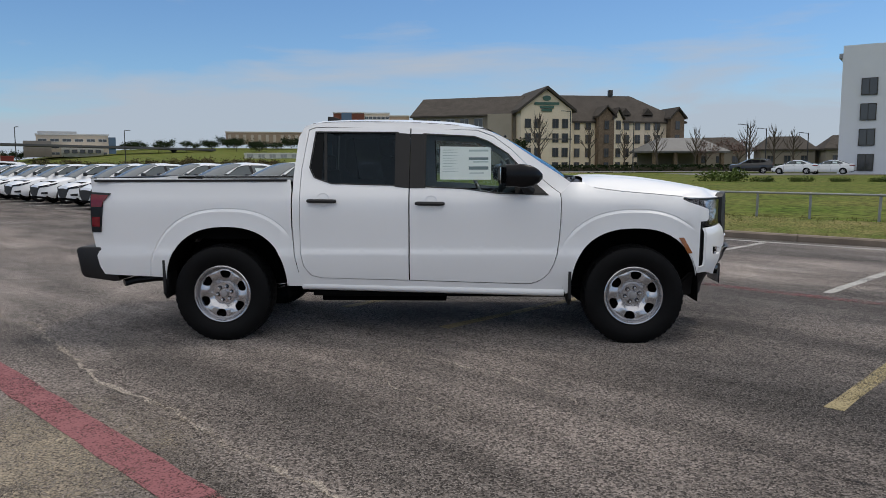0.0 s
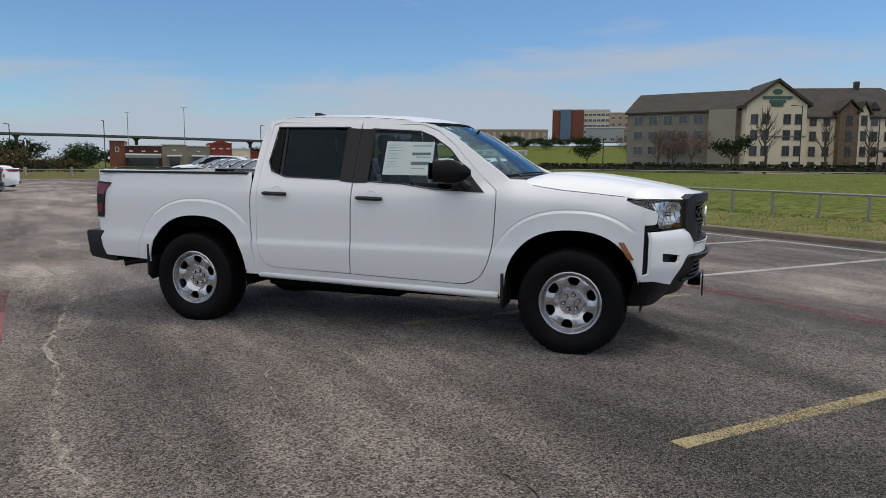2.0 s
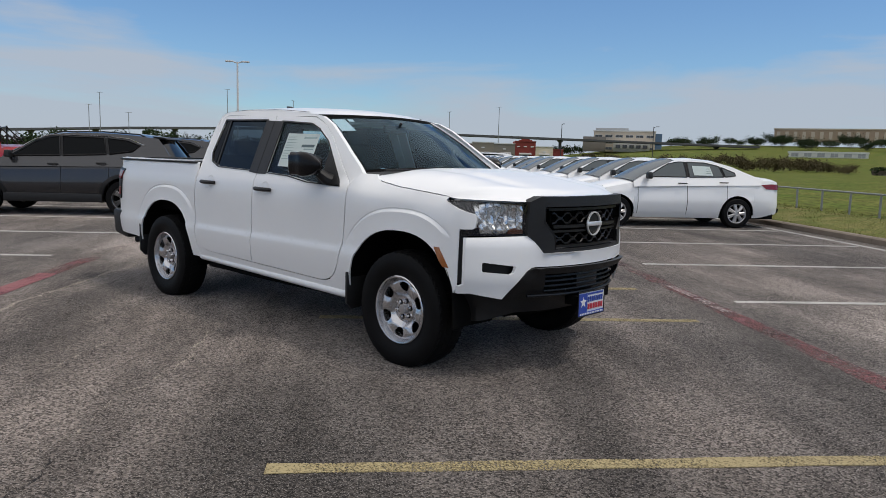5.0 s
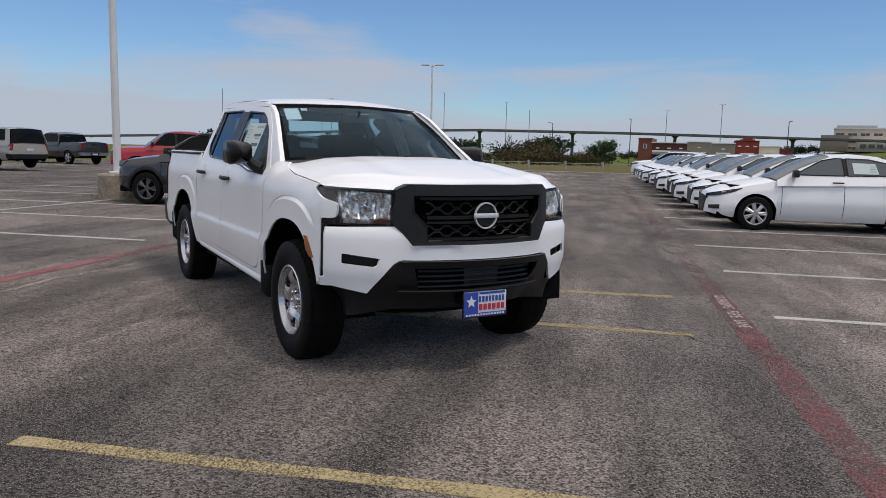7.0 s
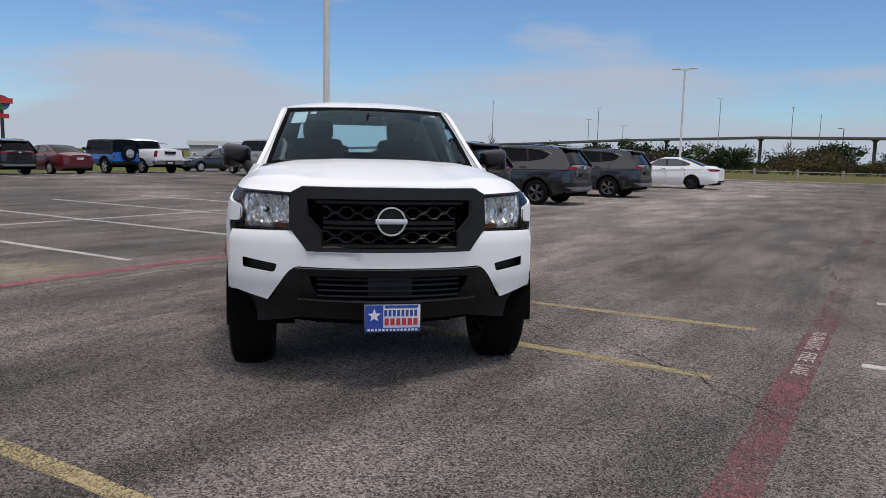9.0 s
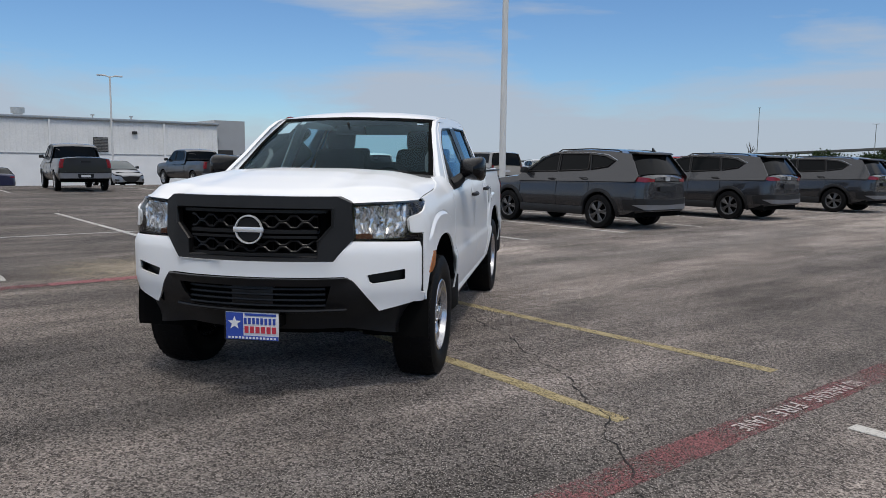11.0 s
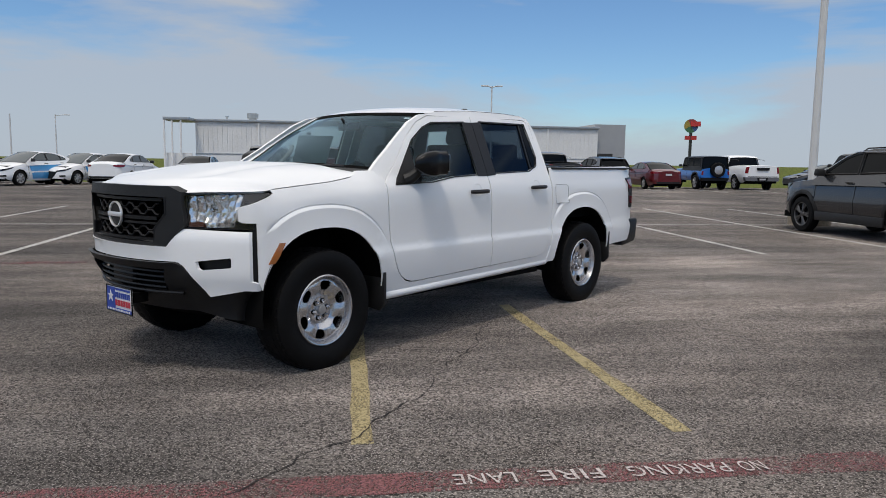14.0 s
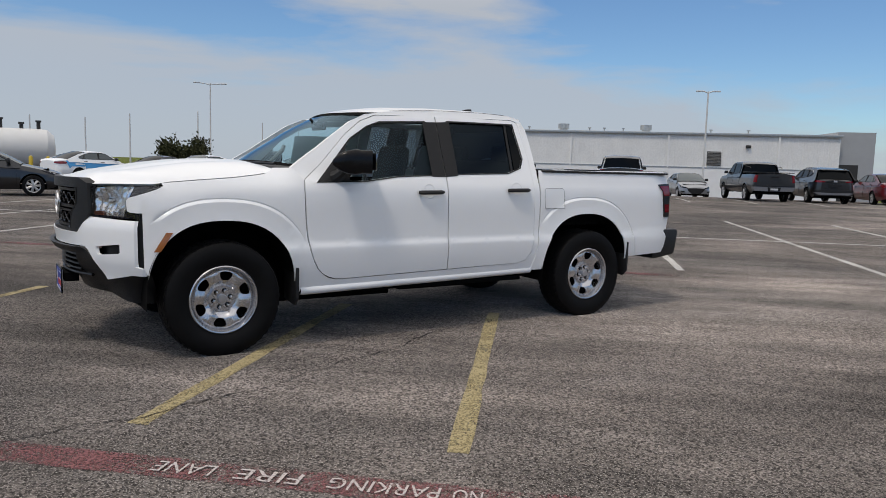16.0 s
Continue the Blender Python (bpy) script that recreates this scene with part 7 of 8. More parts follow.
# service building
WALL = mat("white_metal_siding", (0.80, 0.80, 0.785), 0.5, var=0.10, scale=0.6, fine=0.05, fine_scale=6)
WALL_LOW = mat("white_block_wall", (0.84, 0.84, 0.83), 0.7, var=0.08, scale=0.8)
WALL_GREY = mat("grey_metal_wall", (0.36, 0.37, 0.38), 0.5, var=0.08, scale=0.8)
VENT = mat("roof_vent_metal", (0.45, 0.46, 0.46), 0.4, metal=0.7, var=0.15, scale=5)


def service_building():
    b = thing("service_building", "long low white metal service building with roof vents", "building")
    b.matrix_world = lot(-70.5, 0, -1.4)
    v0, v1, h = -14.2, 27.0, 6.4
    part("wall", Build().box((-9, (v0 + v1) / 2, h / 2), (18, v1 - v0, h)), WALL, b, smooth=False)
    part("wall_base", Build().box((0.05, (v0 + v1) / 2, 1.57), (0.12, v1 - v0 + 0.02, 3.14)), WALL_LOW, b, "smooth white lower wall", smooth=False)
    part("wall_ledge", Build().box((0.08, (v0 + v1) / 2, 3.18), (0.16, v1 - v0 + 0.02, 0.08)), VENT, b, smooth=False)
    y = v0 + 0.25
    while y < v1:
        part("siding_rib", Build().box((0.025, y, 4.75), (0.05, 0.07, 3.05)), WALL, b, smooth=False)
        y += 0.46
    part("cornice", Build().box((0.06, (v0 + v1) / 2, h + 0.03), (0.36, v1 - v0 + 0.4, 0.26)), VENT, b, bevel=0.03)
    for y in (-8.1, 1.78, 11.25, 21.55):
        part("downpipe", Build().box((0.12, y, h / 2 + 0.5), (0.14, 0.16, h - 1.0)), WALL_LOW, b, smooth=False)
    for y in (-9.0, 0.95, 9.3):
        part("roof_vent", Build().lathe([(0.42, 0.0), (0.42, 0.45), (0.58, 0.45), (0.58, 0.95), (0.50, 0.95), (0.0, 1.0)], 16, Matrix.Translation((-3, y, h)) @ Matrix.Rotation(radians(90), 4, "X")), VENT, b, "round metal roof vent")
    for y in (-11.5, -2.6, 3.6, 5.1, 7.0, 15.6, 19.2):
        part("roof_pipe", Build().tube([(-2.5, y, h), (-2.5, y, h + 0.55)], 0.07, 8).box((-2.5, y, h + 0.55), (0.3, 0.3, 0.12)), VENT, b)
    lo = part("louvre", Build().box((0.07, 15.6, 4.08), (0.10, 1.3, 1.36)), POLE_DARK, b, "dark wall louvre")
    for i in range(9):
        part("louvre_slat", Build().box((0.13, 15.6, 3.52 + 0.14 * i), (0.05, 1.22, 0.07), Matrix.Rotation(0.5, 4, "Y")), VENT, lo, smooth=False)
    for y, z in ((18.7, 5.3), (-3.2, 5.3)):
        part("wall_lamp", Build().box((0.16, y, z), (0.22, 0.46, 0.26)), POLE_DARK, b, bevel=0.03)
    part("side_block", Build().box((-8.5, (v1 + 30.4) / 2, 3.45), (15.5, 30.4 - v1, 6.9)), WALL_GREY, b, "grey flat-roofed side block", smooth=False)
    part("roller_door", Build().box((-0.70, 28.0, 1.9), (0.12, 2.0, 3.8)), POLE_DARK, b, smooth=False)
    part("canopy", Build().box((0.6, v0 - 1.2, 6.4), (5.0, 2.4, 0.3)), VENT, b, "open steel canopy", bevel=0.02)
    for y in (v0 - 2.3, v0 - 1.6, v0 - 0.8):
        part("canopy_post", Build().tube([(3.0, y, 0.0), (3.0, y, 6.3)], 0.09, 8), WALL_LOW, b)
    part("canopy_wall", Build().box((2.5, v0 - 1.2, 1.6), (0.2, 2.6, 3.2)), WALL_LOW, b, smooth=False)
    return b


service_building()

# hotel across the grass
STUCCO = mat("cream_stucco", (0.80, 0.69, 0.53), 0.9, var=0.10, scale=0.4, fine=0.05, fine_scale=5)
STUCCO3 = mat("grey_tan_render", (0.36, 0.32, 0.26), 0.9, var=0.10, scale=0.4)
# plain tan elsewhere; on the hotel wing this dark tone paints in shade
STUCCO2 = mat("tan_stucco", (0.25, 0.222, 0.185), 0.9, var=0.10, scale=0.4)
STONE = mat("brown_stone", (0.22, 0.16, 0.11), 0.9, var=0.4, scale=1.6, fine=0.3, fine_scale=7)
SHINGLE = mat("grey_brown_shingles", (0.085, 0.075, 0.066), 0.9, var=0.30, scale=0.7, fine=0.25, fine_scale=6, spec=0.15)
PANE = mat("hotel_window_glass", (0.03, 0.035, 0.04), 0.08, coat=1.0)
PANE_BLUE = mat("blue_window_glass", (0.05, 0.11, 0.19), 0.08, coat=1.0)
FRAME = mat("window_frame_brown", (0.10, 0.08, 0.06), 0.6, var=0.1, scale=5)
TRIM_WHITE = mat("white_trim", (0.66, 0.66, 0.64), 0.6, var=0.05, scale=3)
BRICK = mat("red_brick", (0.22, 0.075, 0.048), 0.9, var=0.25, scale=0.8, fine=0.2, fine_scale=9)
TAN_BRICK = mat("tan_brick", (0.42, 0.31, 0.22), 0.9, var=0.2, scale=0.5, fine=0.15, fine_scale=8)
PALE_STONE = mat("pale_cladding", (0.58, 0.50, 0.40), 0.85, var=0.1, scale=0.5)
SIGN_GREEN = mat("sign_green", (0.05, 0.13, 0.10), 0.5, var=0.1, scale=4)


def window_at(parent, m, w, h, pane=PANE, frame_mat=FRAME):
    """A window let into a wall that faces -y of the pose m."""
    win = part("window", Build().box((0, -0.02, 0), (w + 0.16, 0.16, h + 0.16)), frame_mat, parent, smooth=False)
    win.matrix_local = m
    p = part("pane", Build().box((-w / 4 - 0.015, -0.09, 0), (w / 2 - 0.04, 0.06, h)).box((w / 4 + 0.015, -0.09, 0), (w / 2 - 0.04, 0.06, h)), pane, win, smooth=False)
    return win


def gable_roof(x0, x1, y0, y1, ze, zr, over=0.5, hip0=0.0, hip1=0.0):
    """A ridge roof along x, with hipped ends where given."""
    ym = (y0 + y1) / 2
    vs = [(x0 - over, y0 - over, ze), (x1 + over, y0 - over, ze), (x1 + over, y1 + over, ze), (x0 - over, y1 + over, ze), (x0 - over + hip0, ym, zr), (x1 + over - hip1, ym, zr)]
    vs += [(x, y, z - 0.3) for x, y, z in vs[:4]]
    return Build().add(vs, [(0, 1, 5, 4), (2, 3, 4, 5), (1, 2, 5), (3, 0, 4), (6, 7, 1, 0), (7, 8, 2, 1), (8, 9, 3, 2), (9, 6, 0, 3), (9, 8, 7, 6)])


GREY_FRAME = mat("grey_window_frame", (0.33, 0.33, 0.32), 0.6, var=0.1, scale=5)


def hotel():
    h = thing("hotel", "four-storey cream hotel with grey-brown gabled roofs and a round-cornered sign", "hotel")
    h.matrix_world = pose(6.6, 129.4, -0.5, 0, 0, 13)
    # tall gabled bay
    part("wall", Build().prism([(0.9, 0), (10.5, 0), (10.5, 11.7), (5.7, 15.3), (0.9, 11.7)], lambda p, q, d: (p, d, q), 0, 15), STUCCO, h, smooth=False)
    g = Build().prism([(0.2, 11.25), (5.7, 15.45), (11.2, 11.25), (11.2, 11.75), (5.7, 15.95), (0.2, 11.75)], lambda p, q, d: (p, d, q), -0.7, 15)
    part("roof", g, SHINGLE, h, smooth=False)
    for i in range(4):
        for x in (2.2, 4.0, 7.4, 9.2):
            window_at(h, pose(x, -0.02, 1.5 + 2.6 * i), 1.0, 1.5)
    part("band", Build().box((5.7, -0.06, 6.5), (9.62, 0.16, 0.22)), STUCCO2, h, smooth=False)
    sign = part("sign_emblem", Build().lathe([(0.0, -0.1), (0.75, -0.1), (0.8, 0.0)], 20, Matrix.Translation((5.7, -0.1, 13.8)) @ Matrix.Scale(0.6, 4, (0, 0, 1))), SIGN_GREEN, h, "plain oval sign shape")
    for w, z in ((4.6, 12.85), (2.6, 12.2), (1.9, 11.65)):
        part("sign_bar", Build().box((5.7, -0.12, z), (w, 0.16, 0.45)), SIGN_GREEN, h, smooth=False)
    # long front range
    part("wall", Build().box((22.5, 9.0, 5.0), (23.0, 12, 10.0)), STUCCO, h, smooth=False)
    part("roof", gable_roof(9, 34, 3, 15, 9.9, 15.2, hip1=9), SHINGLE, h, smooth=False)
    for x0, x1, m, e in ((16.2, 19.2, STONE, 10.6), (19.2, 20.8, STUCCO, 10.2), (30.5, 33.2, STONE, 10.4)):
        part("bay", Build().prism([(x0, 0), (x1, 0), (x1, e), ((x0 + x1) / 2, e + 1.6), (x0, e)], lambda p, q, d: (p, d, q), 1.2, 4), m, h, smooth=False)
        part("roof", Build().prism([(x0 - 0.4, e - 0.1), ((x0 + x1) / 2, e + 1.85), (x1 + 0.4, e - 0.1), (x1 + 0.4, e + 0.25), ((x0 + x1) / 2, e + 2.2), (x0 - 0.4, e + 0.25)], lambda p, q, d: (p, d, q), 0.7, 8), SHINGLE, h, smooth=False)
    for x in (22.5, 27.0):
        part("dormer", Build().prism([(x - 1.1, 11.2), (x + 1.1, 11.2), (x, 12.5)], lambda p, q, d: (p, d, q), 3.6, 8), SHINGLE, h, smooth=False)
    for i in range(4):
        for x in (12.6, 14.8, 22.4, 24.6, 26.6, 28.6):
            window_at(h, pose(x, 2.98, 1.5 + 2.55 * i), 0.9, 1.5)
        for x in (17.7, 20.0, 31.8):
            window_at(h, pose(x, 1.18, 1.5 + 2.55 * i), 0.8, 1.5)
    part("chimney", Build().box((21.5, 9, 15.3), (0.8, 0.8, 2.0)), POLE_DARK, h, bevel=0.05)
    # entrance canopy
    part("porch_roof", gable_roof(22, 36, -9, -1.0, 4.2, 6.6, hip0=3.5, hip1=3.5), mat("pale_metal_roof", (0.15, 0.15, 0.148), 0.6, var=0.15, scale=0.8), h, "pale hipped porch roof", smooth=False)
    for x in (22.6, 26.5, 31.0, 35.4):
        part("porch_post", Build().box((x, -8.6, 2.1), (0.6, 0.6, 4.2)), STONE, h, smooth=False)
    part("porch_wall", Build().box((29, -0.8, 2.0), (12, 0.3, 4.0)), STUCCO2, h, smooth=False)
    # wing that runs back; its darker tan carries the wall's shade in the colour
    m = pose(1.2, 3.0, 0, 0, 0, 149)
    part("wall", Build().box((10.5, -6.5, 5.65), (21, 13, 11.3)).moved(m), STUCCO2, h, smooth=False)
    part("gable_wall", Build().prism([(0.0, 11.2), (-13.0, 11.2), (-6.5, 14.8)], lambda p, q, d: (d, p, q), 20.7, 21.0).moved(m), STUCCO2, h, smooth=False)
    part("roof", gable_roof(1.0, 20.9, -13, 0, 11.2, 15.0).moved(m), SHINGLE, h, smooth=False)
    part("bay", Build().box((3.2, 0.5, 5.6), (4.6, 1.2, 11.2)).moved(m), STUCCO3, h, smooth=False)
    for i in range(4):
        for k in range(5):
            window_at(h, m @ pose(7.6 + 2.8 * k, 0.02, 1.5 + 2.75 * i, 0, 0, 180), 1.6, 1.4, PANE, GREY_FRAME)
    return h


hotel()


def block(name, label, category, x, y, turn, w, d, h, z, wall_mat, rows, cols, ww, wh, pane=PANE, top=None, frame_mat=TRIM_WHITE, base=0.8):
    """A flat-roofed building with its windows."""
    b = thing(name, label, category, pose(x, y, z, 0, 0, turn))
    part("wall", Build().box((w / 2, d / 2, h / 2), (w, d, h)), wall_mat, b, smooth=False)
    part("parapet", Build().box((w / 2, d / 2, h + 0.15), (w + 0.5, d + 0.5, 0.5)), top or TRIM_WHITE, b, smooth=False)
    for i in range(rows):
        for k in range(cols):
            window_at(b, pose(w * (k + 0.5) / cols, -0.02, base + wh / 2 + (h - base) * i / rows), ww, wh, pane, frame_mat)
    return b


# white render with the blue of its shaded face mixed into the colour
RENDER_SHADED = mat("white_render", (0.66, 0.69, 0.75), 0.8, var=0.06, scale=0.3)
wh = block("hotel", "white new four-storey hotel with black-framed windows", "hotel", 39.0, 76.4, -31, 24, 16, 12.4, -0.1, RENDER_SHADED, 4, 6, 1.7, 1.8, PANE, frame_mat=POLE_DARK)
part("cornice", Build().box((12, 8, 12.8), (25, 17, 0.5)), mat("grey_trim", (0.30, 0.31, 0.33), 0.7, var=0.1, scale=1), wh, smooth=False)
part("corner_tower", Build().box((3.2, -0.3, 6.9), (6.6, 1.0, 13.8)), RENDER_SHADED, wh, smooth=False)
for i in range(4):
    window_at(wh, pose(2.5, -0.82, 1.6 + 2.62 * i), 1.35, 1.6, PANE, POLE_DARK)

off = block("office_building", "pale office block with rows of ribbon windows", "office building", -160.7, 257.7, 29.7, 24, 18, 8.1, 4.8, PALE_STONE, 3, 6, 2.8, 0.9, PANE)
part("annexe", Build().box((0.4, 6.5, 2.9), (9.0, 16, 5.8)), mat("grey_brown_panels", (0.27, 0.24, 0.21), 0.85, var=0.12, scale=0.6), off, smooth=False)
part("penthouse", Build().box((7, 10, 8.6), (13, 10, 1.9)), WALL_GREY, off, smooth=False)
part("glass_corner", Build().box((25.3, 6, 3.7), (2.6, 10, 7.4)), PANE_BLUE, off, smooth=False)
part("forecourt_wall", Build().box((15, -2.2, 1.9), (14, 4.0, 3.8)), TRIM_WHITE, off, smooth=False)
for k in range(5):
    window_at(off, pose(9.8 + 2.6 * k, -4.25, 2.0), 1.6, 1.1, PANE)
block("school_building", "long low tan and brown brick building on the hill", "school", -110.7, 315.3, 16, 44.8, 16, 4.8, 11.0, TAN_BRICK, 1, 14, 1.1, 3.0, PALE_STONE, PALE_STONE, PALE_STONE, 0.8)
hosp = block("hospital_building", "tall pale medical building with red brick wings", "hospital", -66.8, 333.0, 6, 14, 16, 13.6, 11.4, BRICK, 4, 1, 0.1, 0.1, PANE_BLUE)
part("glass_strip", Build().box((6.0, -0.3, 7.0), (4.6, 0.8, 13.4)), PANE_BLUE, hosp, "blue glass stair tower", smooth=False)
block("hospital_building", "pale six-storey medical block beside the brick tower", "hospital", -52.8, 334.5, 6, 11.2, 16, 13.4, 11.4, PALE_STONE, 5, 6, 1.5, 1.1, PANE)
block("hospital_building", "red brick medical wing", "hospital", -41.6, 335.8, 6, 9, 16, 12.2, 11.4, TAN_BRICK, 4, 3, 1.4, 1.1, PANE)
block("hospital_building", "low grey medical annexe on the hill", "hospital", -49.5, 320, 8, 16, 10, 6.2, 10.2, WALL_GREY, 1, 5, 1.6, 1.0, PANE)
GREEN_METAL = mat("pale_green_metal", (0.36, 0.42, 0.38), 0.55, var=0.15, scale=0.8)
block("container", "pale green-grey metal container past the far row", "container", -84.4, -15.1, 97, 3.2, 2.6, 3.0, -1.0, WALL_GREY, 1, 2, 1.0, 1.2, WALL)
block("container", "wide pale green-grey metal container past the far row", "container", -84.9, -11.5, 97, 3.6, 2.6, 3.0, -1.0, GREEN_METAL, 1, 3, 0.9, 1.4, GREEN_METAL)
block("shed", "long low white field pavilion on the grass slope", "shed", -77.5, 236.8, 16.4, 21.6, 5, 2.0, 3.2, TRIM_WHITE, 1, 6, 2.0, 1.2, WALL_GREY)

# shops by the road
AWNING = mat("grey_awning", (0.40, 0.40, 0.39), 0.7, var=0.1, scale=2)
BRICK_DARK = mat("dark_red_cladding", (0.085, 0.024, 0.022), 0.8, var=0.2, scale=1)
BRICK_RED = mat("bright_red_brick", (0.27, 0.045, 0.035), 0.85, var=0.2, scale=1, fine=0.15, fine_scale=9)
GREY_STUCCO = mat("grey_tan_stucco", (0.27, 0.235, 0.19), 0.85, var=0.1, scale=0.6)
shops = thing("shop_row", "row of low brick and tan shops with flat fronts", "shops", pose(-111.6, 113.2, 0.0, 0, 0, 40.4) @ Matrix.Scale(1.12, 4))
for x0, x1, hh, m in ((0, 2.5, 4.5, BRICK), (2.5, 8.8, 3.75, BRICK_DARK), (8.8, 13.1, 4.0, GREY_STUCCO), (13.1, 17.2, 3.8, STUCCO2), (17.2, 21.2, 4.35, BRICK_RED), (21.2, 24.6, 3.4, STUCCO), (24.6, 26.6, 2.9, BRICK_RED)):
    xm, w = (x0 + x1) / 2, x1 - x0
    part("shop_front", Build().box((xm, 6, hh / 2), (w - 0.02, 12, hh)), m, shops, smooth=False)
    part("cornice", Build().box((xm, 6, hh + 0.06), (w + 0.12, 12.3, 0.16)), m if m in (BRICK, BRICK_RED) else TRIM_WHITE, shops, smooth=False)
    if w > 3:
        part("shop_window", Build().box((xm, -0.05, 0.9), (w * (0.8 if m is BRICK_DARK else 0.4), 0.2, 1.7)), PANE, shops, smooth=False)
        part("awning", Build().box((xm, -0.5, 2.0), (w * (0.96 if m is BRICK_DARK else 0.6), 1.1, 0.5 if m is BRICK_DARK else 0.14), Matrix.Rotation(0.25, 4, "X")), AWNING, shops, smooth=False)
        for k in range(3 if m in (BRICK_DARK, BRICK_RED) else 1):
            n = 3 if m in (BRICK_DARK, BRICK_RED) else 1
            part("sign_bar", Build().box((x0 + w * (k + 0.5) / n, -0.08, hh - 0.95), (0.62, 0.2, 0.22)), TRIM_WHITE, shops, smooth=False)
window_at(shops, pose(1.25, -0.02, 3.1), 0.5, 0.7, PANE, TRIM_WHITE)
for k in range(3):
    part("stepped_gable", Build().box((19.2, 0.4, 4.35 + 0.22 * k), (3.4 - 0.9 * k, 0.8, 0.24)), BRICK_RED, shops, smooth=False)

# motorway bridge
# concrete darkened in its colour, as the side in view lies in shade
DECK_SHADED = mat("bridge_concrete", (0.11, 0.11, 0.115), 0.9, var=0.2, scale=0.08)
bridge = thing("motorway_bridge", "long concrete motorway bridge on round piers far away", "bridge")
pts = [(-330, -60, 1.0), (-318, 0, 2.6), (-300, 50, 4.6), (-281, 87, 6.4), (-268, 115, 8.0), (-247, 160, 9.7), (-213, 203, 9.6), (-166, 242, 8.6), (-90, 285, 6.8)]
fine = []
for i in range(len(pts) - 1):
    for k in range(6):
        fine.append(tuple(np.array(pts[i]) * (1 - k / 6) + np.array(pts[i + 1]) * k / 6))
vs, fs = [], []
prof = [(-5, 0.4), (5, 0.4), (5, 1.15), (4.6, 1.15), (4.6, 0.7), (-4.6, 0.7), (-4.6, 1.15), (-5, 1.15)]
for i, p in enumerate(fine):
    a, c = fine[max(0, i - 1)], fine[min(len(fine) - 1, i + 1)]
    d = Vector((c[0] - a[0], c[1] - a[1])).normalized()
    for o, z in prof:
        vs.append((p[0] - d.y * o, p[1] + d.x * o, p[2] + z - 0.4))
m = len(prof)
fs = [(i * m + k, i * m + (k + 1) % m, (i + 1) * m + (k + 1) % m, (i + 1) * m + k) for i in range(len(fine) - 1) for k in range(m)]
part("deck", Build().add(vs, fs), DECK_SHADED, bridge, smooth=False)
for i in range(2, len(fine), 4):
    x, y, z = fine[i]
    part("pier", Build().tube([(x, y, -1), (x, y, z - 0.9), (x, y, z + 0.02)], [0.6, 0.6, 1.5], 10), DECK_SHADED, bridge)

for t, (x, y, h, kind) in enumerate([(-246.5, 58.8, 20.5, 0), (-236, 92.8, 18.8, 0), (-237.5, 90.0, 15.0, 0), (-219.4, 127.5, 21.8, 0), (-208, 145.6, 19, 0), (-203.3, 152.0, 16.6, 0), (-173.5, 186, 17, 0), (-160.2, 196.7, 19, 0), (-233, 100.5, 13, 0),
                                    (-104.2, 84.3, 7.6, 1), (-95.0, 94.8, 8.5, 1), (-74.7, 111.0, 8.3, 1), (-60, 118, 8, 1)]):
    lamp_post(x, y, h, 0.13 if kind == 0 else 0.09, POLE_DARK if kind else GALV, arms=2 if kind == 0 else 1, z=-0.6, turn=30 * t, label="tall grey motorway lamp mast" if kind == 0 else "dark street lamp by the road", head=0.5)
for x, y, h in ((-2.9, 105.8, 5.8), (13.5, 105.4, 9.0), (22.4, 103.6, 7.4), (37.0, 99.2, 6.6), (39.3, 98.4, 6.0), (44.1, 96.5, 5.3), (-12.6, 104.9, 4.6)):
    lamp_post(x, y, h, 0.09, POLE_DARK, arms=1, z=0.2, turn=200, label="dark street lamp beside the hotel road", head=1.0)
for x, y, h, na in ((-14.84, -62.0, 8.3, 2), (-7.2, -83.7, 5.8, 0), (-11.6, -83.1, 6.4, 0), (-25.6, -80.2, 6.0, 0), (-29.5, -78.7, 6.1, 1), (-2.0, -84.5, 5.8, 0), (-18.7, -82.1, 7.0, 0)):
    lamp_post(x, y, h, 0.08 if na else 0.10, POLE_WHITE, arms=na, z=-0.4, turn=170, label="white lamp post of the next car park")

# low posts and cable along the verge
cable = thing("cable_fence", "low pale posts with a cable along the dry verge", "fence")
for k in range(22):
    u = -56 + 3.1 * k
    p = lot(u, 58).translation
    z = max(rise(u), land(u, 58)) + 0.09
    part("post", Build().box((p.x, p.y, z + 0.3), (0.16, 0.16, 0.8)), CONCRETE, cable, smooth=False)
q0, q1 = lot(-56, 58).translation, lot(9.1, 58).translation
part("cable", Build().tube([(q0.x + (q1.x - q0.x) * i / 20, q0.y + (q1.y - q0.y) * i / 20, max(rise(-56 + 3.255 * i), land(-56 + 3.255 * i, 58)) + 0.6) for i in range(21)], 0.03, 6), GALV, cable)

# sign on a pole past the cars
sign = thing("pole_sign", "round multicoloured pole sign with a red bar beneath", "sign", pose(-189.8, -75.2, -1.9, 0, 0, 115) @ Matrix.Scale(2.50, 4))
part("pole", Build().tube([(0, 0, 0), (0, 0, 5.2)], 0.16, 8), POLE_DARK, sign)
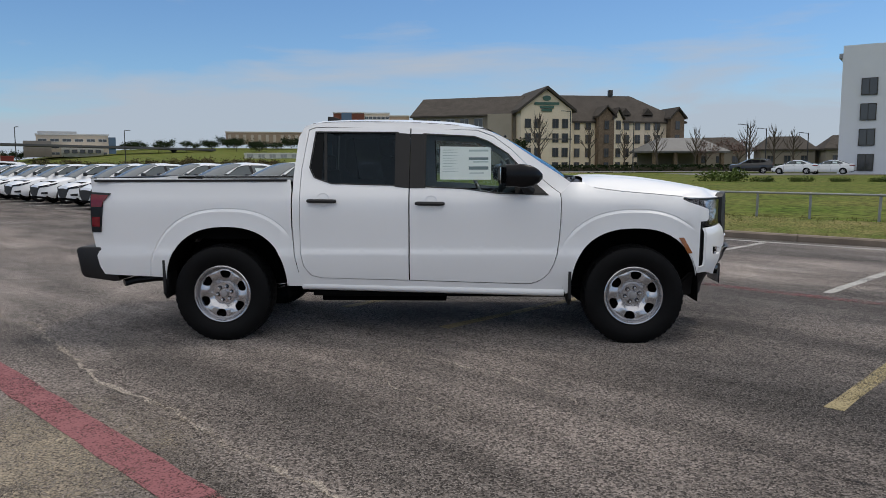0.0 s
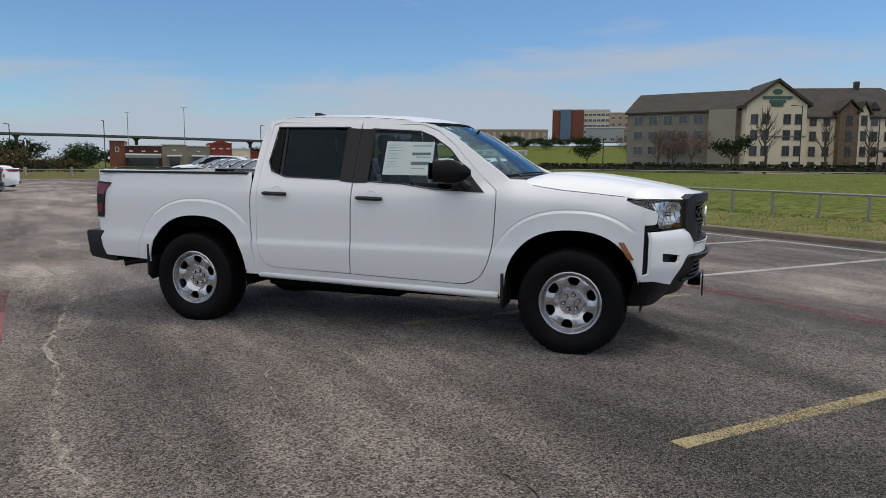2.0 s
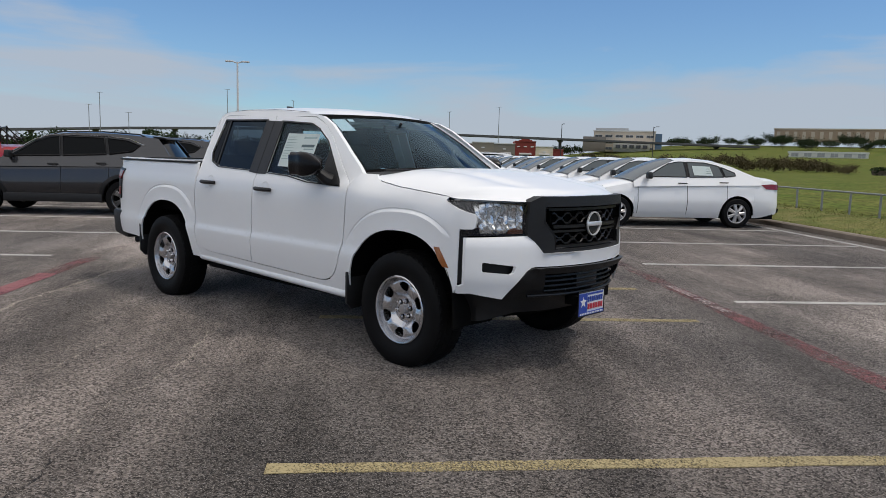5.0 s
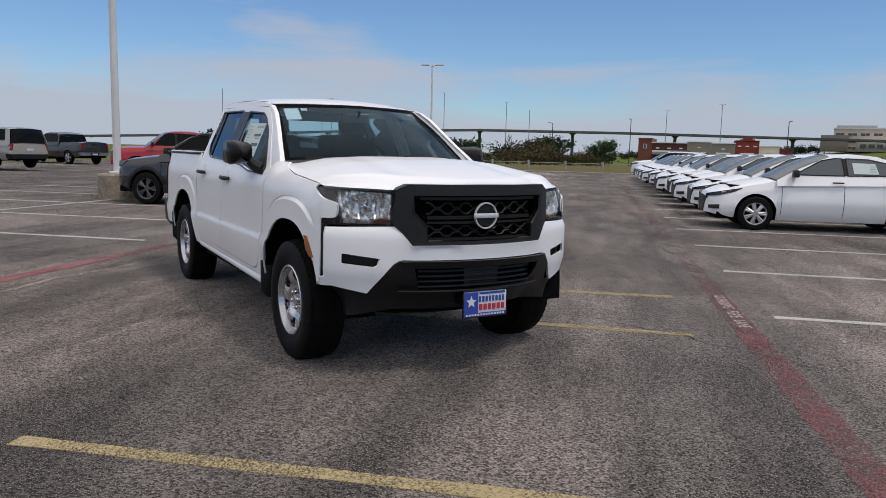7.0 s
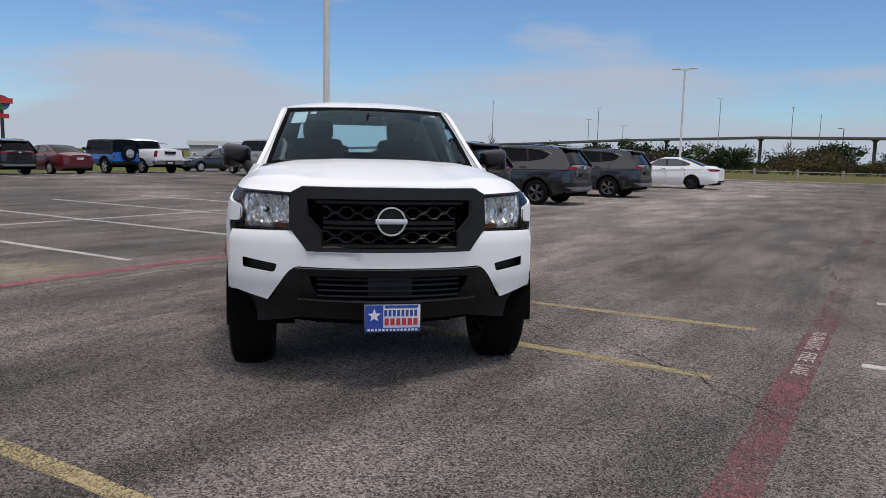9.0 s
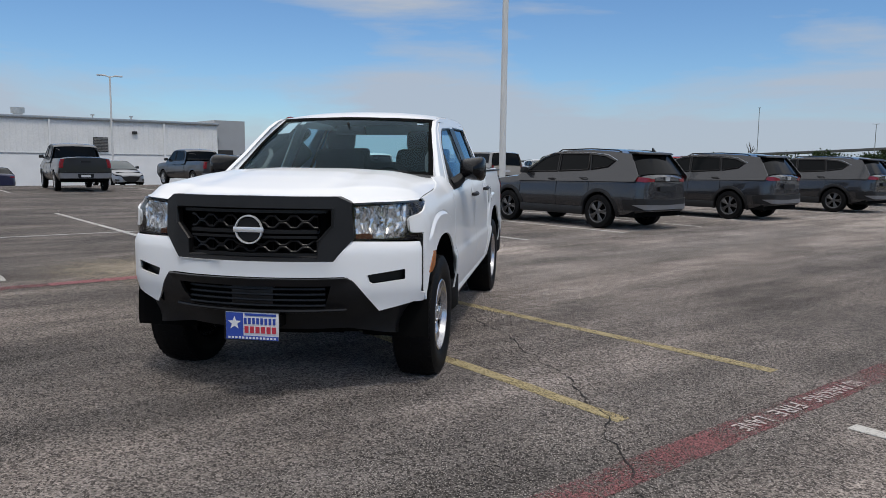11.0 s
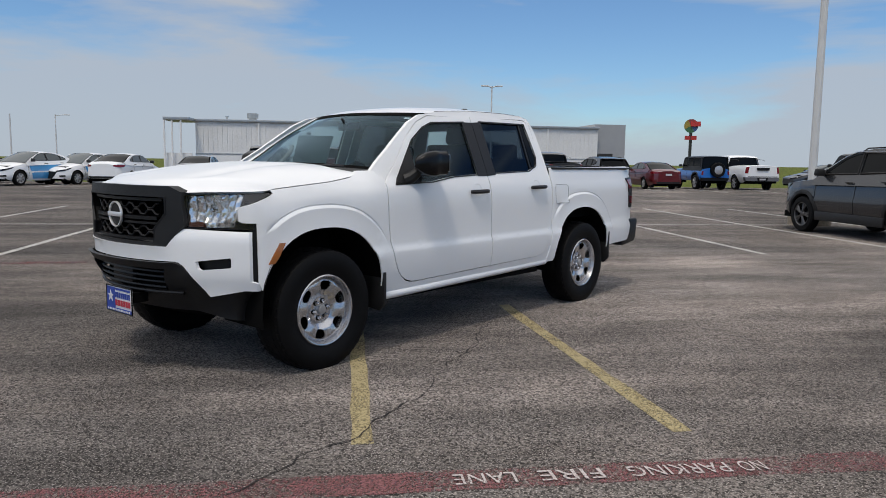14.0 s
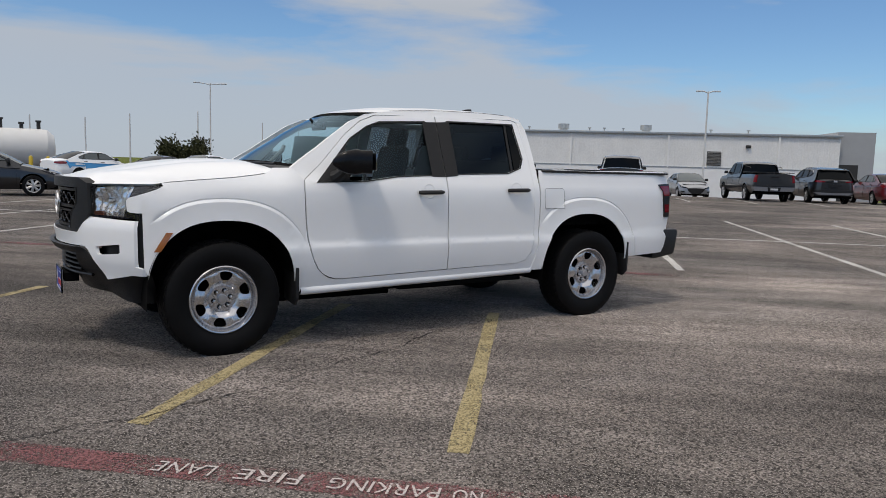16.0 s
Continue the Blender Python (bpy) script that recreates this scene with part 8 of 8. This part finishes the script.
for i, c in enumerate(((0.30, 0.05, 0.05), (0.34, 0.25, 0.05), (0.05, 0.16, 0.08), (0.05, 0.10, 0.26))):
    a0, a1 = math.pi * i / 2 + 0.5, math.pi * (i + 1) / 2 + 0.5
    part("sign_panel", Build().prism([(0, 0)] + [(0.72 * math.cos(a0 + (a1 - a0) * k / 6), 0.72 * math.sin(a0 + (a1 - a0) * k / 6)) for k in range(7)], lambda p, q, d: (p, d, 5.4 + q), -0.15, 0.15), mat("sign_colour", c, 0.5, var=0.15, scale=3), sign, smooth=False)
part("sign_panel", Build().box((0.45, -0.1, 5.6), (1.0, 0.4, 0.5)), mat("sign_red", (0.55, 0.04, 0.04), 0.5, var=0.1, scale=3), sign, smooth=False)
part("sign_panel", Build().box((0, 0, 4.15), (1.2, 0.3, 0.42)), mat("sign_red_dark", (0.45, 0.03, 0.03), 0.5, var=0.1, scale=3), sign, smooth=False)

# storage tank with yellow bollards
tank = thing("storage_tank", "white horizontal fuel tank with pipework on top", "tank", pose(1.9, -51.5, -0.1, 0, 0, -3))
TANKW = mat("white_tank_paint", (0.66, 0.66, 0.65), 0.45, var=0.08, scale=1.2)
part("shell", Build().lathe([(0.0, -3.6), (0.9, -3.5), (1.25, -3.1), (1.3, -2.6), (1.3, 2.6), (1.25, 3.1), (0.9, 3.5), (0.0, 3.6)], 32, Matrix.Translation((0, 0, 1.75)) @ Matrix.Rotation(radians(90), 4, "Z")), TANKW, tank)
for x in (-2, 2):
    part("saddle", Build().box((x, 0, 0.3), (0.5, 1.8, 0.8)), CONCRETE, tank, smooth=False)
for x, hh in ((-2.6, 0.5), (-1.6, 0.35), (-0.4, 0.6), (0.8, 0.35), (1.6, 0.45), (2.6, 0.7)):
    part("fitting", Build().tube([(x, 0, 2.9), (x, 0, 3.05 + hh)], 0.12, 8).box((x, 0, 3.05 + hh), (0.35, 0.35, 0.12)), POLE_DARK, tank)
YELLOW_PAINT = mat("safety_yellow", (0.60, 0.42, 0.03), 0.5, var=0.12, scale=5)
for x, y in ((0.43, -40.25), (-0.4, -40.2), (3.0, -39.8)):
    bol = part("bollard", Build().lathe([(0.0, 1.2), (0.07, 1.17), (0.10, 1.10), (0.10, 0.0)], 14, Matrix.Rotation(radians(90), 4, "X")), YELLOW_PAINT)
    bol.matrix_world = pose(x, y, 0)
    tagged(bol, "yellow steel bollard beside the fuel tank", "bollard", group="bollards at the tank")

# roads beyond the grass
ROAD = mat("far_road", (0.16, 0.155, 0.15), 0.9, var=0.2, scale=0.3)
b = Build().grid(np.linspace(-20, 75, 20), (0, 1), lambda x, k: (x, 98 - 0.16 * x + 9 * k, 0.40))
tagged(part("road", b, ROAD, smooth=False), "grey road in front of the hotel", "road", kind="structure")
b = Build().grid(np.linspace(22, 62, 12), (0, 1), lambda x, k: (x, 70 - 0.1 * x + 16 * k, 0.29))
tagged(part("road", b, ROAD, smooth=False), "pale car park of the white hotel", "road", kind="structure")
park_copy(sedan, 0, 0, 0).matrix_world = pose(33.5, 74.5, 0.30, 0, 0, 150)
park_copy(sedan, 0, 0, 0).matrix_world = pose(36.6, 73.2, 0.30, 0, 0, 150)
park_copy(black_suv, 0, 0, 0, None, "black crossover parked by the white hotel").matrix_world = pose(31.0, 80.5, 0.30, 0, 0, 165)

# trees
LEAF = mat("spring_leaves", (0.085, 0.12, 0.03), 0.8, var=0.5, scale=1.0, rand=0.2, spec=0.12)
LEAF_DARK = mat("evergreen_leaves", (0.03, 0.05, 0.018), 0.8, var=0.5, scale=1.0, rand=0.2, spec=0.12)
LEAF_OLIVE = mat("olive_leaves", (0.06, 0.065, 0.028), 0.8, var=0.5, scale=1.0, rand=0.2, spec=0.12)
LEAF_DRY = mat("olive_brush_leaves", (0.115, 0.095, 0.048), 0.85, var=0.5, scale=0.8, rand=0.2, spec=0.12)
LEAF_BROWN = mat("brown_twigs", (0.095, 0.070, 0.050), 0.9, var=0.5, scale=0.8, rand=0.2, spec=0.12)
BARK = mat("grey_bark", (0.10, 0.08, 0.06), 0.95, var=0.4, scale=6)


def make_tree(seed, h, spread, leaves, leaf_mat, size, label, bare=False, bush=False):
    rng = random.Random(seed)
    t = thing("bush" if bush else "tree", label, "bush" if bush else "tree")
    wood = Build()
    tips = []
    trunk_h = h * (0.12 if bush else 0.36)
    wood.tube([(0, 0, -0.3), (0.02 * h, 0, trunk_h * 0.6), (0, 0.01 * h, trunk_h)] + ([(0, 0, h * 0.92)] if bare else []), [0.026 * h, 0.02 * h, 0.016 * h] + ([0.004 * h] if bare else []), 8)
    limbs = 16 if bare else 9
    for i in range(limbs):
        a = 2.4 * i + rng.uniform(-0.4, 0.4)
        z0 = trunk_h * rng.uniform(0.8, 1.05) if not bare else h * (0.22 + 0.6 * i / limbs)
        reach = spread * rng.uniform(0.6, 1.0) * (1 - 0.75 * i / limbs if bare else 1)
        zt = z0 + (h - z0) * rng.uniform(0.45, 0.95) * (0.55 if bare else 1)
        mid = (0.5 * reach * math.cos(a), 0.5 * reach * math.sin(a), z0 + 0.6 * (zt - z0))
        tip = (reach * math.cos(a), reach * math.sin(a), zt)
        wood.tube([(0, 0, z0), mid, tip], [0.010 * h, 0.006 * h, 0.002 * h], 5)
        tips += [mid, tip]
        for j in range(5 if bare else 3):
            b2 = a + rng.uniform(-1.0, 1.0)
            base = mid if j % 2 else tuple((Vector(mid) + Vector(tip)) / 2)
            end = (base[0] + 0.4 * reach * math.cos(b2), base[1] + 0.4 * reach * math.sin(b2), base[2] + rng.uniform(0.05, 0.16) * h)
            wood.tube([base, end], [0.004 * h, 0.0012 * h], 4)
            tips.append(end)
    part("trunk", wood, BARK, t)
    if leaves:
        vs, fs = [], []
        per = max(1, leaves // len(tips))
        for tip in tips:
            k = rng.uniform(0.6, 1.4)
            for _ in range(int(per * k)):
                d = Vector((rng.gauss(0, 1), rng.gauss(0, 1), rng.gauss(0, 0.75))) * spread * 0.19 * k
                c = Vector(tip) + d
                n = Vector((rng.uniform(-1, 1), rng.uniform(-1, 1), rng.uniform(-0.3, 1))).normalized()
                u = n.orthogonal().normalized() * size * rng.uniform(0.6, 1.3)
                w = n.cross(u) * 0.55
                q = len(vs)
                vs += [tuple(c - u), tuple(c + w), tuple(c + u), tuple(c - w)]
                fs.append((q, q + 1, q + 2, q + 3))
        part("crown", Build().add(vs, fs), leaf_mat, t, smooth=False)
    return t


green = make_tree(1, 8.0, 2.6, 1500, LEAF, 0.20, "spring-green young tree with a loose crown")
green.matrix_world = pose(70.0, 114, 0.2)
bare = make_tree(2, 8.5, 2.2, 0, LEAF, 0.1, "bare street tree with fine twigs", bare=True)
bare.matrix_world = pose(18.5, 121, 0.2)
dark = make_tree(3, 5.0, 2.4, 1400, LEAF_DARK, 0.20, "dark round evergreen tree")
dark.matrix_world = pose(5.2, 119.5, 0.2)
oak = make_tree(4, 4.2, 3.4, 1500, LEAF_DARK, 0.26, "low leafy tree on the far side of the grass", bush=True)
oak.matrix_world = pose(-104, 306, land(-104 * LC + 306 * LS, 104 * LS + 306 * LC) - 0.3)
shrub = make_tree(5, 2.6, 2.4, 1200, LEAF_DRY, 0.20, "olive-coloured brush at the edge of the car park", bush=True)
shrub.matrix_world = pose(-72, 56, -0.6)
brown_brush = make_tree(8, 3.4, 2.6, 1300, LEAF_BROWN, 0.16, "grey-brown leafless brush past the verge", bush=True)
brown_brush.matrix_world = pose(-80, 62, -0.7)
thicket = make_tree(6, 2.3, 1.05, 9000, LEAF_OLIVE, 0.085, "dark rounded shrub in the next car park", bush=True)
thicket.matrix_world = pose(-9.4, -48.9, -0.5) @ Matrix.Scale(1.3, 4)
random.seed(21)
copy_thing(bare, pose(10.2, 121.5, 0.2, 0, 0, 40) @ Matrix.Scale(1.25, 4))
for x, y in ((30, 122), (37, 124), (44, 118), (49, 121), (-6, 124), (55, 128), (60, 120), (24, 119)):
    copy_thing(bare, pose(x, y, 0.2, 0, 0, random.uniform(0, 360)) @ Matrix.Scale(random.uniform(0.8, 1.1), 4))
for x, y in ((62, 112), (66, 118), (-22, 150), (58, 108)):
    copy_thing(dark, pose(x, y, 0.2, 0, 0, random.uniform(0, 360)))
for i in range(46):
    a = radians(98 + 0.85 * i + random.uniform(-0.5, 0.5))
    d = random.uniform(285, 335)
    if 116 < math.degrees(a) < 124.5:
        d = random.uniform(330, 350)
    copy_thing(random.choice((oak, oak, oak, dark)), pose(d * math.cos(a), d * math.sin(a), land((d * math.cos(a) * LC + d * math.sin(a) * LS), (-d * math.cos(a) * LS + d * math.sin(a) * LC)) - 0.4, 0, 0, random.uniform(0, 360)) @ Matrix.Scale(random.uniform(0.6, 1.15), 4))
# brush at the end of the car park
for i in range(56):
    a = radians(136.5 + 0.63 * i + random.uniform(-0.5, 0.5))
    d = random.uniform(98, 135)
    copy_thing(random.choice((shrub, shrub, brown_brush, oak, dark)), pose(d * math.cos(a), d * math.sin(a), -0.7, 0, 0, random.uniform(0, 360)) @ Matrix.Scale(random.uniform(0.4, 0.95), 4))
for i in range(12):
    a = radians(137.5 + 2.6 * i + random.uniform(-1, 1))
    d = random.uniform(110, 140)
    copy_thing(random.choice((green, bare, dark)), pose(d * math.cos(a), d * math.sin(a), -0.6, 0, 0, random.uniform(0, 360)) @ Matrix.Scale(random.uniform(0.5, 0.75), 4))
# scrub on the slope behind the white sedans
for i in range(22):
    a = radians(104 + 0.85 * i + random.uniform(-0.4, 0.4))
    d = random.uniform(150, 205)
    copy_thing(shrub, pose(d * math.cos(a), d * math.sin(a), land((d * math.cos(a) * LC + d * math.sin(a) * LS), (-d * math.cos(a) * LS + d * math.sin(a) * LC)) - 0.2, 0, 0, random.uniform(0, 360)) @ Matrix.Scale(random.uniform(0.6, 1.1), 4))
hedge = thing("hedge", "long dark clipped hedge in front of the hotel", "hedge")
rng = random.Random(31)
vs, fs = [], []
for k in range(5200):
    x = rng.uniform(-24, 58)
    c = Vector((x, 112 - 0.09 * x + rng.uniform(-0.6, 0.6), 0.25 + 1.05 * rng.random() ** 0.6))
    n = Vector((rng.uniform(-1, 1), rng.uniform(-1, 1), rng.uniform(-0.2, 1))).normalized()
    u = n.orthogonal().normalized() * rng.uniform(0.12, 0.26)
    w = n.cross(u) * 0.7
    q = len(vs)
    vs += [tuple(c - u), tuple(c + w), tuple(c + u), tuple(c - w)]
    fs.append((q, q + 1, q + 2, q + 3))
part("foliage", Build().add(vs, fs), LEAF_DARK, hedge, smooth=False)
part("stem", Build().box((17, 110.4, 0.55), (82, 0.5, 0.7), Matrix.Rotation(-0.09, 4, "Z")), BARK, hedge, smooth=False)
LEAF_RED = mat("reddish_buds", (0.15, 0.085, 0.07), 0.85, var=0.4, scale=0.8, rand=0.2)
budding = make_tree(7, 6.5, 3.0, 1500, LEAF_RED, 0.13, "reddish budding tree beside the hotel")
budding.matrix_world = pose(-1.0, 128, 0.2)
for x, y, k in ((-5, 134, 1.0), (-9.5, 142, 1.1), (-13, 150, 1.0), (-3.5, 124, 0.7), (40, 128, 0.8), (47, 132, 0.9)):
    copy_thing(budding, pose(x, y, 0.2, 0, 0, 60 * x) @ Matrix.Scale(k, 4))
weeds = make_tree(9, 0.55, 1.3, 1300, LEAF, 0.09, "low green weeds in the grass", bush=True)
weeds.matrix_world = pose(16, 42, 0.2)
for i in range(10):
    copy_thing(weeds, pose(18 + 2.2 * i, 41 - 0.3 * i, 0.2, 0, 0, random.uniform(0, 360)) @ Matrix.Scale(random.uniform(0.4, 0.6), 4))
# low houses behind
for i, (x, y) in enumerate(((44, 150), (56, 146), (66, 140))):
    hs = thing("house", "low brick house with a hipped shingle roof", "house", pose(x, y, 0.3, 0, 0, -10))
    part("wall", Build().box((5, 4, 2), (10, 8, 4)), STUCCO2, hs, smooth=False)
    part("roof", gable_roof(0, 10, 0, 8, 4.0, 6.6, hip0=2.5, hip1=2.5), SHINGLE, hs, smooth=False)
    for k in range(3):
        window_at(hs, pose(1.8 + 3.1 * k, -0.02, 2.0), 1.1, 1.3)
